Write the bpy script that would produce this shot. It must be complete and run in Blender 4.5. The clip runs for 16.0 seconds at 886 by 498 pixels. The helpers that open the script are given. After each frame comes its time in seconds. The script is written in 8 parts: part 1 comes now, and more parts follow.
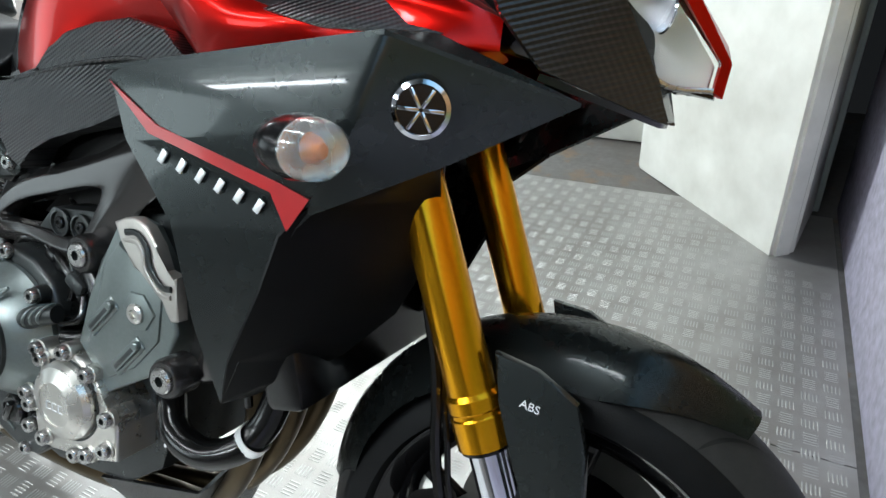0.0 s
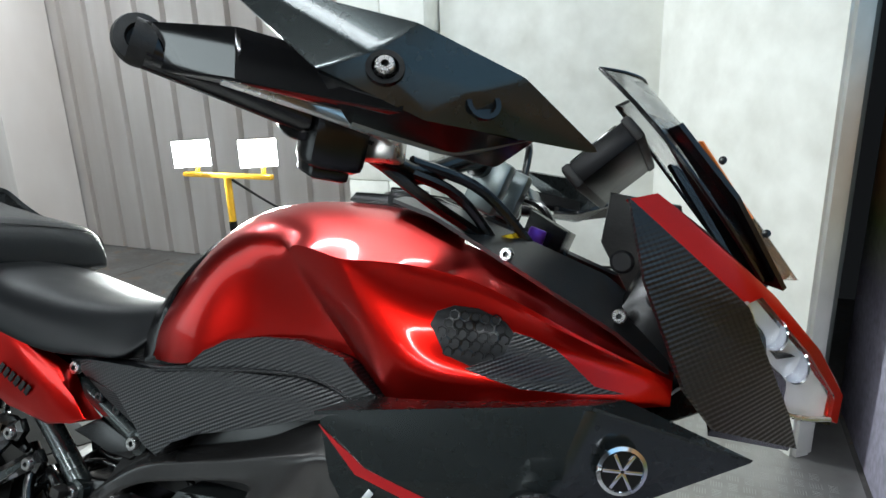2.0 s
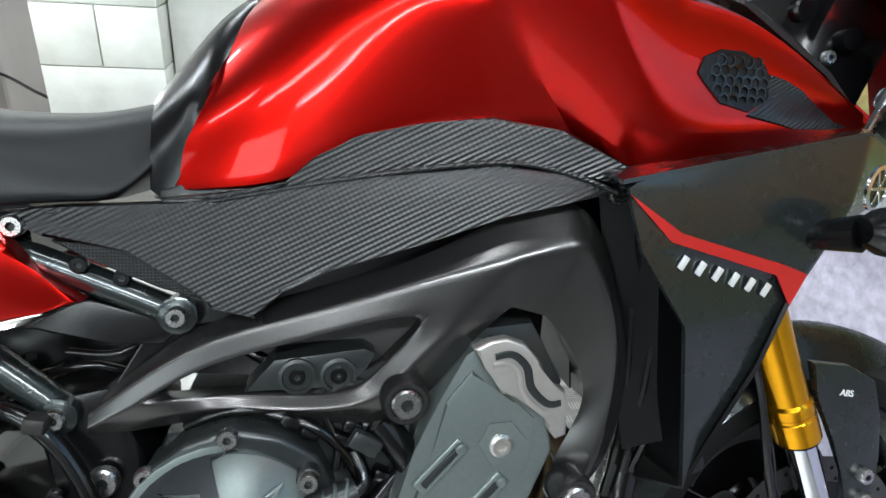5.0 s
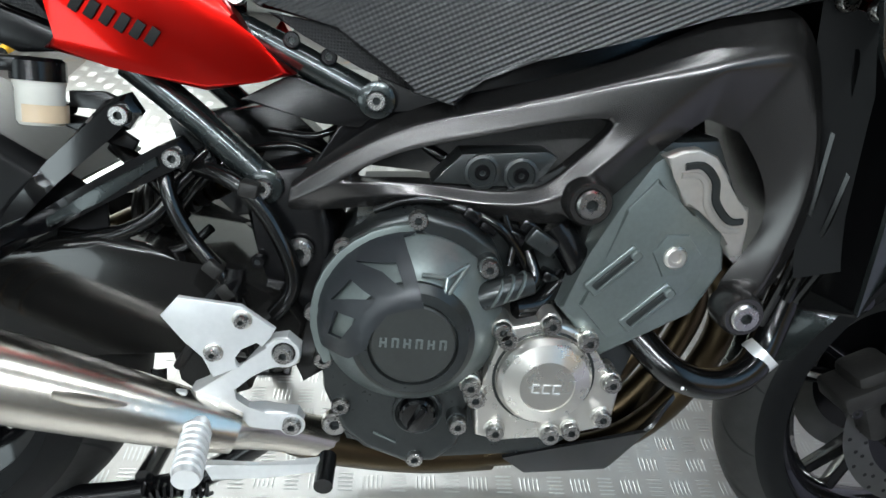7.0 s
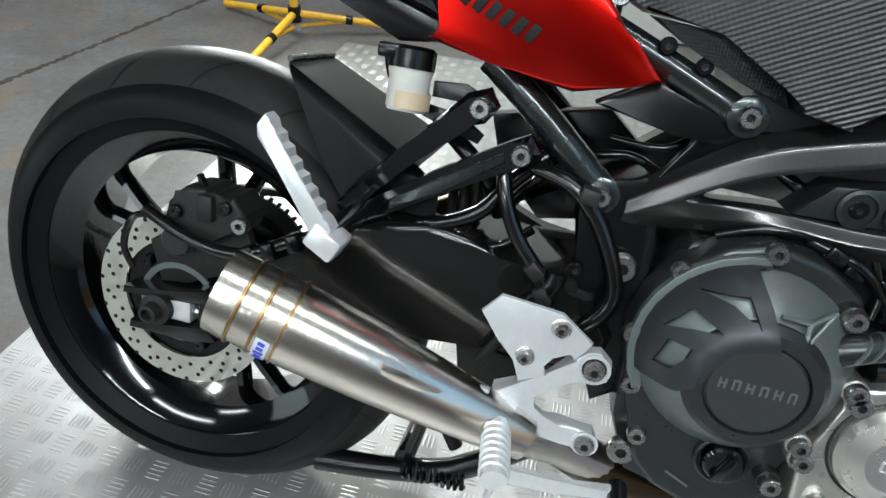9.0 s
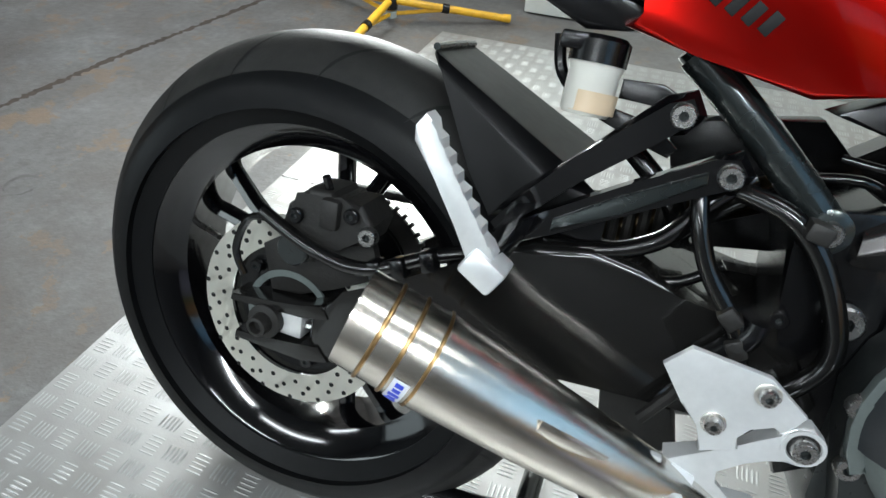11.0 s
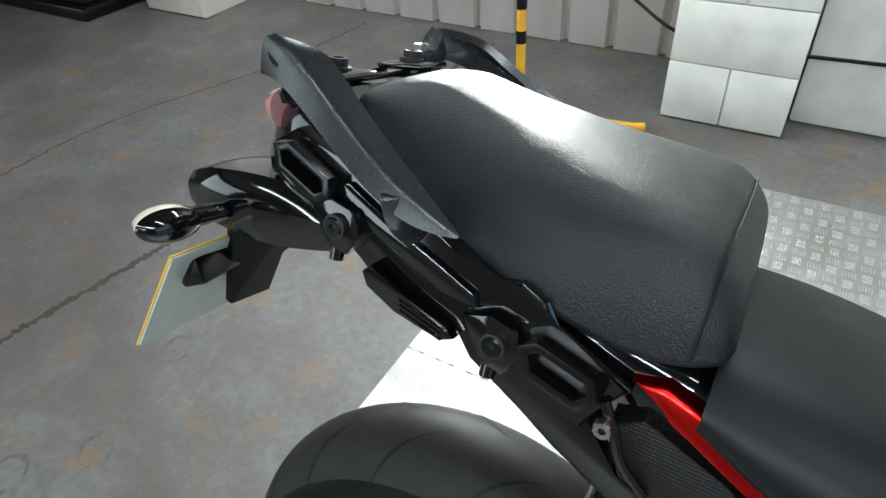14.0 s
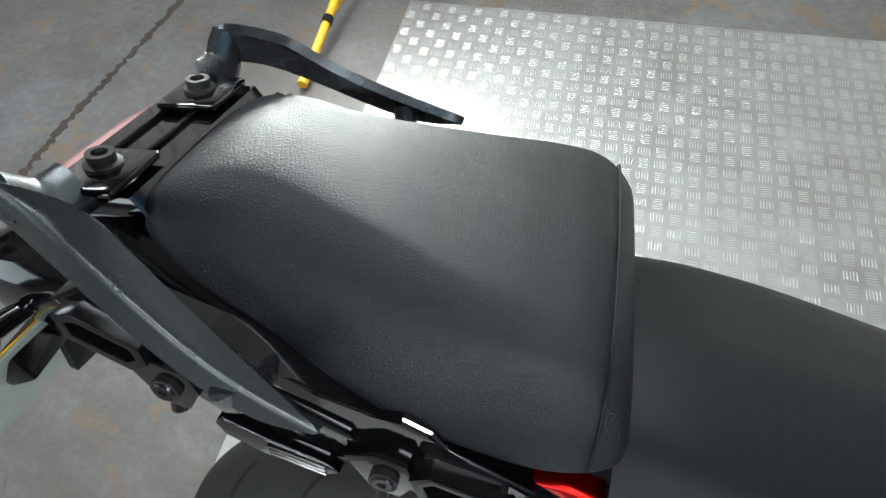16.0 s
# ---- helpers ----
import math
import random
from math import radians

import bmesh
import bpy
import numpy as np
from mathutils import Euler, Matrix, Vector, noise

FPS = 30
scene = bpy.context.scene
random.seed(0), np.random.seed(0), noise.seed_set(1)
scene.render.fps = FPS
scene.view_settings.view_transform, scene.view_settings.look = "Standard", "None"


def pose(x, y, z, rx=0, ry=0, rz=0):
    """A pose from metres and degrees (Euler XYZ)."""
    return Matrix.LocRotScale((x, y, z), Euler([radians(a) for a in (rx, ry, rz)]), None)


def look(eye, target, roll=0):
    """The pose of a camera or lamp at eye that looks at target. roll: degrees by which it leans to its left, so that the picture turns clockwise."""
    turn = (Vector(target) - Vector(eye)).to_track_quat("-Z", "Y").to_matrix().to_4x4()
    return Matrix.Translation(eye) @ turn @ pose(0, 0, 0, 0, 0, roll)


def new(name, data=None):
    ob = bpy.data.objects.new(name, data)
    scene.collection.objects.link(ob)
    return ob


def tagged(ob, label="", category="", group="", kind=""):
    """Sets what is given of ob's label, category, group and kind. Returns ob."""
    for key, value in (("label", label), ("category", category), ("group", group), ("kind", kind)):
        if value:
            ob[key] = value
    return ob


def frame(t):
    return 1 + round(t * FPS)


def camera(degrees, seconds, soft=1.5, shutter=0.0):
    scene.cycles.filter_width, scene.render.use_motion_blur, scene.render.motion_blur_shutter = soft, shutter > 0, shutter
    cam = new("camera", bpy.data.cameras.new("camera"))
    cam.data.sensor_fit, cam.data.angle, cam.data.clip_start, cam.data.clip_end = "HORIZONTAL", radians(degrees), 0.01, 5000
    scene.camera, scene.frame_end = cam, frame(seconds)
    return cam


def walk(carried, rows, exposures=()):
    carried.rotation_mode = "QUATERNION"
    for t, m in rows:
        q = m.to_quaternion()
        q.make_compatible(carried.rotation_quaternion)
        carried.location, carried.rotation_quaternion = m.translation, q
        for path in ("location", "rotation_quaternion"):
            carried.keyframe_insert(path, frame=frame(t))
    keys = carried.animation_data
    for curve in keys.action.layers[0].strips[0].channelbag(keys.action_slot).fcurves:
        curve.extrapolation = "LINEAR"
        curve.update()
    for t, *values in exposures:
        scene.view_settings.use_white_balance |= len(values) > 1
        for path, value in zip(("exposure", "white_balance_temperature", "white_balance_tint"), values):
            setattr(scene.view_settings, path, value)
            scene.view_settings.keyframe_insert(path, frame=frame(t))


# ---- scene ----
# The motorcycle leans on its side stand; all its parts are built in its own upright frame
# (x ahead, y to its left, z up, rear axle over the origin) and carried by one root.
cam = camera(70.9, 16.0)
PATH = [
    (0, look((1.559, -0.362, 0.967), (0.75, 1.183, -0.013), -2.7)),
    (0.5, look((1.543, -0.326, 1.033), (0.626, 1.267, 0.243), -3.1)),
    (1, look((1.516, -0.309, 1.091), (0.5, 1.309, 0.5), -3.4)),
    (1.5, look((1.484, -0.339, 1.153), (0.468, 1.316, 0.675), -3.4)),
    (2, look((1.378, -0.457, 1.179), (0.617, 1.31, 0.634), -1.9)),
    (2.5, look((1.252, -0.539, 1.148), (0.713, 1.297, 0.564), 0.3)),
    (3, look((1.096, -0.498, 1.117), (0.85, 1.372, 0.453), 1.1)),
    (3.2, look((1.047, -0.475, 1.12), (0.944, 1.398, 0.426), 1.7)),
    (5.3, look((0.76, -0.446, 1.002), (1.169, 1.239, 0.005), 4.5)),
    (5.5, look((0.757, -0.459, 0.986), (1.177, 1.184, -0.075), 4.4)),
    (6, look((0.734, -0.485, 0.956), (1.121, 1.104, -0.195), 5.5)),
    (6.5, look((0.706, -0.492, 0.947), (0.972, 1.094, -0.243), 5.9)),
    (7, look((0.656, -0.495, 0.941), (0.813, 1.084, -0.275), 6.2)),
    (7.5, look((0.61, -0.497, 0.933), (0.628, 1.07, -0.309), 5.2)),
    (8, look((0.555, -0.498, 0.935), (0.413, 1.07, -0.299), 4.1)),
    (8.5, look((0.511, -0.498, 0.937), (0.265, 1.055, -0.298), 3.5)),
    (9, look((0.477, -0.486, 0.917), (0.139, 1.048, -0.321), 3.6)),
    (9.2, look((0.452, -0.475, 0.901), (0.092, 1.058, -0.331), 4.6)),
    (11.3, look((0.347, -0.401, 0.871), (-0.231, 1.04, -0.389), 1.0)),
    (11.5, look((0.338, -0.389, 0.904), (-0.289, 1.056, -0.329), 0.1)),
    (12, look((0.326, -0.335, 0.989), (-0.387, 1.11, -0.195), -1.5)),
    (12.5, look((0.312, -0.256, 1.051), (-0.601, 1.167, -0.018), -4.6)),
    (13, look((0.31, -0.206, 1.114), (-0.74, 1.131, 0.061), -6.4)),
    (13.5, look((0.283, -0.185, 1.16), (-0.683, 1.091, -0.039), -4.0)),
    (14, look((0.206, -0.147, 1.221), (-0.641, 1.139, -0.055), -4.3)),
    (14.5, look((0.147, -0.094, 1.275), (-0.523, 1.076, -0.202), -4.4)),
    (15, look((0.093, -0.039, 1.311), (-0.372, 1.066, -0.29), -1.6)),
    (15.5, look((0.087, 0.006, 1.325), (-0.313, 1.117, -0.289), -2.6)),
    (16, look((0.156, 0.046, 1.306), (-0.216, 1.085, -0.362), -7.4)),
]
# the camera brightens its picture a little over the dark engine
walk(cam, PATH, [(0.0, 0.06), (0.6, -0.10), (1.2, -0.08), (2.0, -0.28), (2.6, -0.16), (3.0, -0.04), (5.3, 0.34), (6.2, 0.32), (7.5, -0.08), (8.8, -0.14), (11.5, -0.03), (13.0, -0.03), (14.2, -0.07), (16.0, -0.03)])

# ---------------------------------------------------------------- light
world = bpy.data.worlds.new("workshop_world")
scene.world = world
world.use_nodes = True
world.node_tree.nodes["Background"].inputs[0].default_value = (0.8, 0.9, 1.0, 1)
world.node_tree.nodes["Background"].inputs[1].default_value = 0.01


def area_lamp(name, m, sx, sy, watts, colour):
    data = bpy.data.lights.new(name, "AREA")
    data.shape, data.size, data.size_y, data.energy, data.color = "RECTANGLE", sx, sy, watts, colour
    ob = new(name, data)
    ob.matrix_world = m
    return ob


COOL = (0.87, 0.95, 1.0)
# no tube is in view; places and watts follow highlights and wall brightness
TUBES = [(0.70, -1.45, 2.2, 56), (-0.95, -1.65, 2.2, 16), (-2.6, -1.2, 2.55, 14), (0.25, 1.6, 2.5, 30), (0.95, -0.15, 2.45, 12), (-0.35, -3.0, 2.12, 46), (-2.2, 1.7, 2.55, 52)]
for tx, ty, tz, watts in TUBES:
    area_lamp("ceiling_tube_light", pose(tx, ty, tz - 0.06), 1.35, 0.10, watts, COOL)
# unseen west lamp in an opening, added for cool sheen on fairing and seat
area_lamp("added_west_light", look((-6.55, -2.0, 1.25), (0.0, -1.6, 1.0)), 3.0, 2.3, 42, (0.80, 0.95, 1.0))
# unseen south lamp, added for highlights on the dark paint; no window known
area_lamp("added_south_light", look((-2.6, -3.93, 1.35), (-1.6, 0.0, 1.0)), 2.0, 1.3, 38, (0.82, 0.96, 1.0))
FLOODS = [(-0.90, 1.83, 0.845), (-0.505, 1.83, 0.855)]
for fx, fy, fz in FLOODS:
    area_lamp("flood_light", look((fx + 0.05, fy - 0.075, fz), (0.9, -0.1, 0.75)), 0.15, 0.11, 19, (0.93, 1.0, 0.98))

# ---------------------------------------------------------------- materials
MATS = {}


def mat(name, colour, rough=0.5, metal=0.0, coat=0.0, vary=0.12, scale=40.0, bump=0.0, bscale=300.0, spec=0.5, wear=None, stretch=(1, 1, 1), emit=0.0, trans=0.0, rvary=0.1):
    """A surface with two scales of mottling in colour and gloss, and fine relief."""
    m = bpy.data.materials.new(name)
    m.use_nodes = True
    t = m.node_tree
    b = t.nodes["Principled BSDF"]
    b.inputs["Roughness"].default_value = rough
    b.inputs["Metallic"].default_value = metal
    b.inputs["Coat Weight"].default_value = coat
    b.inputs["Coat Roughness"].default_value = 0.05
    b.inputs["Specular IOR Level"].default_value = spec
    b.inputs["Transmission Weight"].default_value = trans
    if emit:
        b.inputs["Emission Color"].default_value = (*colour, 1)
        b.inputs["Emission Strength"].default_value = emit
    co = t.nodes.new("ShaderNodeTexCoord")
    mp = t.nodes.new("ShaderNodeMapping")
    mp.inputs["Scale"].default_value = stretch
    t.links.new(co.outputs["Object"], mp.inputs["Vector"])
    n1 = t.nodes.new("ShaderNodeTexNoise")
    n1.inputs["Scale"].default_value = scale
    n1.inputs["Detail"].default_value = 6
    n2 = t.nodes.new("ShaderNodeTexNoise")
    n2.inputs["Scale"].default_value = scale * 0.13
    n2.inputs["Detail"].default_value = 3
    add = t.nodes.new("ShaderNodeMath")
    add.operation = "ADD"
    for n in (n1, n2):
        t.links.new(mp.outputs[0], n.inputs["Vector"])
    t.links.new(n1.outputs["Fac"], add.inputs[0])
    t.links.new(n2.outputs["Fac"], add.inputs[1])
    ramp = t.nodes.new("ShaderNodeMapRange")
    ramp.inputs["From Min"].default_value, ramp.inputs["From Max"].default_value = 0.6, 1.4
    ramp.inputs["To Min"].default_value, ramp.inputs["To Max"].default_value = 0, 1
    t.links.new(add.outputs[0], ramp.inputs[0])
    mix = t.nodes.new("ShaderNodeMix")
    mix.data_type = "RGBA"
    lo = wear or tuple(c * (1 - vary) for c in colour)
    hi = tuple(min(1, c * (1 + vary)) for c in colour)
    mix.inputs[6].default_value, mix.inputs[7].default_value = (*lo, 1), (*hi, 1)
    t.links.new(ramp.outputs[0], mix.inputs[0])
    t.links.new(mix.outputs[2], b.inputs["Base Color"])
    rr = t.nodes.new("ShaderNodeMapRange")
    rr.inputs["To Min"].default_value, rr.inputs["To Max"].default_value = min(1, rough * (1 + rvary)), rough * (1 - rvary)
    t.links.new(ramp.outputs[0], rr.inputs[0])
    t.links.new(rr.outputs[0], b.inputs["Roughness"])
    if bump:
        n3 = t.nodes.new("ShaderNodeTexNoise")
        n3.inputs["Scale"].default_value, n3.inputs["Detail"].default_value = bscale, 4
        t.links.new(mp.outputs[0], n3.inputs["Vector"])
        bp = t.nodes.new("ShaderNodeBump")
        bp.inputs["Strength"].default_value, bp.inputs["Distance"].default_value = bump, 0.002
        t.links.new(n3.outputs["Fac"], bp.inputs["Height"])
        t.links.new(bp.outputs[0], b.inputs["Normal"])
    MATS[name] = m
    return m


def carbon_mat(name, pitch):
    """Moulded twill: slanting ribs with small ticks, satin black."""
    m = mat(name, (0.0038, 0.0043, 0.0052), 0.34, spec=0.62, vary=0.2)
    t = m.node_tree
    b = t.nodes["Principled BSDF"]
    co = t.nodes.new("ShaderNodeTexCoord")
    mp = t.nodes.new("ShaderNodeMapping")
    mp.inputs["Rotation"].default_value = (0, radians(27), 0)
    t.links.new(co.outputs["Object"], mp.inputs["Vector"])
    waves = []
    for axis, k in (("Z", 1.0), ("X", 1.0)):
        w = t.nodes.new("ShaderNodeTexWave")
        w.wave_type, w.bands_direction = "BANDS", axis
        w.inputs["Scale"].default_value = k * 0.314 / pitch
        w.inputs["Distortion"].default_value = 0
        t.links.new(mp.outputs[0], w.inputs["Vector"])
        waves.append(w)
    ad = t.nodes.new("ShaderNodeMath")
    ad.operation = "MULTIPLY_ADD"
    ad.inputs[1].default_value = 0.3
    t.links.new(waves[1].outputs["Fac"], ad.inputs[0])
    t.links.new(waves[0].outputs["Fac"], ad.inputs[2])
    bp = t.nodes.new("ShaderNodeBump")
    bp.inputs["Strength"].default_value, bp.inputs["Distance"].default_value = 0.6, 0.0010
    t.links.new(ad.outputs[0], bp.inputs["Height"])
    t.links.new(bp.outputs[0], b.inputs["Normal"])
    return m


def hex_mat(name, pitch):
    """Honeycomb or mesh relief on black plastic."""
    m = mat(name, (0.0035, 0.0035, 0.004), 0.5, spec=0.3)
    t = m.node_tree
    b = t.nodes["Principled BSDF"]
    co = t.nodes.new("ShaderNodeTexCoord")
    v = t.nodes.new("ShaderNodeTexVoronoi")
    v.feature = "F1"
    v.inputs["Scale"].default_value = 1 / pitch
    v.inputs["Randomness"].default_value = 0.15
    t.links.new(co.outputs["Object"], v.inputs["Vector"])
    bp = t.nodes.new("ShaderNodeBump")
    bp.inputs["Strength"].default_value, bp.inputs["Distance"].default_value = 0.7, 0.0015
    t.links.new(v.outputs["Distance"], bp.inputs["Height"])
    t.links.new(bp.outputs[0], b.inputs["Normal"])
    return m


RED = mat("candy_red_paint", (0.60, 0.007, 0.004), 0.28, metal=0.98, coat=0.36, vary=0.02, scale=12, rvary=0.0)
CARBON = carbon_mat("moulded_twill_plastic", 0.0047)
CARBON_S = carbon_mat("fine_twill_plastic", 0.0037)
MESH_P = hex_mat("honeycomb_plastic", 0.011)
MESH_S = hex_mat("fine_mesh_plastic", 0.0032)
GREY = mat("satin_charcoal_paint", (0.029, 0.035, 0.035), 0.27, metal=0.7, coat=0.4, vary=0.03, scale=60)
FRAME_M = mat("dark_cast_aluminium", (0.074, 0.071, 0.070), 0.25, metal=0.85, vary=0.04, scale=60, rvary=0.0)
BLACK = mat("black_plastic", (0.0026, 0.0026, 0.0030), 0.23, vary=0.2, scale=120, spec=0.42, bump=0.03, bscale=900)
GLOSS = mat("gloss_black_plastic", (0.0020, 0.0020, 0.0024), 0.09, coat=0.6, vary=0.2, scale=80)
WHEEL = mat("gloss_black_wheel_paint", (0.002, 0.002, 0.0024), 0.10, spec=0.5, coat=0.3, vary=0.2, scale=60)
RUBBER = mat("tyre_rubber", (0.0055, 0.0057, 0.0060), 0.38, vary=0.22, scale=60, spec=0.09, bump=0.10, bscale=500)
TYRE_W = mat("worn_tyre_tread", (0.020, 0.0197, 0.0188), 0.55, spec=0.22, vary=0.22, scale=50, bump=0.15, bscale=400)
HOSE = mat("black_rubber_hose", (0.003, 0.003, 0.003), 0.18, vary=0.2, scale=90)
ENG = mat("grey_engine_paint", (0.16, 0.185, 0.18), 0.33, metal=0.6, vary=0.1, scale=200, bump=0.05, bscale=900)
ENG_D = mat("black_engine_paint", (0.037, 0.041, 0.041), 0.29, metal=0.6, vary=0.15, scale=150, bump=0.04, bscale=900)
GUARD = mat("matt_black_guard_plastic", (0.021, 0.024, 0.027), 0.40, metal=0.2, vary=0.1, scale=120, bump=0.05, bscale=900)
BADGE = mat("fine_cast_badge", (0.045, 0.048, 0.046), 0.45, metal=0.5, vary=0.08, scale=200, bump=0.08, bscale=1200)
CAMSILV = mat("rough_bare_alloy", (0.42, 0.40, 0.37), 0.42, metal=0.8, vary=0.08, scale=120, bump=0.08, bscale=700)
SILV = mat("satin_alloy", (0.64, 0.62, 0.58), 0.28, metal=0.9, vary=0.03, scale=60)
BRIGHT = mat("bead_blasted_alloy", (0.74, 0.75, 0.75), 0.32, metal=0.55, vary=0.07, scale=120)
STEEL = mat("brushed_stainless", (0.60, 0.56, 0.50), 0.24, metal=1.0, vary=0.1, scale=30, stretch=(1, 12, 12), bump=0.03)
WELD = mat("straw_tinted_weld", (0.42, 0.26, 0.12), 0.3, metal=1.0, vary=0.3, scale=90)
BRASSY = mat("heat_tinted_pipe", (0.075, 0.055, 0.032), 0.34, metal=1.0, vary=0.3, scale=25)
CHROME = mat("chrome", (0.75, 0.77, 0.82), 0.09, metal=1.0, vary=0.04)
BOLT = mat("zinc_bolt", (0.46, 0.45, 0.44), 0.28, metal=1.0, vary=0.12, scale=400)
GOLD = mat("gold_anodised_fork", (0.78, 0.36, 0.012), 0.2, metal=0.95, vary=0.05, scale=200)
SEAT = mat("grained_seat_vinyl", (0.0072, 0.0088, 0.0100), 0.43, spec=0.36, vary=0.15, scale=60, bump=0.5, bscale=620)
SEAT2 = mat("smooth_seat_vinyl", (0.0042, 0.005, 0.0058), 0.46, spec=0.24, vary=0.15, scale=40, bump=0.12, bscale=700)
WHITE_L = mat("white_lettering", (0.75, 0.76, 0.78), 0.4, vary=0.05)
BLACK_L = mat("black_lettering_and_recess_shade", (0.008, 0.008, 0.008), 0.6, spec=0.2)
TAG = mat("pale_sticker", (0.62, 0.64, 0.68), 0.35, vary=0.05)
BLUE_L = mat("blue_lettering", (0.03, 0.06, 0.5), 0.4)
STRIPE = mat("red_stripe_vinyl", (0.36, 0.008, 0.010), 0.3, coat=0.3)
ORANGE = mat("orange_amber", (0.9, 0.22, 0.03), 0.3)
LENS = mat("bright_reflector_facets", (0.90, 0.91, 0.92), 0.2, metal=0.35, vary=0.15, scale=45, coat=0.4, bump=0.35, bscale=40)
MILKY = mat("clear_fluted_lens", (0.88, 0.88, 0.84), 0.12, vary=0.12, scale=60, coat=1.0, trans=0.85)
RTAIL = mat("red_tail_lens", (0.72, 0.36, 0.36), 0.15, coat=1.0)
YELLOW = mat("yellow_painted_steel", (0.85, 0.46, 0.02), 0.38, vary=0.12, scale=30, wear=(0.6, 0.32, 0.03))
NPLATE = mat("yellow_number_plate", (0.85, 0.50, 0.03), 0.4)
NPLATE_B = mat("grey_plate_back", (0.40, 0.44, 0.40), 0.42, vary=0.1)
FLUID_POT = mat("milky_plastic_pot", (0.55, 0.54, 0.49), 0.35, vary=0.08)
FLUID = mat("amber_fluid", (0.52, 0.40, 0.27), 0.3)
DISC_M = mat("brake_disc_steel", (0.78, 0.77, 0.72), 0.34, metal=0.8, vary=0.1, scale=40)
CAST = mat("dark_rough_cast", (0.014, 0.013, 0.012), 0.55, metal=0.3, vary=0.3, scale=80, bump=0.3)
PURPLE = mat("purple_anodised", (0.12, 0.03, 0.35), 0.3, metal=0.6)
EMISS = mat("lit_flood_glass", (0.9, 1.0, 0.97), 0.5, emit=45)
TUBE_E = mat("lit_fluorescent_tube", (0.92, 0.97, 1.0), 0.5, emit=9)
KRAFT = mat("cardboard", (0.30, 0.17, 0.08), 0.8, vary=0.1, scale=20)
EXTRED = mat("red_extinguisher_paint", (0.55, 0.02, 0.02), 0.3)
ALU_CH = mat("tread_plate_aluminium", (0.37, 0.37, 0.36), 0.40, metal=0.7, vary=0.2, scale=9, wear=(0.25, 0.235, 0.215), bump=0.08)
# bars a little paler than the sheet under them
TREAD = mat("pale_tread_bars", (0.42, 0.42, 0.41), 0.42, metal=0.7, vary=0.12, scale=30)
SWING = mat("gloss_dark_swingarm_paint", (0.011, 0.0105, 0.010), 0.17, metal=0.4, coat=0.4, vary=0.06, scale=40)
PALE = mat("pale_amber_lens", (0.80, 0.74, 0.58), 0.12, coat=1.0, vary=0.1, scale=60)
COVER = mat("grained_black_cover", (0.006, 0.0065, 0.007), 0.32, spec=0.9, vary=0.2, scale=60, bump=0.25, bscale=500)
HUGGER = mat("matt_black_hugger_plastic", (0.0030, 0.0030, 0.0034), 0.38, spec=0.15, vary=0.2, scale=60, bump=0.05, bscale=900)
# front discs, darker than the rear one
DISC_F = mat("dark_front_disc_steel", (0.22, 0.22, 0.21), 0.36, metal=0.85, vary=0.15, scale=40)
DARKWALL = mat("unseen_dark_wall", (0.10, 0.10, 0.10), 0.7, vary=0.2, scale=3)
BLADE = mat("worn_satin_black_rail", (0.085, 0.090, 0.092), 0.27, metal=0.85, coat=0.0, vary=0.12, scale=60)
PLASTER = mat("white_painted_wall", (0.74, 0.75, 0.71), 0.6, vary=0.10, scale=9, wear=(0.55, 0.55, 0.50), bump=0.2, bscale=40)
GREYPAINT = mat("grey_painted_timber", (0.33, 0.37, 0.36), 0.55, vary=0.1, scale=10)
SHEETING = mat("stained_corrugated_sheet", (0.80, 0.76, 0.73), 0.55, vary=0.05, scale=2.2, stretch=(3, 1, 0.5), wear=(0.62, 0.55, 0.50), bump=0.15, bscale=60)

glass = bpy.data.materials.new("smoked_screen")
glass.use_nodes = True
gb = glass.node_tree.nodes["Principled BSDF"]
gb.inputs["Base Color"].default_value = (0.62, 0.64, 0.66, 1)
gb.inputs["Transmission Weight"].default_value = 1.0
gb.inputs["Roughness"].default_value = 0.03
gb.inputs["IOR"].default_value = 1.1


clear = bpy.data.materials.new("clear_lamp_cover")
clear.use_nodes = True
cb = clear.node_tree.nodes["Principled BSDF"]
cb.inputs["Base Color"].default_value = (1.0, 1.0, 1.0, 1)
cb.inputs["Transmission Weight"].default_value = 1.0
cb.inputs["Roughness"].default_value = 0.04
cb.inputs["IOR"].default_value = 1.12
cb.inputs["Coat Weight"].default_value = 0.6


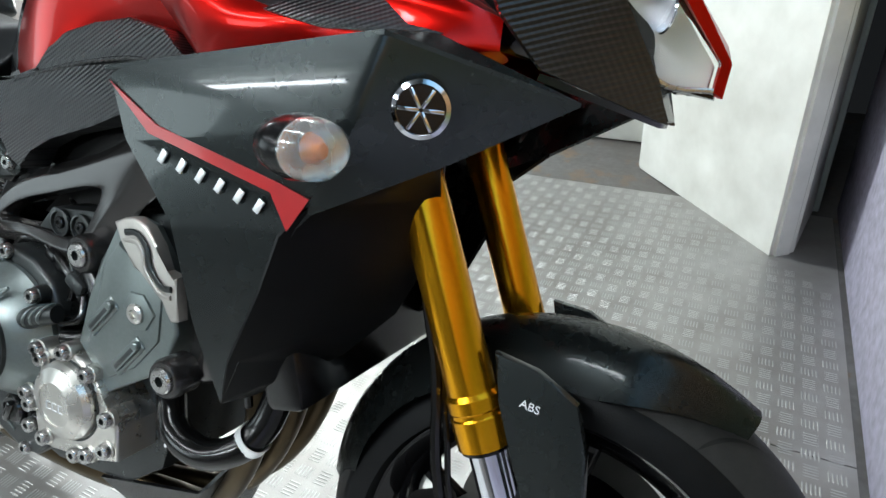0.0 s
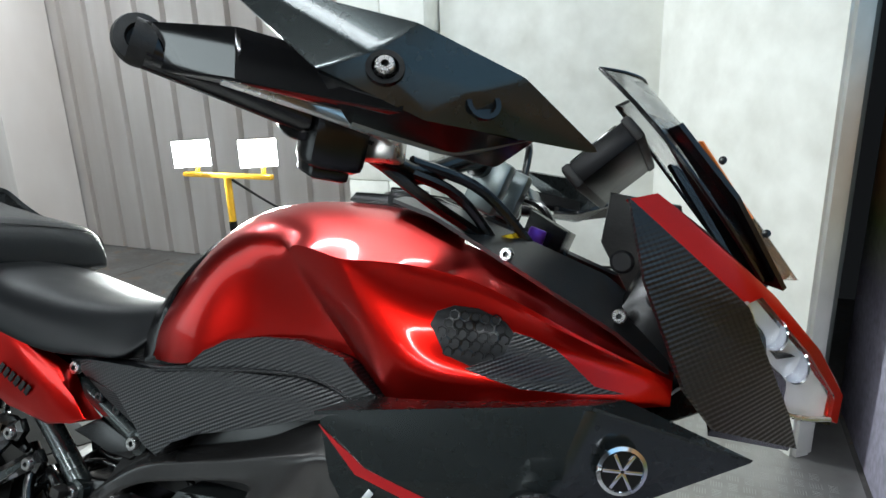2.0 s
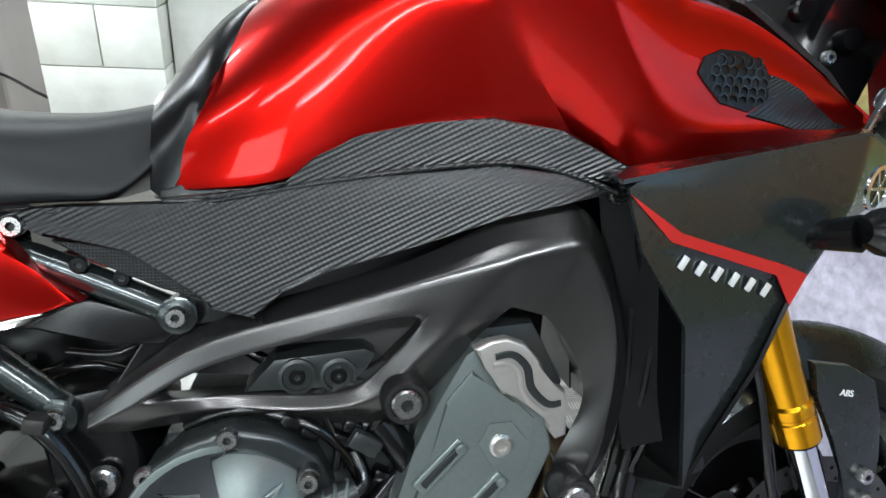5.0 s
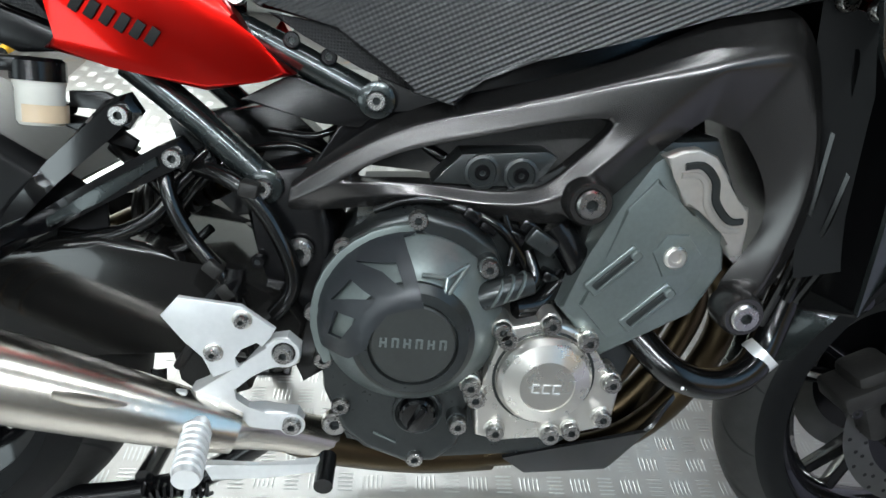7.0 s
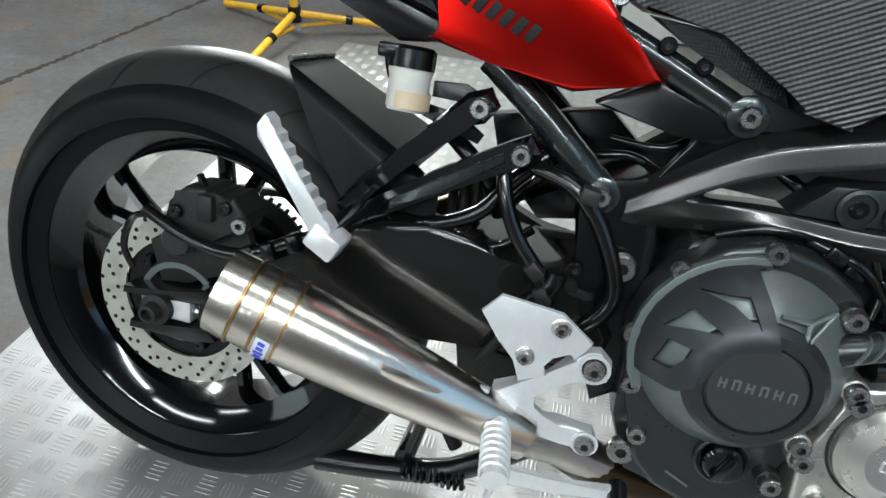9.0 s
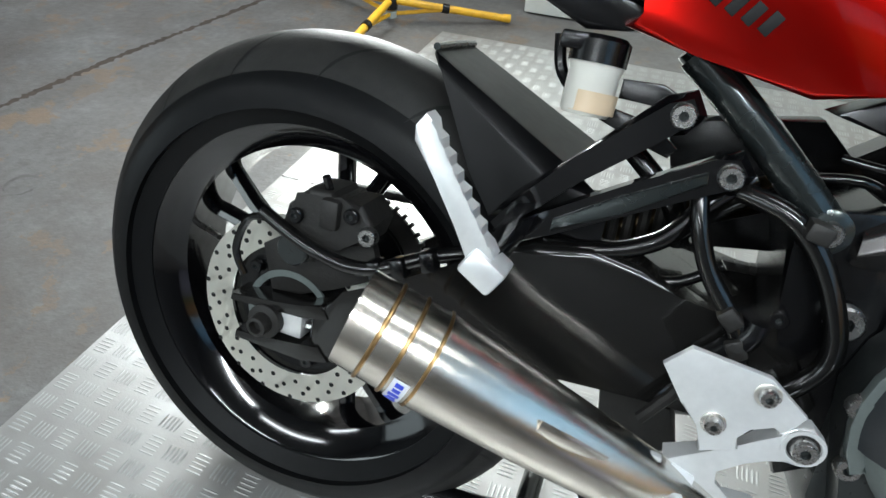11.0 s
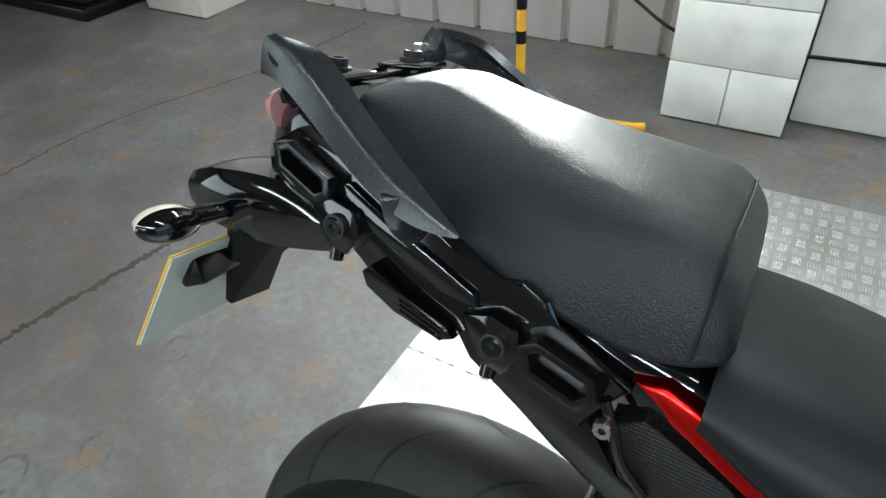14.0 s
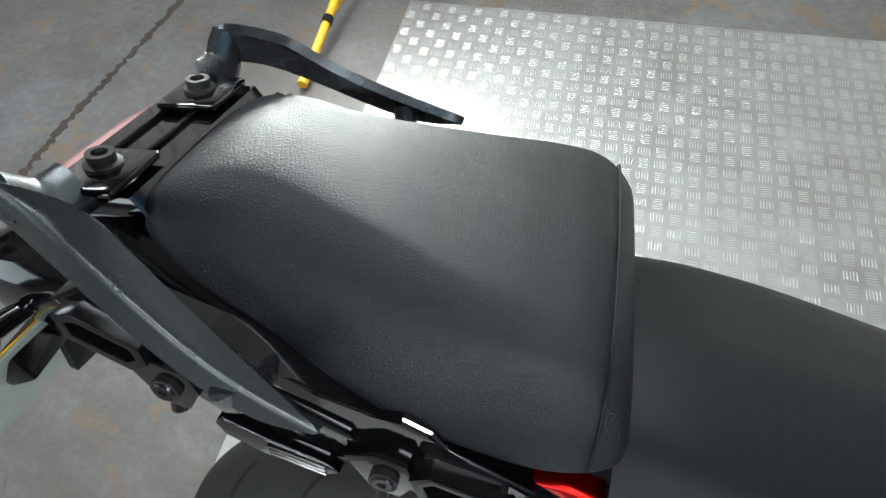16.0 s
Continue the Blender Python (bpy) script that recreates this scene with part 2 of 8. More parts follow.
def floor_mat():
    """Painted concrete, worn through to brown in patches, with dark cracks."""
    m = mat("worn_painted_concrete", (0.142, 0.142, 0.138), 0.5, vary=0.2, scale=42, wear=(0.084, 0.080, 0.077), bump=0.5, bscale=110)
    t = m.node_tree
    b = t.nodes["Principled BSDF"]
    base = b.inputs["Base Color"].links[0].from_socket
    co = t.nodes.new("ShaderNodeTexCoord")
    n = t.nodes.new("ShaderNodeTexNoise")
    n.inputs["Scale"].default_value, n.inputs["Detail"].default_value, n.inputs["Roughness"].default_value = 6.5, 10, 0.72
    t.links.new(co.outputs["Object"], n.inputs["Vector"])
    r = t.nodes.new("ShaderNodeValToRGB")
    r.color_ramp.elements[0].position, r.color_ramp.elements[1].position = 0.558, 0.580
    t.links.new(n.outputs["Fac"], r.inputs[0])
    mx = t.nodes.new("ShaderNodeMix")
    mx.data_type = "RGBA"
    mx.inputs[7].default_value = (0.170, 0.120, 0.078, 1)
    t.links.new(r.outputs[0], mx.inputs[0])
    t.links.new(base, mx.inputs[6])
    n2 = t.nodes.new("ShaderNodeTexNoise")
    n2.inputs["Scale"].default_value, n2.inputs["Detail"].default_value = 1.9, 12
    n2.inputs["Roughness"].default_value = 0.75
    mp = t.nodes.new("ShaderNodeMapping")
    mp.inputs["Location"].default_value = (4.3, 1.7, 0.2)
    t.links.new(co.outputs["Object"], mp.inputs["Vector"])
    t.links.new(mp.outputs[0], n2.inputs["Vector"])
    r2 = t.nodes.new("ShaderNodeValToRGB")
    r2.color_ramp.elements[0].position, r2.color_ramp.elements[1].position = 0.36, 0.60
    t.links.new(n2.outputs["Fac"], r2.inputs[0])
    mx2 = t.nodes.new("ShaderNodeMix")
    mx2.data_type = "RGBA"
    mx2.inputs[6].default_value = (0.086, 0.076, 0.068, 1)
    t.links.new(r2.outputs[0], mx2.inputs[0])
    t.links.new(mx.outputs[2], mx2.inputs[7])
    t.links.new(mx2.outputs[2], b.inputs["Base Color"])
    return m


CONCRETE = floor_mat()
STAIN = mat("dried_oil_stain", (0.084, 0.078, 0.073), 0.6, vary=0.4, scale=50)
CRACK = mat("dirt_filled_crack", (0.050, 0.036, 0.026), 0.8, vary=0.3, scale=60)


def mural_mat():
    """A printed landscape: lavender rows, green verge, wheat, a line of trees, blue sky; low band paled for bounced
    light.
    """
    m = mat("printed_landscape_vinyl", (0.5, 0.5, 0.5), 0.5)
    t = m.node_tree
    b = t.nodes["Principled BSDF"]
    co = t.nodes.new("ShaderNodeTexCoord")
    sep = t.nodes.new("ShaderNodeSeparateXYZ")
    t.links.new(co.outputs["Object"], sep.inputs[0])
    n = t.nodes.new("ShaderNodeTexNoise")
    n.inputs["Scale"].default_value, n.inputs["Detail"].default_value = 5, 8
    t.links.new(co.outputs["Object"], n.inputs["Vector"])
    ma = t.nodes.new("ShaderNodeMath")
    ma.operation = "MULTIPLY_ADD"
    ma.inputs[1].default_value = 0.16
    t.links.new(n.outputs["Fac"], ma.inputs[0])
    t.links.new(sep.outputs["Z"], ma.inputs[2])
    mr = t.nodes.new("ShaderNodeMapRange")
    mr.inputs["From Max"].default_value = 2.4
    t.links.new(ma.outputs[0], mr.inputs[0])
    r = t.nodes.new("ShaderNodeValToRGB")
    # the pale lavender stop at 0.20 paints in bounced lamp light
    stops = [(0.0, (0.30, 0.29, 0.38)), (0.20, (0.44, 0.42, 0.52)), (0.25, (0.28, 0.26, 0.34)), (0.285, (0.25, 0.25, 0.24)), (0.33, (0.14, 0.18, 0.05)), (0.38, (0.30, 0.15, 0.05)), (0.47, (0.40, 0.20, 0.06)), (0.495, (0.06, 0.05, 0.02)), (0.51, (0.42, 0.22, 0.07)), (0.525, (0.42, 0.55, 0.68)), (0.7, (0.25, 0.48, 0.72))]
    e = r.color_ramp.elements
    e[0].position, e[0].color = stops[0][0], (*stops[0][1], 1)
    e[1].position, e[1].color = stops[-1][0], (*stops[-1][1], 1)
    for p, c in stops[1:-1]:
        q = e.new(p)
        q.color = (*c, 1)
    t.links.new(mr.outputs[0], r.inputs[0])
    n2 = t.nodes.new("ShaderNodeTexNoise")
    n2.inputs["Scale"].default_value, n2.inputs["Detail"].default_value = 45, 6
    t.links.new(co.outputs["Object"], n2.inputs["Vector"])
    mx = t.nodes.new("ShaderNodeMix")
    mx.data_type, mx.blend_type = "RGBA", "OVERLAY"
    mx.inputs[0].default_value = 0.6
    t.links.new(r.outputs[0], mx.inputs[6])
    t.links.new(n2.outputs["Fac"], mx.inputs[7])
    t.links.new(mx.outputs[2], b.inputs["Base Color"])
    return m


MURAL = mural_mat()

# ---------------------------------------------------------------- mesh helpers
def finish(name, bm, material, parent=None, label="", sharp=38):
    bmesh.ops.recalc_face_normals(bm, faces=bm.faces)
    me = bpy.data.meshes.new(name)
    bm.to_mesh(me)
    bm.free()
    me.polygons.foreach_set("use_smooth", [True] * len(me.polygons))
    me.set_sharp_from_angle(angle=radians(sharp))
    me.materials.append(material)
    ob = new(name, me)
    if parent is not None:
        ob.parent = parent
    if label:
        ob["label"] = label
    return ob


def part(name, bm, material, parent, label="", sharp=38):
    return finish(name, bm, material, parent, label, sharp)


def shared(name, data, parent, m):
    ob = new(name, data)
    ob.parent = parent
    ob.matrix_local = m
    return ob


def box(cx, cy, cz, sx, sy, sz, bevel=0.0, m=None, segs=2):
    bm = bmesh.new()
    bmesh.ops.create_cube(bm, size=1)
    bmesh.ops.scale(bm, vec=(sx, sy, sz), verts=bm.verts)
    if bevel:
        bmesh.ops.bevel(bm, geom=bm.edges[:], offset=bevel, segments=segs, affect="EDGES", profile=0.5)
    if m is not None:
        bmesh.ops.transform(bm, matrix=m, verts=bm.verts)
    bmesh.ops.translate(bm, vec=(cx, cy, cz), verts=bm.verts)
    return bm


def prism(outline, y0, y1, bevel=0.003, hole=None, segs=2, slope=None):
    """A plate with the given side outline in x and z, from y0 (outer) to y1 (inner). slope: outer y from x, z."""
    bm = bmesh.new()
    ys = (lambda x, z: y0) if slope is None else slope
    front = [bm.verts.new((x, ys(x, z), z)) for x, z in outline]
    back = [bm.verts.new((x, ys(x, z) + (y1 - y0), z)) for x, z in outline]
    n = len(outline)
    rim = []
    if hole is None:
        bm.faces.new(front)
        bm.faces.new(back[::-1])
    for i in range(n):
        bm.faces.new((front[i], back[i], back[(i + 1) % n], front[(i + 1) % n]))
    if hole is not None:
        hf = [bm.verts.new((x, ys(x, z), z)) for x, z in hole]
        hb = [bm.verts.new((x, ys(x, z) + (y1 - y0), z)) for x, z in hole]
        k = len(hole)
        for i in range(k):
            bm.faces.new((hf[i], hf[(i + 1) % k], hb[(i + 1) % k], hb[i]))
        bm.edges.ensure_lookup_table()
        for ring in ((front, hf), (back, hb)):
            es = []
            for loop in ring:
                for i in range(len(loop)):
                    es.append(bm.edges.get((loop[i], loop[(i + 1) % len(loop)])))
            bmesh.ops.triangle_fill(bm, use_beauty=True, use_dissolve=False, edges=es)
    if bevel:
        es = []
        for ring in ([front] if hole is None else [front, hf]):
            for i in range(len(ring)):
                e = bm.edges.get((ring[i], ring[(i + 1) % len(ring)]))
                if e:
                    es.append(e)
        bmesh.ops.bevel(bm, geom=es, offset=bevel, segments=segs, affect="EDGES", profile=0.6)
    return bm


def shell(verts, faces, thick=0.004, bevel=0.004, mirror=False, segs=2):
    """A panel of flat facets between named corners, given thickness inwards."""
    bm = bmesh.new()
    k = {}
    s = -1 if mirror else 1
    for name, (x, y, z) in verts.items():
        k[name] = bm.verts.new((x, s * y, z))
    for f in faces:
        bm.faces.new([k[c] for c in (f[::-1] if mirror else f)])
    inner = [e for e in bm.edges if len(e.link_faces) > 1]
    if bevel and inner:
        bmesh.ops.bevel(bm, geom=inner, offset=bevel, segments=segs, affect="EDGES", profile=0.5, clamp_overlap=True)
    bmesh.ops.recalc_face_normals(bm, faces=bm.faces)
    bm.normal_update()
    outer = list(bm.faces)
    twin = {v: bm.verts.new(v.co - v.normal * thick) for v in list(bm.verts)}
    rim = [e for e in bm.edges if len(e.link_faces) == 1]
    for f in outer:
        bm.faces.new([twin[v] for v in f.verts][::-1])
    for e in rim:
        p, q = e.verts
        bm.faces.new((p, q, twin[q], twin[p]))
    return bm


def catmull(pts, n):
    pts = [Vector(p) for p in pts]
    out = []
    for i in range(len(pts) - 1):
        p0, p1, p2, p3 = pts[max(i - 1, 0)], pts[i], pts[i + 1], pts[min(i + 2, len(pts) - 1)]
        for j in range(n):
            u = j / n
            out.append(0.5 * ((2 * p1) + (p2 - p0) * u + (2 * p0 - 5 * p1 + 4 * p2 - p3) * u * u + (3 * p1 - p0 - 3 * p2 + p3) * u ** 3))
    out.append(pts[-1])
    return out


def tube(pts, r, sides=10, smooth=4, r_end=None, flat=1.0):
    """A round bar or hose through the points."""
    path = catmull(pts, smooth) if smooth > 1 and len(pts) > 2 else [Vector(p) for p in pts]
    bm = bmesh.new()
    rings = []
    up = None
    for i, p in enumerate(path):
        d = (path[min(i + 1, len(path) - 1)] - path[max(i - 1, 0)]).normalized()
        if up is None:
            up = d.cross(Vector((0.3, 0.9, 0.2))).normalized()
        side = d.cross(up).normalized()
        up = side.cross(d).normalized()
        rr = r if r_end is None else r + (r_end - r) * i / (len(path) - 1)
        rings.append([bm.verts.new(p + rr * (math.cos(a) * up + flat * math.sin(a) * side)) for a in (2 * math.pi * k / sides for k in range(sides))])
    for a, b in zip(rings, rings[1:]):
        for k in range(sides):
            bm.faces.new((a[k], a[(k + 1) % sides], b[(k + 1) % sides], b[k]))
    bm.faces.new(rings[0][::-1])
    bm.faces.new(rings[-1])
    return bm


def lathe(profile, segs=48, centre=(0, 0, 0), m=None, closed=False):
    """Turns a profile of (radius, along) about the y axis."""
    bm = bmesh.new()
    rings = []
    for r, y in profile:
        if r < 1e-5:
            rings.append([bm.verts.new((0, y, 0))])
        else:
            rings.append([bm.verts.new((r * math.cos(2 * math.pi * k / segs), y, r * math.sin(2 * math.pi * k / segs))) for k in range(segs)])
    pairs = list(zip(rings, rings[1:])) + ([(rings[-1], rings[0])] if closed else [])
    for a, b in pairs:
        for k in range(segs):
            j = (k + 1) % segs
            if len(a) == 1 and len(b) == 1:
                continue
            if len(a) == 1:
                bm.faces.new((a[0], b[j], b[k]))
            elif len(b) == 1:
                bm.faces.new((a[k], a[j], b[0]))
            else:
                bm.faces.new((a[k], a[j], b[j], b[k]))
    if m is not None:
        bmesh.ops.transform(bm, matrix=m, verts=bm.verts)
    bmesh.ops.translate(bm, vec=centre, verts=bm.verts)
    return bm


def loft(stations, along=4, around=3, mirror=True, cap=True, tight=0.0):
    """A skin through cross-sections. Each station: x and half-section points (y, z) from the top middle outwards and down; both sides."""
    rings = []
    for x, pts in stations:
        half = catmull([(x, y, z) for y, z in pts], around) if around > 1 else [Vector((x, y, z)) for y, z in pts]
        if tight:
            straight = [Vector((x, *pts[min(k // around, len(pts) - 1)])).lerp(Vector((x, *pts[min(k // around + 1, len(pts) - 1)])), (k % around) / around) for k in range(len(half))]
            half = [p.lerp(q, tight) for p, q in zip(half, straight)]
        if mirror:
            other = [Vector((p.x, -p.y, p.z)) for p in half[::-1] if abs(p.y) > 1e-6]
            half = [Vector((p.x, -p.y, p.z)) for p in half] + [Vector((p.x, p.y, p.z)) for p in half[::-1] if abs(p.y) > 1e-6]
        rings.append(half)
    cols = list(zip(*rings))
    fine = [catmull(c, along) for c in cols]
    bm = bmesh.new()
    grid = [[bm.verts.new(p) for p in col] for col in fine]
    nc, nr = len(grid), len(grid[0])
    for i in range(nc if mirror else nc - 1):
        for j in range(nr - 1):
            bm.faces.new((grid[i][j], grid[(i + 1) % nc][j], grid[(i + 1) % nc][j + 1], grid[i][j + 1]))
    if cap and mirror:
        bm.faces.new([grid[i][0] for i in range(nc)][::-1])
        bm.faces.new([grid[i][-1] for i in range(nc)])
    return bm


def joined(*bms):
    out = bmesh.new()
    for b in bms:
        me = bpy.data.meshes.new("tmp")
        b.to_mesh(me)
        b.free()
        out.from_mesh(me)
        bpy.data.meshes.remove(me)
    return out


def patch(outline, target, lift=0.002, res=0.012, thick=0.003, side=-1, holes=()):
    """A thin skin of the given side outline laid on a thing's surface, seen from the right."""
    from mathutils.bvhtree import BVHTree
    me = target.data
    tree = BVHTree.FromPolygons([v.co for v in me.vertices], [p.vertices for p in me.polygons])
    bm = bmesh.new()
    loops = [[bm.verts.new((x, 0, z)) for x, z in loop] for loop in (outline, *holes)]
    if holes:
        ring = [bm.edges.new((loop[i], loop[(i + 1) % len(loop)])) for loop in loops for i in range(len(loop))]
        bmesh.ops.triangle_fill(bm, use_beauty=True, use_dissolve=False, edges=ring)
    else:
        bm.faces.new(loops[0])
    for axis, at in (("x", 0), ("z", 2)):
        lo, hi = min(p[at // 2] for p in outline), max(p[at // 2] for p in outline)
        k = lo + res
        while k < hi:
            co, no = [0, 0, 0], [0, 0, 0]
            co[at], no[at] = k, 1
            bmesh.ops.bisect_plane(bm, geom=bm.verts[:] + bm.edges[:] + bm.faces[:], plane_co=co, plane_no=no)
            k += res
    for v in bm.verts:
        hit = tree.ray_cast(Vector((v.co.x, side * 0.8, v.co.z)), Vector((0, -side, 0)))
        v.co.y = (hit[0].y if hit[0] is not None else side * 0.15) + side * lift
    bmesh.ops.recalc_face_normals(bm, faces=bm.faces)
    bmesh.ops.solidify(bm, geom=bm.faces[:], thickness=thick)
    return bm


def smooth_cage(name, verts, faces, creases, material, parent, label, thick=0.0, levels=3):
    """A part from a coarse named cage, smoothed with creased edges; faces and creases are lists of names."""
    bm = bmesh.new()
    layer = bm.edges.layers.float.new("crease_edge")
    k = {n: bm.verts.new(p) for n, p in verts.items()}
    for f in faces:
        bm.faces.new([k[n] for n in f.split()])
    for line, weight in creases:
        names = line.split()
        for p, q in zip(names, names[1:]):
            e = bm.edges.get((k[p], k[q]))
            if e:
                e[layer] = weight
    bmesh.ops.recalc_face_normals(bm, faces=bm.faces)
    me = bpy.data.meshes.new(name)
    bm.to_mesh(me)
    bm.free()
    ob = new(name, me)
    mod = ob.modifiers.new("smooth", "SUBSURF")
    mod.levels = mod.render_levels = levels
    if thick:
        sol = ob.modifiers.new("wall", "SOLIDIFY")
        sol.thickness, sol.offset = thick, -1
    fine = bpy.data.meshes.new_from_object(ob.evaluated_get(bpy.context.evaluated_depsgraph_get()))
    ob.modifiers.clear()
    ob.data = fine
    fine.polygons.foreach_set("use_smooth", [True] * len(fine.polygons))
    fine.set_sharp_from_angle(angle=radians(50))
    fine.materials.append(material)
    ob.parent = parent
    ob["label"] = label
    return ob


def thing(name, label, category, group="", m=None):
    ob = new(name)
    ob.empty_display_size = 0.05
    if m is not None:
        ob.matrix_world = m
    return tagged(ob, label, category, group)


def bolt_mesh(r, h, name, material):
    """A socket-head bolt, head towards -y, its socket darkened by colour."""
    bm = lathe([(r, 0), (r, -h * 0.8), (r * 0.86, -h), (r * 0.40, -h), (r * 0.37, -h * 0.45), (0, -h * 0.45)], 14)
    ob = finish(name, bm, material)
    me = ob.data
    # socket faces take a dark material for the shade in the recess
    me.materials.append(ENG_D)
    for p in me.polygons:
        if all(math.hypot(me.vertices[i].co.x, me.vertices[i].co.z) < r * 0.41 for i in p.vertices):
            p.material_index = 1
    bpy.data.objects.remove(ob)
    return me


# ---------------------------------------------------------------- the workshop
def setting(name, bm, material, label, sharp=38):
    return tagged(finish(name, bm, material, None, "", sharp), label, "", "", "structure")


setting("floor", box(-1.5, -0.5, -0.054, 10.4, 7.2, 0.1), CONCRETE, "worn grey painted concrete floor with brown stains and cracks")
XW, YW = -6.6, 2.75


def floor_crack(name, pts, w, seed, label):
    rng = random.Random(seed)
    path = catmull([(x, y, 0) for x, y in pts], 30)
    bm = bmesh.new()
    rows = []
    for p in path:
        k = w * rng.uniform(0.5, 1.4)
        o = rng.uniform(-0.007, 0.007)
        rows.append([bm.verts.new((p.x + o - k, p.y, -0.0032)), bm.verts.new((p.x + o + k, p.y, -0.0032))])
    for p, q in zip(rows, rows[1:]):
        bm.faces.new((p[0], p[1], q[1], q[0]))
    return tagged(finish(name, bm, CRACK), label, "", "", "structure")


floor_crack("floor_joint", [(-1.62, -0.9), (-1.53, -0.05), (-1.49, 0.28), (-1.445, 0.55), (-1.416, 0.80), (-1.39, 1.15), (-1.34, 1.50), (-1.28, 2.0), (-1.2, 2.6)], 0.013, 2, "dark cracked joint line in the concrete floor")
floor_crack("floor_joint_2", [(-2.6, 0.1), (-2.4, 0.55), (-2.35, 1.2), (-2.1, 1.9), (-2.0, 2.6)], 0.004, 4, "thin dark crack in the concrete floor")
def ring_stain(x, y, r, seed):
    """A broken dark ring left on the concrete by a wet can."""
    rng = random.Random(seed)
    bm = bmesh.new()
    rows = []
    for k in range(48):
        a = 2 * math.pi * k / 48
        w = 0.0035 + 0.003 * math.sin(1.5 * a + seed) + rng.uniform(-0.001, 0.001)
        q = r * (1 + 0.05 * math.sin(2 * a + seed)) + rng.uniform(-0.0015, 0.0015)
        rows.append([bm.verts.new((x + g * math.cos(a), y + g * math.sin(a), -0.0030)) for g in (q - w, q + w)])
    for k in range(48):
        if not 30 < (k + 7 * seed) % 48 < 38:
            p, q = rows[k], rows[(k + 1) % 48]
            bm.faces.new((p[0], p[1], q[1], q[0]))
    return tagged(finish("floor_stain", bm, STAIN), "broken dark ring stain on the concrete floor", "", "", "structure")


for n, (x, y, r) in enumerate(((-0.954, 0.103, 0.040), (-1.030, 0.410, 0.040), (-1.086, -0.039, 0.046))):
    ring_stain(x, y, r, n + 3)
# unseen walls and ceiling, darkened so that glossy blacks reflect little
setting("wall_south", joined(box(-5.15, -4.0, 1.35, 3.1, 0.12, 2.8), box(1.05, -4.0, 1.35, 5.3, 0.12, 2.8), box(-2.6, -4.0, 0.325, 2.0, 0.12, 0.75), box(-2.6, -4.0, 2.375, 2.0, 0.12, 0.75)), DARKWALL, "unseen dark wall with an opening for the added south light")
setting("wall_west", joined(box(XW, 1.25, 1.35, 0.12, 3.5, 2.8), box(XW, -3.75, 1.35, 0.12, 0.5, 2.8), box(XW, -2.0, 2.575, 0.12, 3.0, 0.35)), DARKWALL, "unseen dark end wall with an opening for the added west light")
setting("wall_east", box(3.6, -0.5, 1.35, 0.12, 7.0, 2.8), DARKWALL, "unseen end wall, kept dark for black reflections")
setting("ceiling", box(-1.5, -0.5, 2.80, 10.4, 7.2, 0.1), DARKWALL, "unseen ceiling, kept dark for black reflections")


def corrugated():
    """Trapezoid-ribbed sheet wall."""
    bm = bmesh.new()
    x, pts = XW, []
    rng = random.Random(5)
    while x < -0.28:
        w = 0.245 + rng.uniform(-0.02, 0.02)
        pts += [(x, YW), (x + 0.012, YW + 0.035), (x + 0.032, YW + 0.035), (x + 0.044, YW)]
        x += w
    pts.append((x, YW))
    lo = [bm.verts.new((a, b + rng.uniform(-0.003, 0.003), 0.0)) for a, b in pts]
    hi = [bm.verts.new((a, b, 2.75)) for a, b in pts]
    for i in range(len(pts) - 1):
        bm.faces.new((lo[i], lo[i + 1], hi[i + 1], hi[i]))
    bmesh.ops.solidify(bm, geom=bm.faces[:], thickness=-0.01)
    return bm


setting("wall_north", corrugated(), SHEETING, "stained off-white ribbed sheet wall", 20)
pier = setting("wall_north_2", box(-0.036, 2.475, 1.375, 0.424, 0.54, 2.75, 0.004), PLASTER, "rough white painted block pier beside the ribbed sheet wall")
for k in range(12):
    z = 0.004 + 0.227 * k
    for x0, x1 in (((-0.256, 0.184),) if k % 2 else ((-0.256, -0.040), (-0.034, 0.184))):
        part("block", box((x0 + x1) / 2, 2.30, z + 0.1115, x1 - x0, 0.222, 0.223, 0.0035), PLASTER, pier)
    for y0, y1 in (((2.4165, 2.73),) if k % 2 else ((2.4165, 2.55), (2.556, 2.73))):
        part("block", box(0.080, (y0 + y1) / 2, z + 0.1115, 0.208, y1 - y0, 0.223, 0.0035), PLASTER, pier)
setting("wall_north_3", box(0.70, 2.55, 1.375, 1.02, 0.42, 2.75, 0.012), PLASTER, "rough white painted wall behind the tread plate")
setting("pier_1", prism([(-3.46, 0), (-2.95, 0), (-2.95, 2.7), (-3.46, 2.7)], 2.28, 2.74, 0.02), SHEETING, "chipped white painted wall pier")


def screen_wall():
    """The white boxed-in door frame that stands at an angle at the plate's front corner."""
    bm = bmesh.new()
    ring = [(1.19, 2.06), (1.69, 1.485), (1.745, 1.53), (1.83, 2.03), (1.83, 2.75), (1.19, 2.75)]
    lo = [bm.verts.new((x, y, 0)) for x, y in ring]
    hi = [bm.verts.new((x, y, 2.75)) for x, y in ring]
    for i in range(6):
        j = (i + 1) % 6
        bm.faces.new((lo[i], lo[j], hi[j], hi[i]))
    bm.faces.new(hi)
    bm.faces.new(lo[::-1])
    es = [e for e in bm.edges if abs((e.verts[0].co - e.verts[1].co).z) > 1]
    bmesh.ops.bevel(bm, geom=es, offset=0.012, segments=2, affect="EDGES")
    return bm


setting("partition", screen_wall(), PLASTER, "white painted boxed partition standing at an angle")
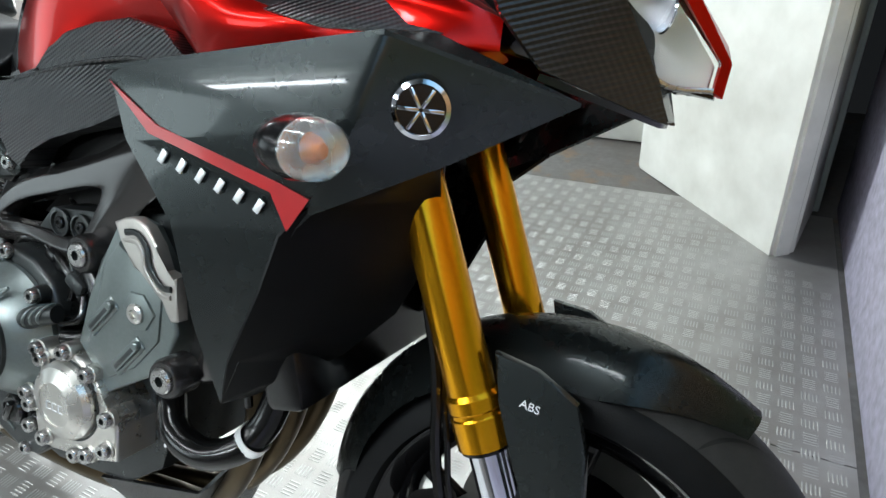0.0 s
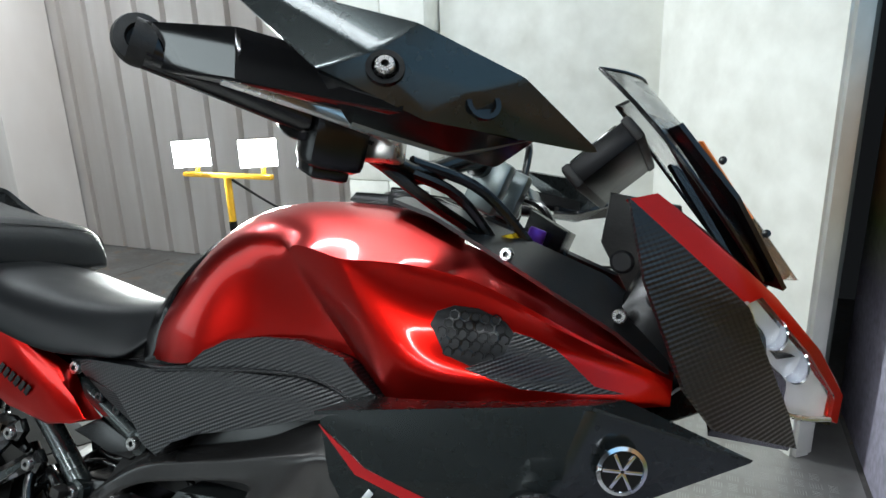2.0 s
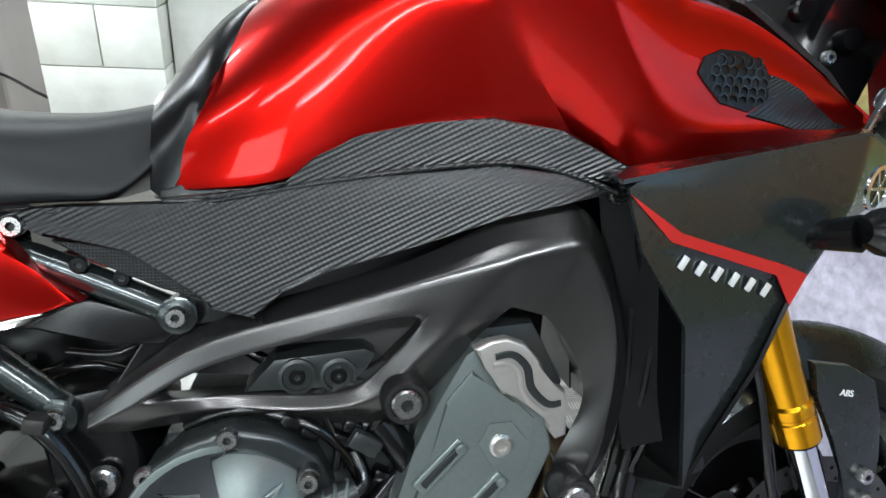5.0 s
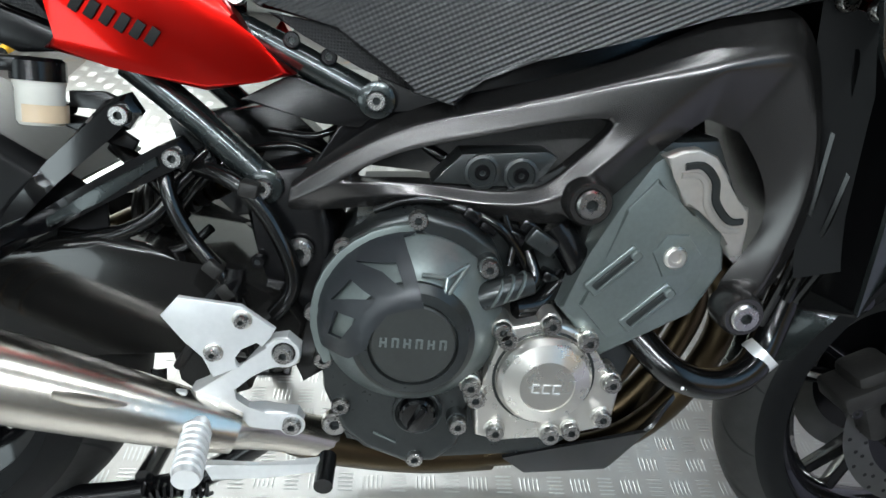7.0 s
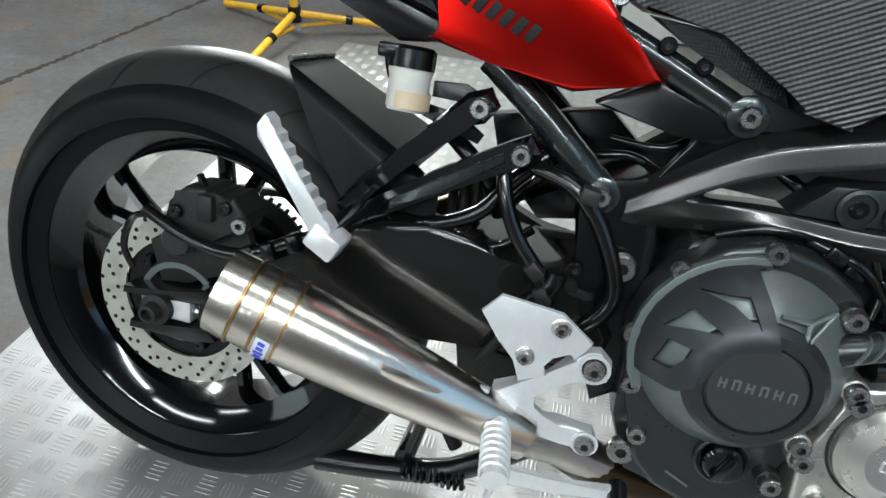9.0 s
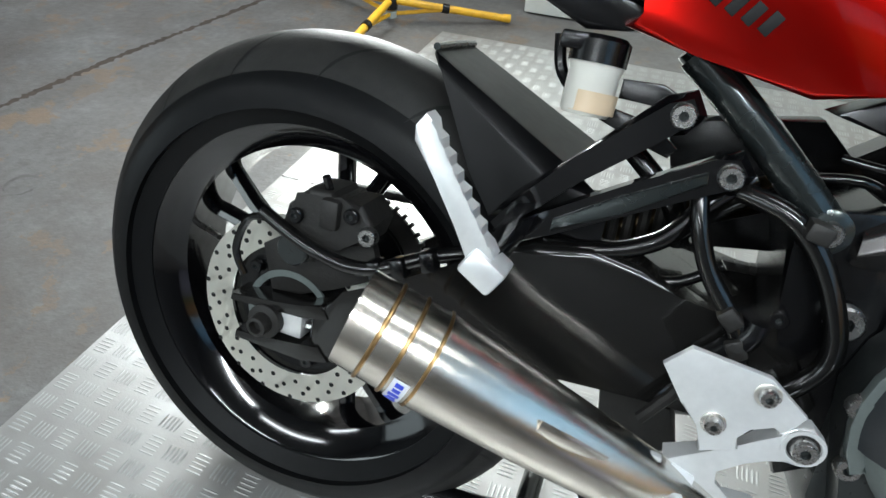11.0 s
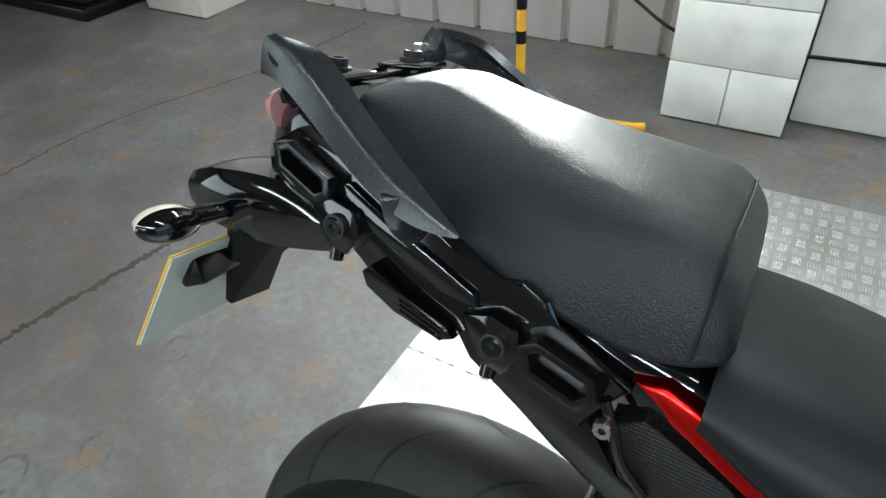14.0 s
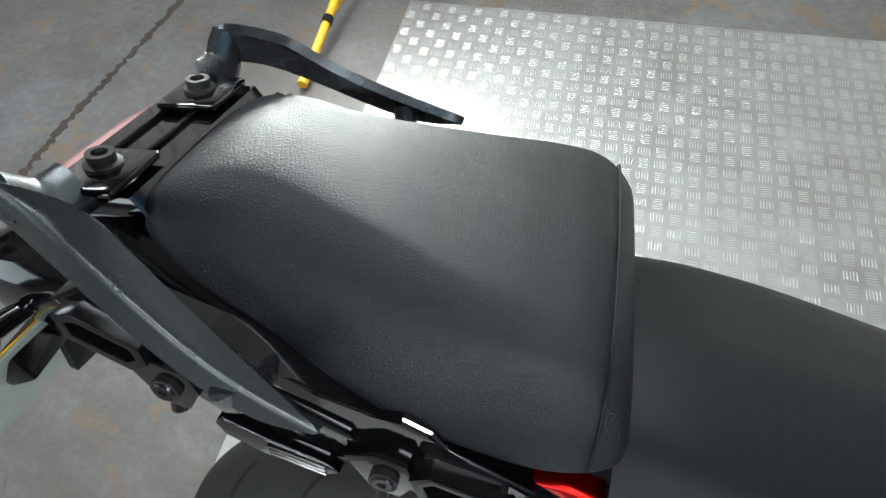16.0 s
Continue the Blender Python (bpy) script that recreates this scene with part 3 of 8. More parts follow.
setting("trim_1", box(1.79, 1.93, 1.35, 0.06, 0.14, 2.7, 0.006), GREYPAINT, "grey painted upright beside the partition")
setting("backdrop", box(1.90, -0.2, 1.2, 0.05, 4.2, 2.4, 0.004), MURAL, "printed landscape wall banner of lavender, wheat and sky")


def tread_plate():
    """Five-bar aluminium plate: a thin sheet with rows of raised lozenges, alternate groups turned."""
    bars_v, bars_f = [], []
    pitch, nb = 0.044, 5
    x0, x1, y0, y1 = -0.483, 1.86, -1.3, 1.83
    rng = random.Random(3)
    for i in range(int((x1 - x0) / pitch)):
        for j in range(int((y1 - y0) / pitch)):
            cx, cy = x0 + (i + 0.5) * pitch, y0 + (j + 0.5) * pitch
            if 1.15 < cx and cy > 2.0 - (cx - 1.15):
                continue
            turn = (i + j) % 2
            for b in range(nb):
                off = (b - 2) * 0.0073
                l, w, h = 0.0165, 0.0027, 0.0009
                a = radians(0 if turn else 90)
                k = len(bars_v)
                for px, py, pz in ((-l, 0, 0), (-l * 0.6, -w, 0), (l * 0.6, -w, 0), (l, 0, 0), (l * 0.6, w, 0), (-l * 0.6, w, 0), (-l * 0.6, 0, h), (l * 0.6, 0, h)):
                    qx, qy = px, py + off
                    bars_v.append((cx + qx * math.cos(a) - qy * math.sin(a), cy + qx * math.sin(a) + qy * math.cos(a), pz + 0.0002))
                for f in ((0, 1, 6), (1, 2, 7, 6), (2, 3, 7), (3, 4, 7), (4, 5, 6, 7), (5, 0, 6)):
                    bars_f.append(tuple(k + q for q in f))
    sheets = []
    for ya, yb in ((y0, 0.698), (0.702, y1)):
        sheets.append(box((x0 + x1) / 2, (ya + yb) / 2, -0.0015, x1 - x0, yb - ya, 0.004))
    plate = tagged(finish("pavement", joined(*sheets), ALU_CH), "five-bar aluminium tread plate laid on the concrete floor", "", "", "structure")
    me = bpy.data.meshes.new("tread_bars")
    me.from_pydata(bars_v, [], bars_f)
    me.polygons.foreach_set("use_smooth", [False] * len(me.polygons))
    me.materials.append(TREAD)
    ob = tagged(new("tread_bars", me), "raised lozenge bars of the tread plate", "", "", "stuff")
    ob.parent = plate


tread_plate()


def ceiling_tube(x, y, z):
    t = thing("ceiling_light", "white batten fluorescent light assumed under the ceiling, out of view", "light", "ceiling lights", pose(x, y, z))
    part("batten", box(0, 0, 0.12, 1.5, 0.16, 0.10, 0.01), PLASTER, t)
    for sx in (-0.5, 0.5):
        part("chain_drop", tube([(sx, 0, 0.16), (sx, 0, 2.75 - z)], 0.006, 6, 1), BOLT, t)
    part("tube", tube([(-0.7, 0, 0.03), (0.7, 0, 0.03)], 0.019, 12, 1), TUBE_E, t)


for tx, ty, tz, watts in TUBES:
    ceiling_tube(tx, ty, tz)


def flood_stand():
    """Yellow tripod with two lit flood lamps."""
    bx, by = -0.70, 1.83
    t = thing("work_light", "yellow tripod work light with two lit flood lamps", "lamp", m=pose(bx, by, 0))
    part("pole", tube([(0, 0, 0.05), (0, 0, 0.74)], 0.017, 14, 1), YELLOW, t)
    for z in (0.36, 0.48):
        part("band", tube([(0, 0, z), (0, 0, z + 0.045)], 0.0185, 14, 1), BLACK, t)
    part("collar", tube([(0, 0, 0.055), (0, 0, 0.115)], 0.026, 14, 1), BLACK, t)
    for a in (26.5, 154.8, 270):
        c, s = math.cos(radians(a)), math.sin(radians(a))
        leg = part("leg", tube([(0.02 * c, 0.02 * s, 0.085), (0.45 * c, 0.45 * s, 0.018)], 0.0145, 12, 1), YELLOW, t)
        part("foot", tube([(0.445 * c, 0.445 * s, 0.019), (0.475 * c, 0.475 * s, 0.0165)], 0.0165, 12, 1), YELLOW, leg, "yellow plastic end cap")
        part("clip", tube([(0.20 * c, 0.20 * s, 0.057), (0.228 * c, 0.228 * s, 0.0525)], 0.0185, 12, 1), BLACK, leg, "black plastic clip")
        part("strut", tube([(0.01 * c, 0.01 * s, 0.035), (0.20 * c, 0.20 * s, 0.050)], 0.008, 8, 1), YELLOW, t)
    part("hub", tube([(0, 0, 0.022), (0, 0, 0.048)], 0.022, 14, 1), GREYPAINT, t, "grey brace hub")
    part("crossbar", box(0, 0, 0.745, 0.52, 0.03, 0.022, 0.004), YELLOW, t)
    for fx, fy, fz in FLOODS:
        m = look((fx - bx, fy - by, fz), (0.9 - bx, -0.1 - by, 0.75))
        b = box(0, 0, 0, 0.160, 0.120, 0.07, 0.012, m @ pose(0, 0, 0.034))
        lamp = part("flood_head", b, BLACK, t)
        part("lamp_glass", box(0, 0, 0, 0.165, 0.125, 0.006, 0.002, m @ pose(0, 0, -0.008)), EMISS, lamp)
        part("bracket", tube([(fx - bx, 0.02, 0.745), (fx - bx, 0.03, fz - 0.06)], 0.012, 8, 1), YELLOW, t)


flood_stand()

cable = tagged(finish("power_cable", tube([(-0.72, 1.86, 0.73), (-0.90, 2.50, 0.42), (-0.6, 2.6, 0.33), (-0.2, 2.24, 0.30), (0.3, 2.235, 0.30), (1.1, 2.24, 0.33)], 0.007, 8, 8), HOSE), "black power cable hanging from the work light along the wall", "cable")


def extinguisher():
    t = thing("fire_extinguisher", "red fire extinguisher hung on the white wall pier", "extinguisher", m=pose(-3.54, 2.36, 0.24))
    part("cylinder", lathe([(0, 0), (0.07, 0), (0.078, 0.02), (0.078, 0.36), (0.06, 0.43), (0.03, 0.46), (0, 0.46)], 24, m=pose(0, 0, 0, 90)), EXTRED, t)
    part("valve", box(0, 0, 0.50, 0.05, 0.05, 0.09, 0.01), BLACK, t)
    part("hose", tube([(0.03, 0, 0.5), (0.11, 0, 0.42), (0.10, 0, 0.12)], 0.011, 8), HOSE, t)
    part("label_panel", lathe([(0.079, 0.12), (0.079, 0.27)], 24, m=pose(0, 0, 0, 90)), WHITE_L, t)


extinguisher()


def bins():
    t = thing("machine_cabinet", "black steel machine cabinet on a low base", "cabinet", m=pose(-4.42, 2.28, 0))
    part("body", box(0, 0, 0.77, 1.45, 0.52, 1.40, 0.02), CAST, t)
    part("base", box(0.02, -0.02, 0.035, 1.55, 0.6, 0.07, 0.008), BLACK, t)
    for k in range(3):
        part("panel", box(-0.46 + k * 0.46, -0.265, 0.77, 0.42, 0.012, 1.25, 0.004), BLACK, t)
    c = thing("cardboard_box", "plain brown cardboard box standing on the floor", "box", m=pose(-3.42, 0.80, 0, 0, 0, 25))
    part("carton", box(0, 0, 0.26, 0.55, 0.42, 0.52, 0.004), KRAFT, c)
    part("tape", box(0, 0, 0.521, 0.56, 0.05, 0.002), FLUID_POT, c)
    part("side_tape", box(0.2765, 0, 0.46, 0.002, 0.05, 0.12), FLUID_POT, c)
    o = thing("orange_barrier", "orange steel barrier leg beside the cabinet", "barrier", m=pose(-5.45, 1.9, 0))
    part("post", tube([(0.1, 0, 0), (-0.1, 0, 0.8)], 0.03, 8, 1), ORANGE, o)
    part("foot_bar", box(0.05, 0, 0.03, 0.5, 0.08, 0.06, 0.01), ORANGE, o)
    rb = thing("parked_motorcycle", "dark motorcycle parked beside the ribbed wall", "motorcycle", m=pose(-4.9, 1.55, 0, 0, 0, 40))
    part("wheel", lathe([(0.30, -0.05), (0.32, 0), (0.30, 0.05), (0.22, 0.05), (0.22, -0.05)], 40, (0, 0, 0.32), closed=True), RUBBER, rb)
    part("body", loft([(0.0, [(0, 0.75), (0.10, 0.7), (0.10, 0.5), (0, 0.45)]), (0.5, [(0, 1.0), (0.16, 0.9), (0.14, 0.5), (0, 0.4)]), (1.2, [(0, 1.05), (0.2, 0.9), (0.18, 0.4), (0, 0.3)]), (1.5, [(0, 1.2), (0.15, 1.0), (0.12, 0.7), (0, 0.6)])]), GLOSS, rb)
    part("front_wheel", lathe([(0.28, -0.05), (0.30, 0), (0.28, 0.05), (0.2, 0.05), (0.2, -0.05)], 40, (1.4, 0, 0.30), closed=True), RUBBER, rb)


bins()

# ---------------------------------------------------------------- the motorcycle
bike = thing("motorcycle", "red and charcoal sport touring motorcycle leaning on its side stand", "motorcycle", m=pose(0, 0, 0.004, -18.13, 1.372, 0))
BOLT_S = bolt_mesh(0.0075, 0.008, "bolt", BOLT)
BOLT_M = bolt_mesh(0.0105, 0.010, "bolt", BOLT)
BOLT_L = bolt_mesh(0.0155, 0.013, "bolt", BOLT)
BOLT_K = bolt_mesh(0.0085, 0.007, "bolt", BLACK)


def bolts(parent, data, *places):
    for x, y, z in places:
        shared("bolt", data, parent, pose(x, y, z))


# ---- wheels
def ring_profile(r, w, crown, r_in):
    """Tyre section: rounded crown, shoulders and sidewalls down to the bead."""
    pts = []
    for k in range(-9, 10):
        a = k / 9
        pts.append((r - crown * (abs(a) ** 2.1), a * w / 2))
    side = [(r - crown - 0.022, w / 2 + 0.004), (r_in + 0.02, w / 2 - 0.006), (r_in, w / 2 - 0.020)]
    return [(q, -y) for q, y in side[::-1]] + pts + side + [(r_in + 0.004, 0)]


def wheel(parent_label, cx, cz, r, w, crown, rim_r, rim_w, spokes, front):
    wh = new("front_wheel" if front else "rear_wheel")
    wh.parent = bike
    wh.matrix_local = pose(cx, 0, cz)
    wh["label"] = parent_label
    tyre = part("tyre", lathe(ring_profile(r, w, crown, rim_r), 96, closed=True), RUBBER, wh, "black road tyre with sparse slanting tread grooves", 30)
    # flat black strips on the tread paint the dark of its grooves
    for s in (-1, 1):
        bm = bmesh.new()
        ring = []
        for u in np.linspace(0, 1, 9):
            yy = s * (0.010 + u * (w / 2 - 0.018))
            rr = r - crown * (abs(yy) / (w / 2)) ** 2.1 + 0.0012
            ang = (0.34 if not front else 0.26) * (u ** 0.75) * (1.15 - 0.3 * u)
            half = 0.0028 * (1 - abs(2 * u - 1) ** 3) / r + 0.0007
            ring.append([bm.verts.new((rr * math.cos(ang + h), yy, rr * math.sin(ang + h))) for h in (-half, half)])
        for p, q in zip(ring, ring[1:]):
            bm.faces.new((p[0], p[1], q[1], q[0]))
        first = part("tread_groove_shade", bm, BLACK_L, wh)
        for k in range(1, 16):
            shared("tread_groove_shade", first.data, wh, pose(0, 0, 0, 0, 22.5 * k + 6 * s, 0))
    tread = [(r - crown * (abs(a) ** 2.1) + 0.0004, a * w / 2) for a in np.linspace(-0.86, 0.86, 17)]
    part("tread_band", lathe(tread, 96), TYRE_W, wh, "scuffed greyer tread band")
    b = rim_w / 2
    prof = [(rim_r + 0.004, -b), (rim_r + 0.008, -b + 0.006), (rim_r - 0.004, -b + 0.012), (rim_r - 0.022, -b + 0.03), (rim_r - 0.026, 0), (rim_r - 0.022, b - 0.03), (rim_r - 0.004, b - 0.012), (rim_r + 0.008, b - 0.006), (rim_r + 0.004, b), (rim_r - 0.004, b - 0.003), (rim_r - 0.03, b - 0.03), (rim_r - 0.034, 0), (rim_r - 0.03, -b + 0.03), (rim_r - 0.004, -b + 0.003)]
    part("rim", lathe(prof, 96, closed=True), WHEEL, wh, "gloss black cast rim")
    part("rim_edge", lathe([(rim_r + 0.0045, -b + 0.001), (rim_r + 0.007, -b + 0.0005), (rim_r + 0.0065, -b + 0.003)], 96, closed=True), BLACK, wh)
    hw = 0.032 if front else 0.05
    part("hub", lathe([(0.0, -hw), (0.035, -hw), (0.042, -hw + 0.008), (0.038, 0), (0.042, hw - 0.008), (0.035, hw), (0, hw)], 40), WHEEL, wh)
    for k in range(spokes):
        for s in (-1, 1):
            a = 2 * math.pi * k / spokes + (0.35 if front else 0.12)
            sa = a + s * (0.17 if not front else 0.15)
            p0 = (0.036 * math.cos(a + s * 0.25), 0, 0.036 * math.sin(a + s * 0.25))
            p1 = (0.12 * math.cos(a + s * 0.10), 0.0, 0.12 * math.sin(a + s * 0.10))
            p2 = ((rim_r - 0.026) * math.cos(sa), 0.0, (rim_r - 0.026) * math.sin(sa))
            part("spoke", tube([p0, p1, p2], 0.0115, 8, 3, 0.0095, 1.3), WHEEL, wh)
    part("valve", tube([(-(rim_r - 0.03), -0.004, 0.03), (-(rim_r - 0.065), -0.02, 0.03)], 0.004, 8, 1), BOLT, wh)
    return wh


def disc(parent, y, r_out, r_in, metal, name="brake_disc"):
    """Drilled brake disc: a solid ring with flat black spots for the dark of its holes."""
    bm = bmesh.new()
    n = 120
    cols = [r_in, r_in + (r_out - r_in) * 0.18, r_in + (r_out - r_in) * 0.42, r_in + (r_out - r_in) * 0.62, r_in + (r_out - r_in) * 0.86, r_out]
    rows = [[bm.verts.new((q * math.cos(2 * math.pi * k / n), y, q * math.sin(2 * math.pi * k / n))) for k in range(n)] for q in cols]
    for j in range(5):
        for k in range(n):
            bm.faces.new((rows[j][k], rows[j][(k + 1) % n], rows[j + 1][(k + 1) % n], rows[j + 1][k]))
    bmesh.ops.solidify(bm, geom=bm.faces[:], thickness=0.005)
    d = part(name, bm, metal, parent, "drilled steel brake disc")
    first = None
    side = -1 if y < 0 else 1
    # black spots laid on the ring paint the shade of its holes
    for k in range(72):
        q = r_in + (r_out - r_in) * (0.20, 0.62, 0.41, 0.83)[k % 4]
        a = 2 * math.pi * k / 72
        m = pose(q * math.cos(a), y + side * 0.0056, q * math.sin(a))
        if first is None:
            first = part("drill_hole_shade", lathe([(0.0031, 0), (0.0031, side * 0.0002), (0, side * 0.0002)], 12), BLACK_L, d)
            first.matrix_local = m
        else:
            shared("drill_hole_shade", first.data, d, m)
    return d


rear = wheel("gloss black rear wheel with a road tyre", 0.007, 0.320, 0.321, 0.182, 0.058, 0.222, 0.14, 5, False)
rear.location.y = 0.006
disc(rear, -0.088, 0.1225, 0.085, DISC_M)
part("disc_carrier", lathe([(0.088, -0.080), (0.09, -0.078), (0.06, -0.074), (0.03, -0.07), (0.03, -0.06), (0.0, -0.06)], 40), BLACK, rear)
for k in range(5):
    a = 2 * math.pi * k / 5
    shared("bolt", BOLT_K, rear, pose(0.07 * math.cos(a), -0.078, 0.07 * math.sin(a)))
# chain wheel on the far side
teeth = []
for k in range(45):
    a = 2 * math.pi * k / 45
    teeth.append(box(0.108 * math.cos(a), 0.085, 0.108 * math.sin(a), 0.010, 0.006, 0.006, 0.001, pose(0, 0, 0, 0, -math.degrees(a), 0)))
part("sprocket", joined(lathe([(0.106, 0.082), (0.106, 0.088), (0.075, 0.088), (0.075, 0.082)], 60, closed=True), *teeth), CAST, rear)
part("sprocket_carrier", lathe([(0.08, 0.075), (0.08, 0.084), (0.045, 0.084), (0.04, 0.06)], 40), BLACK, rear)
for z0, z1 in ((0.435, 0.47), (0.20, 0.36)):
    links = [box(0.52 * n / 33, 0.085, z0 + (z1 - z0) * n / 33, 0.018, 0.014, 0.012, 0.003) for n in range(34)]
    part("chain", joined(*links), CAST, bike, "oily steel drive chain")

front = wheel("gloss black front wheel with a road tyre", 1.44, 0.30, 0.301, 0.122, 0.045, 0.222, 0.10, 5, True)
for y in (-0.066, 0.061):
    disc(front, y, 0.149, 0.112, DISC_F)
for y in (-0.064, 0.064):
    part("disc_carrier", lathe([(0.114, y), (0.112, y * 0.95), (0.05, y * 0.9), (0.03, y * 0.6)], 40), BLACK, front)
bolts(bike, BOLT_L, (1.362, -0.098, 0.327), (1.344, -0.098, 0.289))


def caliper(x, z, y, turn, parent, lab):
    c = part("brake_caliper", box(0, 0, 0, 0.115, 0.06, 0.062, 0.012, pose(0, 0, 0, 0, turn, 0)), CAST, parent, lab)
    c.location = (x, y, z)
    part("piston_cover", lathe([(0.022, 0), (0.022, -0.012), (0.018, -0.015), (0, -0.015)], 24, (0.012, -0.028, 0.0)), BLACK, c)
    part("bridge", box(-0.03, -0.004, 0.012, 0.03, 0.066, 0.072, 0.006, pose(0, 0, 0, 0, turn, 0)), CAST, c)
    bolts(c, BOLT_K, (-0.045, -0.03, -0.01), (0.046, -0.03, 0.012))
    return c


caliper(1.315, 0.335, -0.066, 62, bike, "black front brake caliper behind the fork")
rc = part("brake_caliper", prism([(0.0, 0.436), (0.008, 0.468), (0.022, 0.478), (0.030, 0.490), (0.058, 0.492), (0.066, 0.484), (0.092, 0.487), (0.108, 0.468), (0.102, 0.444), (0.062, 0.432), (0.044, 0.408), (0.020, 0.398), (0.002, 0.410)], -0.112, -0.058, 0.006, segs=3), CAST, bike, "black rear brake caliper over the disc")
part("piston_cover", lathe([(0.0185, 0), (0.0185, -0.012), (0.0165, -0.0145), (0, -0.0145)], 28, (0.022, -0.108, 0.420)), ENG_D, rc, "round grey piston cover")
part("caliper_bridge", box(0.060, -0.085, 0.470, 0.022, 0.072, 0.034, 0.005), CAST, rc)
part("bleed_nipple", tube([(0.050, -0.10, 0.488), (0.046, -0.105, 0.506)], 0.0045, 8, 1), BLACK, rc)
bolts(rc, BOLT_M, (0.106, -0.112, 0.458))
bolts(rc, BOLT_K, (0.020, -0.112, 0.458), (0.084, -0.112, 0.474))

# ---- forks
def fork(side):
    y = 0.098 * side
    f = new("fork_leg")
    f.parent = bike
    f["label"] = "upside-down fork leg with gold upper tube and chrome slider"

    def at(z):
        return 1.352 + (0.527 - z) * 0.43
    part("upper_tube", tube([(at(1.03), y, 1.03), (at(0.58), y, 0.58), (at(0.545), y, 0.545)], 0.0262, 28, 1), GOLD, f, "gold anodised tube")
    part("seal_collar", lathe([(0.0262, 0), (0.0290, 0.002), (0.0290, 0.034), (0.0278, 0.036), (0.0278, 0.040), (0.0290, 0.042), (0.0290, 0.055), (0.0262, 0.060)], 40, (at(0.498), y, 0.498), Matrix.Rotation(radians(-23.3), 4, "Y") @ pose(0, 0, 0, 90)), GOLD, f, "", 20)
    part("dust_seal", lathe([(0.021, -0.004), (0.0262, -0.003), (0.0262, 0.004)], 28, (at(0.498), y, 0.498), Matrix.Rotation(radians(-23.3), 4, "Y") @ pose(0, 0, 0, 90)), BLACK, f)
    part("slider", tube([(at(0.52), y, 0.52), (at(0.34), y, 0.34)], 0.0205, 24, 1), CHROME, f)
    lug = [(1.395, 0.385), (1.435, 0.395), (1.452, 0.36), (1.47, 0.30), (1.462, 0.272), (1.44, 0.262), (1.415, 0.275), (1.405, 0.33)]
    part("axle_lug", prism(lug, y - 0.028, y + 0.022, 0.009) if side < 0 else prism(lug, y - 0.022, y + 0.028, 0.009), BLACK, f)
    part("caliper_arm", prism([(1.42, 0.385), (1.36, 0.36), (1.325, 0.30), (1.335, 0.27), (1.37, 0.285), (1.43, 0.30)], y - 0.006, y + 0.016, 0.005), BLACK, f)
    part("axle_end", lathe([(0.014, 0), (0.014, -0.008), (0.009, -0.008), (0.008, -0.002), (0, -0.002)], 20, (1.443, y - 0.028, 0.303)), BOLT, f)


fork(-1)
fork(1)
part("lower_yoke", prism([(1.155, 0.905), (1.235, 0.885), (1.225, 0.85), (1.145, 0.87)], -0.135, 0.135, 0.008), BLACK, bike)
part("upper_yoke", prism([(1.105, 1.035), (1.175, 1.015), (1.17, 0.99), (1.10, 1.008)], -0.14, 0.14, 0.008), SILV, bike, "satin alloy top yoke")

# ---- front mudguard
def mudguard():
    bm = bmesh.new()
    rows = []
    for k in range(25):
        a = radians(58 + (172 - 58) * k / 24)
        rr = 0.322 - 0.012 * max(0, (k - 16) / 8)
        w = 0.074 * min(1, 0.45 + 0.6 * (k / 5 if k < 5 else 1)) * (1 if k < 19 else 1 - 0.07 * (k - 19))
        row = []
        for u in np.linspace(-1, 1, 9):
            drop = 0.052 * abs(u) ** 2.6 * (0.35 + 0.65 * min(1, k / 6))
            row.append(bm.verts.new((1.44 + (rr - drop) * math.cos(a), u * w, 0.30 + (rr - drop) * math.sin(a))))
        rows.append(row)
    for p, q in zip(rows, rows[1:]):
        for i in range(8):
            bm.faces.new((p[i], p[i + 1], q[i + 1], q[i]))
    bmesh.ops.solidify(bm, geom=bm.faces[:], thickness=0.004)
    g = part("front_mudguard", bm, GREY, bike, "satin charcoal front mudguard")
    flank = [(1.362, 0.603), (1.41, 0.60), (1.452, 0.578), (1.468, 0.53), (1.476, 0.47), (1.472, 0.41), (1.43, 0.40), (1.425, 0.45), (1.40, 0.50), (1.375, 0.555)]
    for s in (-1, 1):
        f = part("mudguard_flank", prism(flank, -0.116, -0.106, 0.004, slope=lambda x, z: -0.118 + max(0, 1.40 - x) * 0.25) if s < 0 else prism(flank, 0.106, 0.116, 0.002), GREY, g)
        bolts(f, BOLT_M, (1.452, s * 0.112 - 0.006, 0.45), (1.455, s * 0.112 - 0.006, 0.415))
    mark = bpy.data.curves.new("abs_mark", "FONT")
    mark.body, mark.size, mark.extrude = "ABS", 0.012, 0.0004
    ob = new("lettering", mark)
    dg = bpy.context.evaluated_depsgraph_get()
    me = bpy.data.meshes.new_from_object(ob.evaluated_get(dg))
    bpy.data.objects.remove(ob)
    me.materials.append(WHITE_L)
    shared("lettering", me, g, pose(1.398, -0.1195, 0.562, 90, 8, 0))


mudguard()
part("brake_hose", tube([(1.24, -0.05, 0.80), (1.27, -0.09, 0.66), (1.30, -0.10, 0.56), (1.315, -0.108, 0.47), (1.335, -0.11, 0.40), (1.36, -0.105, 0.34)], 0.006, 8, 6), HOSE, bike)
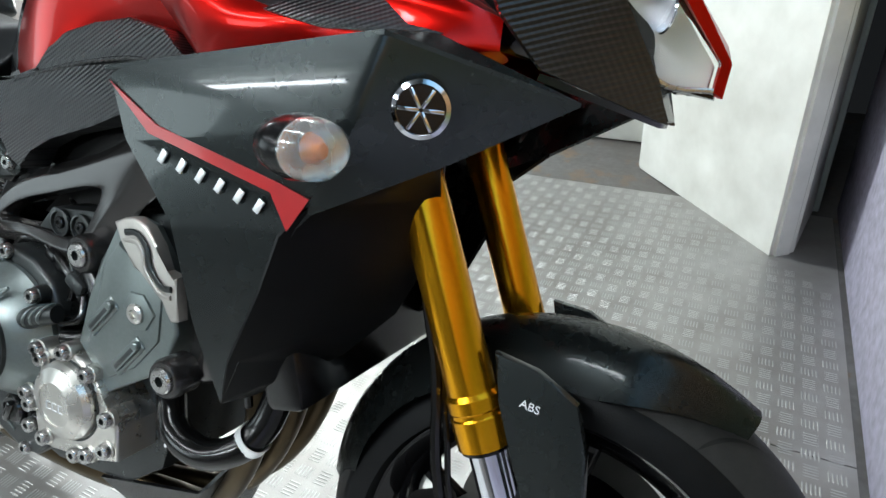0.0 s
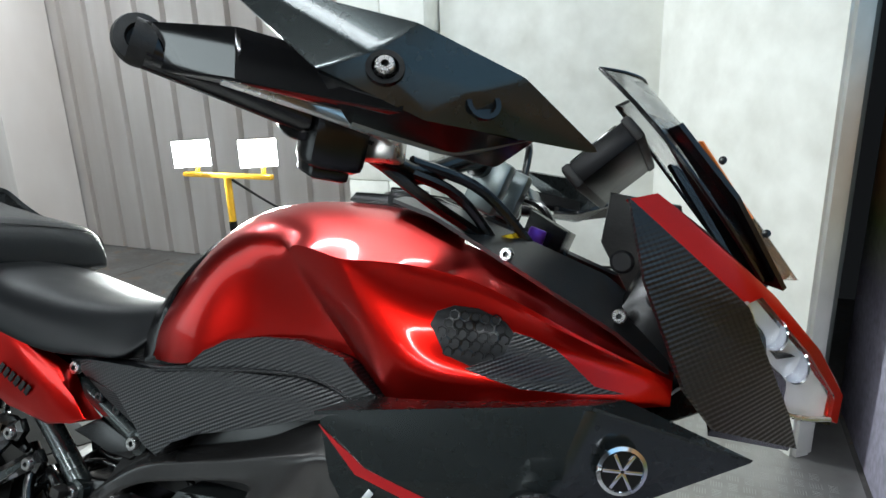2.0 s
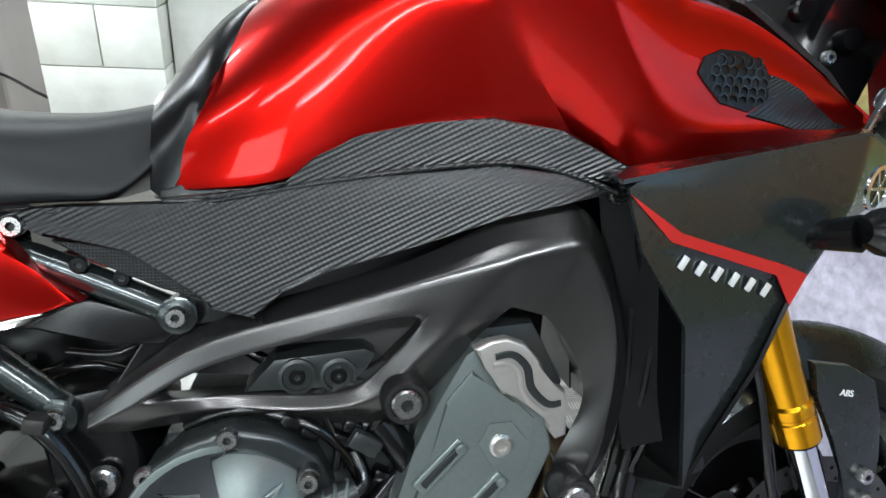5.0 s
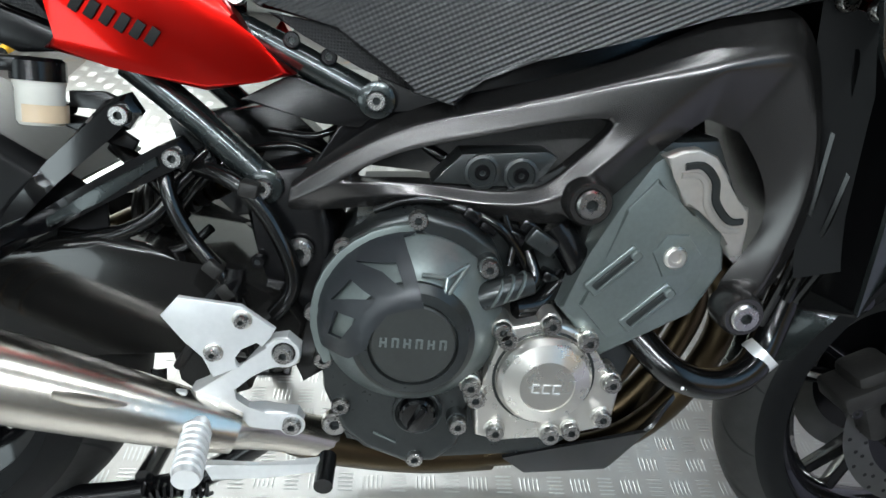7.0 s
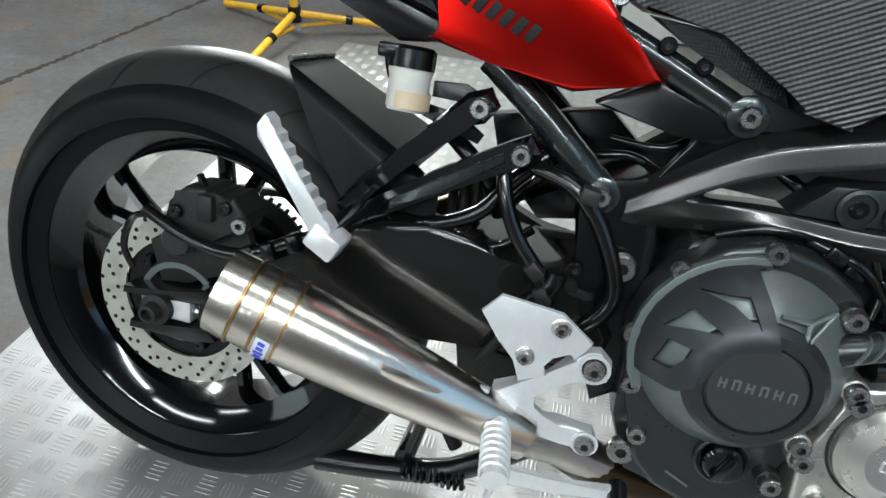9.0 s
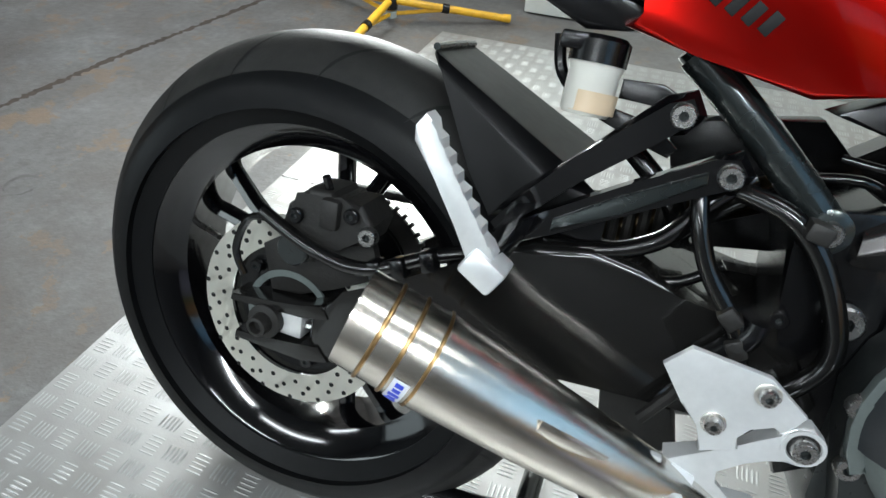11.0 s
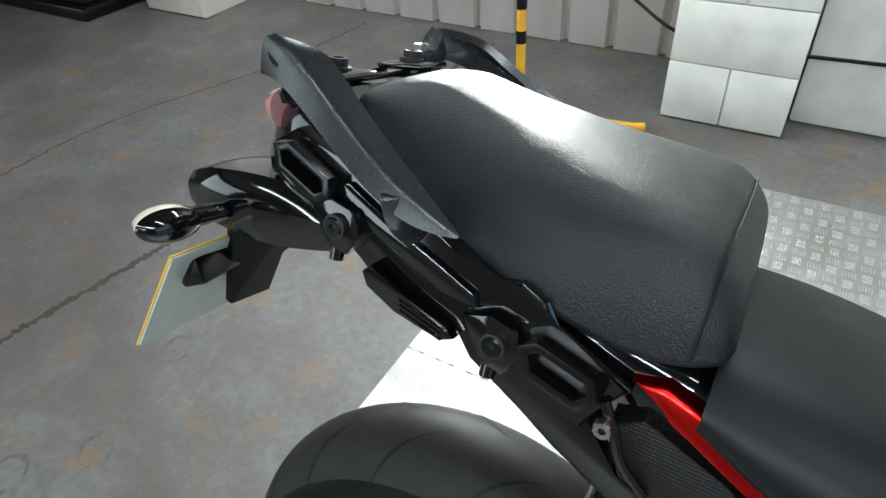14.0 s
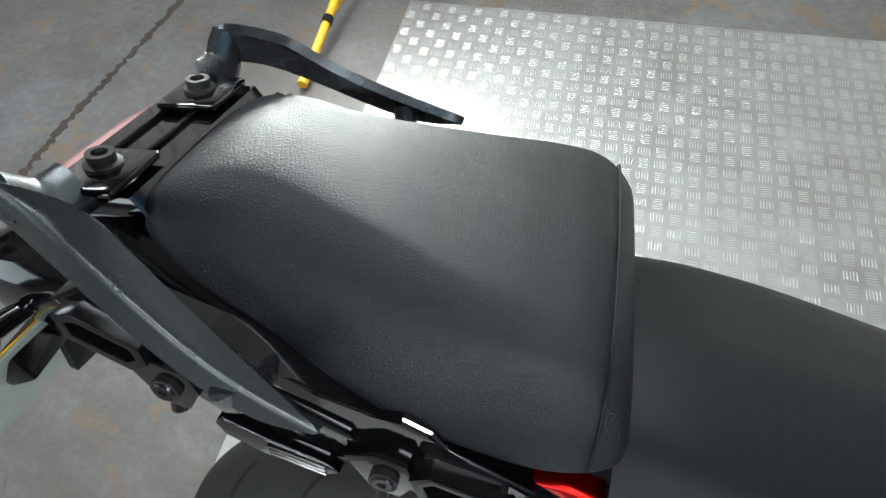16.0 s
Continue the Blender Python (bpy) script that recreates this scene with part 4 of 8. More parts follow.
part("sensor_wire", tube([(1.25, -0.04, 0.78), (1.285, -0.085, 0.62), (1.32, -0.1, 0.50), (1.34, -0.105, 0.42), (1.385, -0.09, 0.38)], 0.0035, 8, 6), HOSE, bike)

# ---- main frame, right and left beams
F_OUT = [(0.512, 0.555), (0.525, 0.584), (0.562, 0.616), (0.634, 0.675), (0.688, 0.692), (0.742, 0.712), (0.849, 0.745), (0.916, 0.776), (0.967, 0.803), (1.005, 0.812), (1.040, 0.775), (1.062, 0.70), (1.082, 0.634), (1.078, 0.543), (1.052, 0.48), (1.030, 0.462), (1.004, 0.470), (0.992, 0.498), (1.018, 0.545), (1.040, 0.592), (1.024, 0.64), (0.985, 0.682), (0.948, 0.692), (0.913, 0.664), (0.888, 0.628), (0.876, 0.585), (0.850, 0.560), (0.822, 0.565), (0.805, 0.583), (0.729, 0.584), (0.641, 0.584), (0.584, 0.567), (0.545, 0.548)]


def beam_y(x, z):
    """How far out the frame stands: it swells from the pivot to the lugs."""
    pts = [(0.50, -0.105), (0.60, -0.118), (0.72, -0.128), (0.84, -0.150), (0.95, -0.165), (1.02, -0.178), (1.10, -0.170)]
    for (a, ya), (b, yb) in zip(pts, pts[1:]):
        if x <= b:
            zc = 0.56 + 0.29 * (min(x, 1.0) - 0.55)
            lean = 0.10 * max(0, z - zc) if x < 1.0 else 0.10 * max(0, z - 0.69)
            return ya + (yb - ya) * (x - a) / (b - a) + lean
    return pts[-1][1]


FV = {}
for i, (x, zt, yt, zc, yc, ze, ye) in enumerate(((0.528, 0.588, -0.088, 0.576, -0.106, 0.562, -0.110), (0.575, 0.628, -0.090, 0.612, -0.114, 0.588, -0.117), (0.640, 0.672, -0.094, 0.655, -0.121, 0.630, -0.124), (0.720, 0.694, -0.100, 0.678, -0.129, 0.651, -0.133), (0.800, 0.716, -0.110, 0.700, -0.139, 0.676, -0.143), (0.872, 0.745, -0.124, 0.725, -0.152, 0.690, -0.154))):
    FV["t%d" % i], FV["c%d" % i], FV["e%d" % i], FV["d%d" % i] = (x, yt, zt), (x, yc, zc), (x, ye, ze), (x, ye + 0.024, ze - 0.003)
for i, (gx, gz, gy, rx, rz, ry, bx, bz, by) in enumerate(((0.575, 0.588, -0.117, 0.590, 0.572, -0.114, 0.580, 0.556, -0.102), (0.660, 0.597, -0.114, 0.660, 0.585, -0.121, 0.660, 0.570, -0.108), (0.740, 0.593, -0.126, 0.740, 0.580, -0.135, 0.740, 0.565, -0.120), (0.795, 0.601, -0.136, 0.808, 0.588, -0.147, 0.830, 0.560, -0.138), (0.826, 0.642, -0.143, 0.845, 0.632, -0.153, 0.876, 0.608, -0.140), (0.872, 0.690, -0.154, 0.897, 0.684, -0.160, 0.914, 0.664, -0.148))):
    if 0 < i < 5:
        FV["g%d" % i] = (gx, gy, gz)
        FV["h%d" % i] = (gx, gy + 0.022, gz + 0.002)
    FV["r%d" % i], FV["b%d" % i] = (rx, ry, rz), (bx, by, bz)
FV.update({"q": (0.522, -0.100, 0.548), "t6": (0.935, -0.138, 0.785), "t7": (1.005, -0.150, 0.812), "c6": (0.950, -0.167, 0.745), "c7": (1.018, -0.172, 0.760), "a7": (0.948, -0.150, 0.692), "a8": (0.985, -0.152, 0.682), "a9": (1.022, -0.155, 0.640), "a10": (1.038, -0.155, 0.592), "a11": (1.018, -0.152, 0.545), "a12": (0.994, -0.148, 0.498), "l8": (1.045, -0.178, 0.710), "l9": (1.060, -0.178, 0.650), "l11": (1.052, -0.172, 0.540), "l12": (1.028, -0.164, 0.478), "o7": (1.040, -0.158, 0.775), "o8": (1.064, -0.158, 0.700), "o9": (1.082, -0.158, 0.634), "o11": (1.078, -0.154, 0.543), "o12": (1.042, -0.150, 0.466)})
FF = ["t%d t%d c%d c%d" % (i, i + 1, i + 1, i) for i in range(5)] + ["c%d c%d e%d e%d" % (i, i + 1, i + 1, i) for i in range(5)] + ["e%d e%d d%d d%d" % (i, i + 1, i + 1, i) for i in range(1, 5)]
FF += ["e0 e1 r0 q", "q r0 b0", "e1 g1 r1 r0", "g4 e5 r5 r4", "e1 d1 h1 g1", "g4 h4 d5 e5"] + ["g%d g%d r%d r%d" % (i, i + 1, i + 1, i) for i in range(1, 4)] + ["g%d h%d h%d g%d" % (i, i, i + 1, i + 1) for i in range(1, 4)] + ["r%d r%d b%d b%d" % (i, i + 1, i + 1, i) for i in range(5)]
FF += ["t5 t6 c6 c5", "e5 c5 c6 r5", "r5 c6 a7 b5", "t6 t7 c7 c6", "c6 c7 a8 a7", "t7 o7 c7", "c7 o7 o8 l8", "c7 l8 a9 a8", "l8 o8 o9 l9", "l8 l9 a10 a9", "l9 o9 o11 l11", "l9 l11 a11 a10", "l11 o11 o12 l12", "l11 l12 a12 a11", "l12 o12 a12"]
fr = smooth_cage("main_frame", FV, FF, [("e0 e1 e2 e3 e4 e5", 0.85), ("e1 g1 g2 g3 g4 e5", 0.7), ("r0 r1 r2 r3 r4 r5", 0.6), ("c0 c1 c2 c3 c4 c5 c6 c7", 0.62), ("l8 l9 l11 l12", 0.8), ("c6 a7", 0.7), ("c7 a8", 0.6), ("t0 t1 t2 t3 t4 t5 t6 t7 o7 o8 o9 o11 o12", 0.8), ("b0 b1 b2 b3 b4 b5 a7 a8 a9 a10 a11 a12", 0.8), ("c7 l8", 0.7)], FRAME_M, bike, "dark cast aluminium main frame", 0.012)
# dark plate added behind the opening, where only shade shows through
part("frame_dark_backing", prism([(0.60, 0.598), (0.649, 0.640), (0.737, 0.660), (0.829, 0.690), (0.88, 0.690), (0.82, 0.60), (0.79, 0.596)], -0.112, -0.104, 0, slope=lambda x, z: beam_y(x, z) + 0.060), CAST, fr)
for x, z, r in ((0.838, 0.599, 0.025), (1.014, 0.497, 0.024)):
    part("frame_lug", lathe([(r, 0.02), (r, -0.008), (r * 0.86, -0.014), (r * 0.66, -0.014), (r * 0.62, -0.006), (0, -0.006)], 32, (x, beam_y(x, z) - 0.006, z)), FRAME_M, fr)
    bolts(fr, BOLT_L, (x, beam_y(x, z) - 0.012, z))
part("frame_left", prism([(x, z) for x, z in F_OUT], 0.10, 0.15, 0.0), FRAME_M, bike)
part("pivot_plate", prism([(0.47, 0.585), (0.545, 0.60), (0.575, 0.53), (0.575, 0.44), (0.585, 0.36), (0.545, 0.33), (0.515, 0.40), (0.50, 0.50)], -0.098, 0.095, 0.008), BLACK, bike)
mount = part("engine_mount", prism([(0.678, 0.596), (0.708, 0.630), (0.80, 0.640), (0.812, 0.634), (0.792, 0.598)], -0.116, -0.06, 0.004), ENG_D, bike)
for x in (0.731, 0.773):
    part("mount_ring", lathe([(0.019, 0.0), (0.019, -0.005), (0.0155, -0.006), (0.0145, -0.002), (0, -0.002)], 24, (x, -0.117, 0.613)), ENG_D, mount)
    bolts(mount, BOLT_K, (x, -0.117, 0.613))

# ---- engine
crank = [(0.56, 0.46), (0.60, 0.55), (0.72, 0.56), (0.86, 0.56), (0.93, 0.50), (0.95, 0.42), (0.92, 0.30), (0.85, 0.25), (0.70, 0.235), (0.60, 0.26), (0.57, 0.33)]
part("crankcase", prism(crank, -0.112, 0.12, 0.012), ENG_D, bike, "black engine crankcase")
part("cylinder_block", prism([(0.84, 0.48), (0.86, 0.60), (0.89, 0.66), (0.98, 0.67), (1.02, 0.60), (0.99, 0.50), (0.92, 0.43)], -0.13, 0.15, 0.01), ENG_D, bike)


def clutch():
    """Cast cover: flat flange, pale dome, dark fan guard with three cut windows, badge disc, oil filler."""
    cx, cz = 0.668, 0.452
    outline = [(0.666, 0.573), (0.626, 0.560), (0.590, 0.533), (0.566, 0.493), (0.557, 0.453), (0.566, 0.405), (0.582, 0.352), (0.598, 0.303), (0.624, 0.279), (0.676, 0.259), (0.709, 0.263), (0.734, 0.286), (0.742, 0.330), (0.742, 0.375), (0.764, 0.439), (0.770, 0.500), (0.752, 0.538), (0.715, 0.562)]
    c = part("clutch_cover", prism(outline, -0.150, -0.10, 0.008, segs=3), ENG_D, bike, "satin black clutch cover with pale windows")
    dome = part("clutch_dome", lathe([(0.098, 0.0), (0.0985, -0.008), (0.092, -0.018), (0.074, -0.040), (0.058, -0.054), (0.050, -0.058), (0.0, -0.060)], 72, (cx, -0.148, cz)), ENG, c, "grey painted dome under the guard", 25)
    arc = [(cx + r * math.cos(radians(a)), cz + r * math.sin(radians(a))) for r, seq in ((0.110, range(92, 214, 12)), (0.097, range(212, 91, -12))) for a in seq]
    part("flange", prism(arc, -0.158, -0.148, 0.003), ENG, c)
    guard = [(cx + 0.1 * math.cos(radians(a)), cz + 0.1 * math.sin(radians(a))) for a in range(86, 206, 8)] + [(0.606, 0.428), (0.622, 0.446), (0.626, 0.462), (0.640, 0.484), (0.662, 0.492), (0.676, 0.494), (0.664, 0.524), (0.652, 0.548), (0.668, 0.552)]
    wins = [[(0.606, 0.521), (0.646, 0.528), (0.657, 0.507), (0.634, 0.519)], [(0.584, 0.480), (0.603, 0.505), (0.630, 0.496), (0.606, 0.490)], [(0.583, 0.444), (0.590, 0.472), (0.612, 0.474), (0.597, 0.447)]]
    part("fan_guard", patch(guard, dome, 0.0042, 0.010, 0.0036, holes=wins), GUARD, c, "matt dark plastic guard with three slanting windows", 25)
    part("badge_ring", lathe([(0.064, 0.010), (0.0635, -0.002), (0.056, -0.010), (0.046, -0.012), (0.044, -0.004)], 64, (cx, -0.2005, cz)), ENG_D, c, "", 25)
    part("clutch_badge", lathe([(0.0440, 0.004), (0.0438, -0.004), (0.0415, -0.0065), (0, -0.0065)], 64, (cx, -0.2065, cz)), BADGE, c, "flat dark badge disc", 25)
    for k in range(6):
        x = cx - 0.030 + k * 0.012
        part("badge_mark", joined(box(x - 0.0026, -0.2135, cz + 0.002, 0.0022, 0.0014, 0.0105, 0.0004), box(x + 0.0026, -0.2135, cz + 0.002, 0.0022, 0.0014, 0.0105, 0.0004), box(x, -0.2135, cz + (0.0066 if k % 2 else 0.002), 0.0056, 0.0013, 0.0022, 0.0004)), ENG, c)
    for a, b in (((0.719, -0.184, 0.531), (0.697, -0.196, 0.520)), ((0.697, -0.196, 0.520), (0.695, -0.205, 0.501)), ((0.697, -0.196, 0.520), (0.672, -0.196, 0.522)), ((0.719, -0.184, 0.531), (0.696, -0.205, 0.500))):
        part("web", tube([a, b], 0.0024, 8, 1), ENG, c)
    part("spout", tube([(0.722, -0.165, 0.480), (0.752, -0.172, 0.497), (0.790, -0.166, 0.508)], 0.017, 16, 3, 0.012), ENG_D, c)
    for x, y, z in ((0.752, -0.172, 0.497), (0.764, -0.170, 0.501), (0.776, -0.168, 0.505)):
        part("spout_ring", lathe([(0.0150, -0.002), (0.0172, -0.001), (0.0172, 0.001), (0.0150, 0.002)], 20, (x, y, z), Matrix.Rotation(radians(-70), 4, "Y") @ pose(0, 0, 0, 90), True), ENG, c)
    part("filler_well", lathe([(0.0285, 0.004), (0.0285, -0.006), (0.026, -0.008), (0.023, -0.005), (0.021, 0.004), (0, 0.004)], 36, (0.683, -0.151, 0.336)), ENG_D, c, "", 25)
    cap = part("oil_filler_cap", lathe([(0.0205, 0.004), (0.0205, -0.012), (0.018, -0.015), (0, -0.015)], 32, (0.683, -0.152, 0.336)), GLOSS, c, "gloss black oil filler cap")
    part("cap_grip", box(0.683, -0.170, 0.336, 0.010, 0.010, 0.034, 0.003, pose(0, 0, 0, 0, 25, 0)), GLOSS, cap)
    part("level_mark", box(0.648, -0.1505, 0.296, 0.030, 0.002, 0.003, 0.0006, pose(0, 0, 0, 0, 25, 0)), ENG, c)
    bolts(c, BOLT_M, (0.666, -0.149, 0.565), (0.590, -0.146, 0.528), (0.562, -0.146, 0.453), (0.574, -0.146, 0.396), (0.595, -0.146, 0.337), (0.743, -0.164, 0.522), (0.729, -0.166, 0.330), (0.685, -0.146, 0.268))
    for x, z in ((0.743, 0.522), (0.729, 0.330)):
        part("bolt_boss", lathe([(0.013, 0.02), (0.012, -0.014), (0.011, -0.015), (0, -0.015)], 20, (x, -0.150, z)), ENG_D, c)


clutch()


def generator_cover():
    out = [(0.776, 0.459), (0.817, 0.469), (0.861, 0.452), (0.886, 0.416), (0.908, 0.386), (0.906, 0.338), (0.843, 0.321), (0.778, 0.312), (0.750, 0.319), (0.744, 0.363), (0.758, 0.413), (0.764, 0.453)]
    g = part("generator_cover", prism(out, -0.172, -0.11, 0.005, segs=3), SILV, bike, "satin silver generator cover")
    # dark raised ring for the shade of the groove round the dome
    part("dome_groove_shade", lathe([(0.0575, 0), (0.0575, -0.0012), (0.0545, -0.0012), (0.0545, 0)], 64, (0.818, -0.1722, 0.399), closed=True), ENG_D, g)
    part("cover_dome", lathe([(0.0535, 0.002), (0.0530, -0.008), (0.048, -0.015), (0.0305, -0.0215), (0.0300, -0.0195), (0, -0.0195)], 64, (0.818, -0.172, 0.399)), SILV, g, "", 25)
    for k in range(3):
        x = 0.806 + k * 0.0115
        part("cover_mark", joined(box(x, -0.1920, 0.4005, 0.0085, 0.0010, 0.0018, 0.0004), box(x - 0.0036, -0.1920, 0.3955, 0.0018, 0.0010, 0.0105, 0.0004), box(x + 0.0008, -0.1920, 0.3905, 0.0070, 0.0010, 0.0018, 0.0004)), BRIGHT, g)
    for x, z in ((0.764, 0.456), (0.771, 0.445), (0.816, 0.466), (0.860, 0.448), (0.895, 0.398), (0.892, 0.353), (0.835, 0.327), (0.771, 0.329), (0.744, 0.371), (0.737, 0.386), (0.858, 0.334)):
        part("bolt_boss", lathe([(0.0125, 0.03), (0.0122, -0.002), (0.0112, -0.0032), (0, -0.0032)], 20, (x, -0.172, z)), SILV, g)
        bolts(g, BOLT_M, (x, -0.174, z))


generator_cover()


def head_cover():
    out = [(0.868, 0.599), (0.903, 0.642), (0.908, 0.655), (0.935, 0.650), (0.990, 0.575), (0.998, 0.536), (0.975, 0.482), (0.880, 0.424), (0.824, 0.481), (0.852, 0.540)]
    h = part("cylinder_cover", prism(out, -0.163, -0.12, 0.005, segs=3), ENG, bike, "grey painted cylinder side cover")
    part("cover_step", prism([(0.878, 0.596), (0.905, 0.630), (0.925, 0.610), (0.952, 0.596), (0.975, 0.575), (0.970, 0.520), (0.930, 0.475), (0.884, 0.448), (0.846, 0.486), (0.868, 0.538)], -0.166, -0.160, 0.003), ENG, h)
    silver = [(0.904, 0.654), (0.921, 0.662), (0.938, 0.665), (0.958, 0.658), (0.975, 0.639), (0.987, 0.612), (1.004, 0.608), (1.006, 0.590), (1.009, 0.557), (0.997, 0.553), (0.987, 0.566), (0.986, 0.580), (0.952, 0.606), (0.936, 0.605), (0.926, 0.622), (0.920, 0.636)]
    part("cam_cover", prism(silver, -0.172, -0.158, 0.004, segs=3), CAMSILV, h, "bare alloy cam end cover")
    # dark strip on the cover for the shade in its groove
    part("cam_groove_shade", tube([(0.926, -0.1735, 0.646), (0.944, -0.1735, 0.648), (0.960, -0.1735, 0.634), (0.966, -0.1735, 0.612), (0.984, -0.1735, 0.594), (0.999, -0.1735, 0.594)], 0.0042, 8, 5, flat=0.5), ENG_D, h)
    part("cam_rib", tube([(0.924, -0.173, 0.637), (0.942, -0.173, 0.638), (0.952, -0.173, 0.628), (0.958, -0.173, 0.606), (0.980, -0.173, 0.585), (0.998, -0.173, 0.584)], 0.0034, 8, 5, flat=0.6), CAMSILV, h)
    for (x0, z0), (x1, z1) in (((0.857, 0.508), (0.895, 0.549)), ((0.902, 0.468), (0.940, 0.509))):
        part("slot_frame", box((x0 + x1) / 2, -0.166, (z0 + z1) / 2, 0.068, 0.006, 0.020, 0.003, pose(0, 0, 0, 0, -47, 0), 3), ENG, h)
        # dark block, standing proud, for the shade inside the recessed slot
        part("slot", box((x0 + x1) / 2, -0.168, (z0 + z1) / 2, 0.056, 0.006, 0.009, 0.0025, pose(0, 0, 0, 0, -47, 0)), ENG_D, h)
        part("slot_rib", box((x0 + x1) / 2 + 0.003, -0.170, (z0 + z1) / 2 - 0.003, 0.050, 0.006, 0.003, 0.001, pose(0, 0, 0, 0, -47, 0)), ENG, h)
        part("slot_pin", lathe([(0.0058, 0), (0.0056, -0.006), (0.004, -0.0075), (0, -0.0075)], 16, (x1, -0.168, z1)), ENG, h)
    part("centre_boss", prism([(0.914, 0.552), (0.926, 0.573), (0.949, 0.574), (0.967, 0.553), (0.953, 0.531), (0.930, 0.525)], -0.169, -0.160, 0.003), ENG, h)
    part("centre_washer", lathe([(0.0125, 0), (0.0125, -0.004), (0.0095, -0.0065), (0.006, -0.0065), (0.005, -0.003), (0, -0.003)], 28, (0.938, -0.168, 0.549)), SILV, h)


head_cover()
# connectors and thermostat pipes between the covers
conn = part("hose_connector", tube([(0.815, -0.13, 0.565), (0.842, -0.135, 0.530), (0.858, -0.13, 0.505)], 0.017, 12, 3), BLACK, bike)
part("clip", box(0.800, -0.145, 0.548, 0.034, 0.014, 0.020, 0.004, pose(0, 0, 0, 0, 30, 0)), ENG_D, conn)
for pts, r in (([(0.70, -0.118, 0.575), (0.75, -0.13, 0.56), (0.78, -0.13, 0.53), (0.80, -0.13, 0.49)], 0.006), ([(0.76, -0.125, 0.57), (0.772, -0.13, 0.54), (0.77, -0.135, 0.515)], 0.0045), ([(0.62, -0.11, 0.56), (0.66, -0.12, 0.578), (0.72, -0.12, 0.578)], 0.005), ([(0.84, -0.12, 0.50), (0.81, -0.14, 0.475), (0.78, -0.15, 0.47)], 0.012), ([(0.79, -0.125, 0.53), (0.80, -0.14, 0.50), (0.775, -0.15, 0.49)], 0.008), ([(0.66, -0.05, 0.63), (0.70, -0.06, 0.61), (0.69, -0.02, 0.60)], 0.009)):
    part("engine_hose", tube(pts, r, 10, 5), HOSE, bike)
for x, z in ((0.725, 0.567), (0.775, 0.545), (0.788, 0.558), (0.79, 0.515), (0.82, 0.50), (0.645, 0.555), (0.745, 0.555)):
    part("sensor_block", box(x, -0.122, z, 0.020, 0.022, 0.014, 0.003, pose(0, 0, 0, 0, 25, 0)), BLACK, bike)
water = part("coolant_hose", tube([(0.915, -0.09, 0.455), (0.945, -0.12, 0.425), (0.98, -0.145, 0.398), (1.03, -0.15, 0.388), (1.075, -0.14, 0.405), (1.10, -0.12, 0.44), (1.115, -0.11, 0.50)], 0.019, 16, 6), HOSE, bike, "shiny black coolant hose")
part("hose_clamp", lathe([(0.0205, -0.007), (0.0215, -0.007), (0.0215, 0.007), (0.0205, 0.007)], 24, (1.090, -0.131, 0.420), Matrix.Rotation(radians(40), 4, "Y") @ pose(0, 0, 0, 90), True), BRIGHT, water)
for k in range(10):
    part("hose_marking", box(0.985 + k * 0.0065, -0.1655, 0.3895 - 0.0 * k, 0.0032, 0.001, 0.004), WHITE_L, water)
# exhaust headers
for k, y in enumerate((-0.085, -0.01, 0.065)):
    part("exhaust_header", tube([(1.00, y, 0.53), (1.045, y, 0.50), (1.06, y, 0.42), (1.02, y * 0.9, 0.31), (0.955, y * 0.7, 0.235), (0.87, y * 0.5, 0.205), (0.76, y * 0.3 - 0.02, 0.195)], 0.0185, 16, 6), BRASSY, bike, "heat-tinted exhaust header pipe")
part("collector", tube([(0.80, -0.03, 0.195), (0.70, -0.05, 0.20), (0.585, -0.085, 0.235), (0.53, -0.10, 0.262)], 0.030, 18, 5, 0.026), BRASSY, bike, "heat-tinted exhaust collector")
part("belly_guard", shell({"a": (0.80, -0.115, 0.245), "b": (0.99, -0.11, 0.29), "c": (1.03, -0.09, 0.345), "d": (1.02, 0.0, 0.30), "e": (0.98, 0.0, 0.21), "f": (0.84, 0.0, 0.185), "g": (0.84, -0.095, 0.205), "h": (0.95, -0.095, 0.215)}, ["abhg", "bch", "ghef", "hcde"], 0.005, 0.006), BLACK, bike, "black plastic engine guard")

# ---- radiator and lower cowl
part("radiator", box(1.125, 0, 0.64, 0.05, 0.34, 0.30, 0.01, pose(0, 0, 0, 0, -14, 0)), BLACK, bike)
part("radiator_shroud", shell({"a": (1.035, -0.150, 0.815), "b": (1.085, -0.175, 0.80), "c": (1.125, -0.205, 0.755), "d": (1.125, -0.185, 0.555), "e": (1.085, -0.155, 0.53), "f": (1.070, -0.14, 0.66)}, ["abf", "bcdf", "def"], 0.005, 0.005), HUGGER, bike, "black radiator shroud")
for pts in ([(1.085, -0.165, 0.79), (1.10, -0.172, 0.70), (1.098, -0.165, 0.60), (1.09, -0.15, 0.50)], [(1.105, -0.17, 0.70), (1.115, -0.175, 0.60), (1.10, -0.15, 0.50)], [(1.075, -0.16, 0.79), (1.082, -0.155, 0.68), (1.085, -0.15, 0.56), (1.08, -0.13, 0.46)]):
    part("conduit", tube(pts, 0.0055, 8, 5), HOSE, bike)
bolts(bike, BOLT_M, (1.045, -0.168, 0.812), (1.072, -0.178, 0.806))

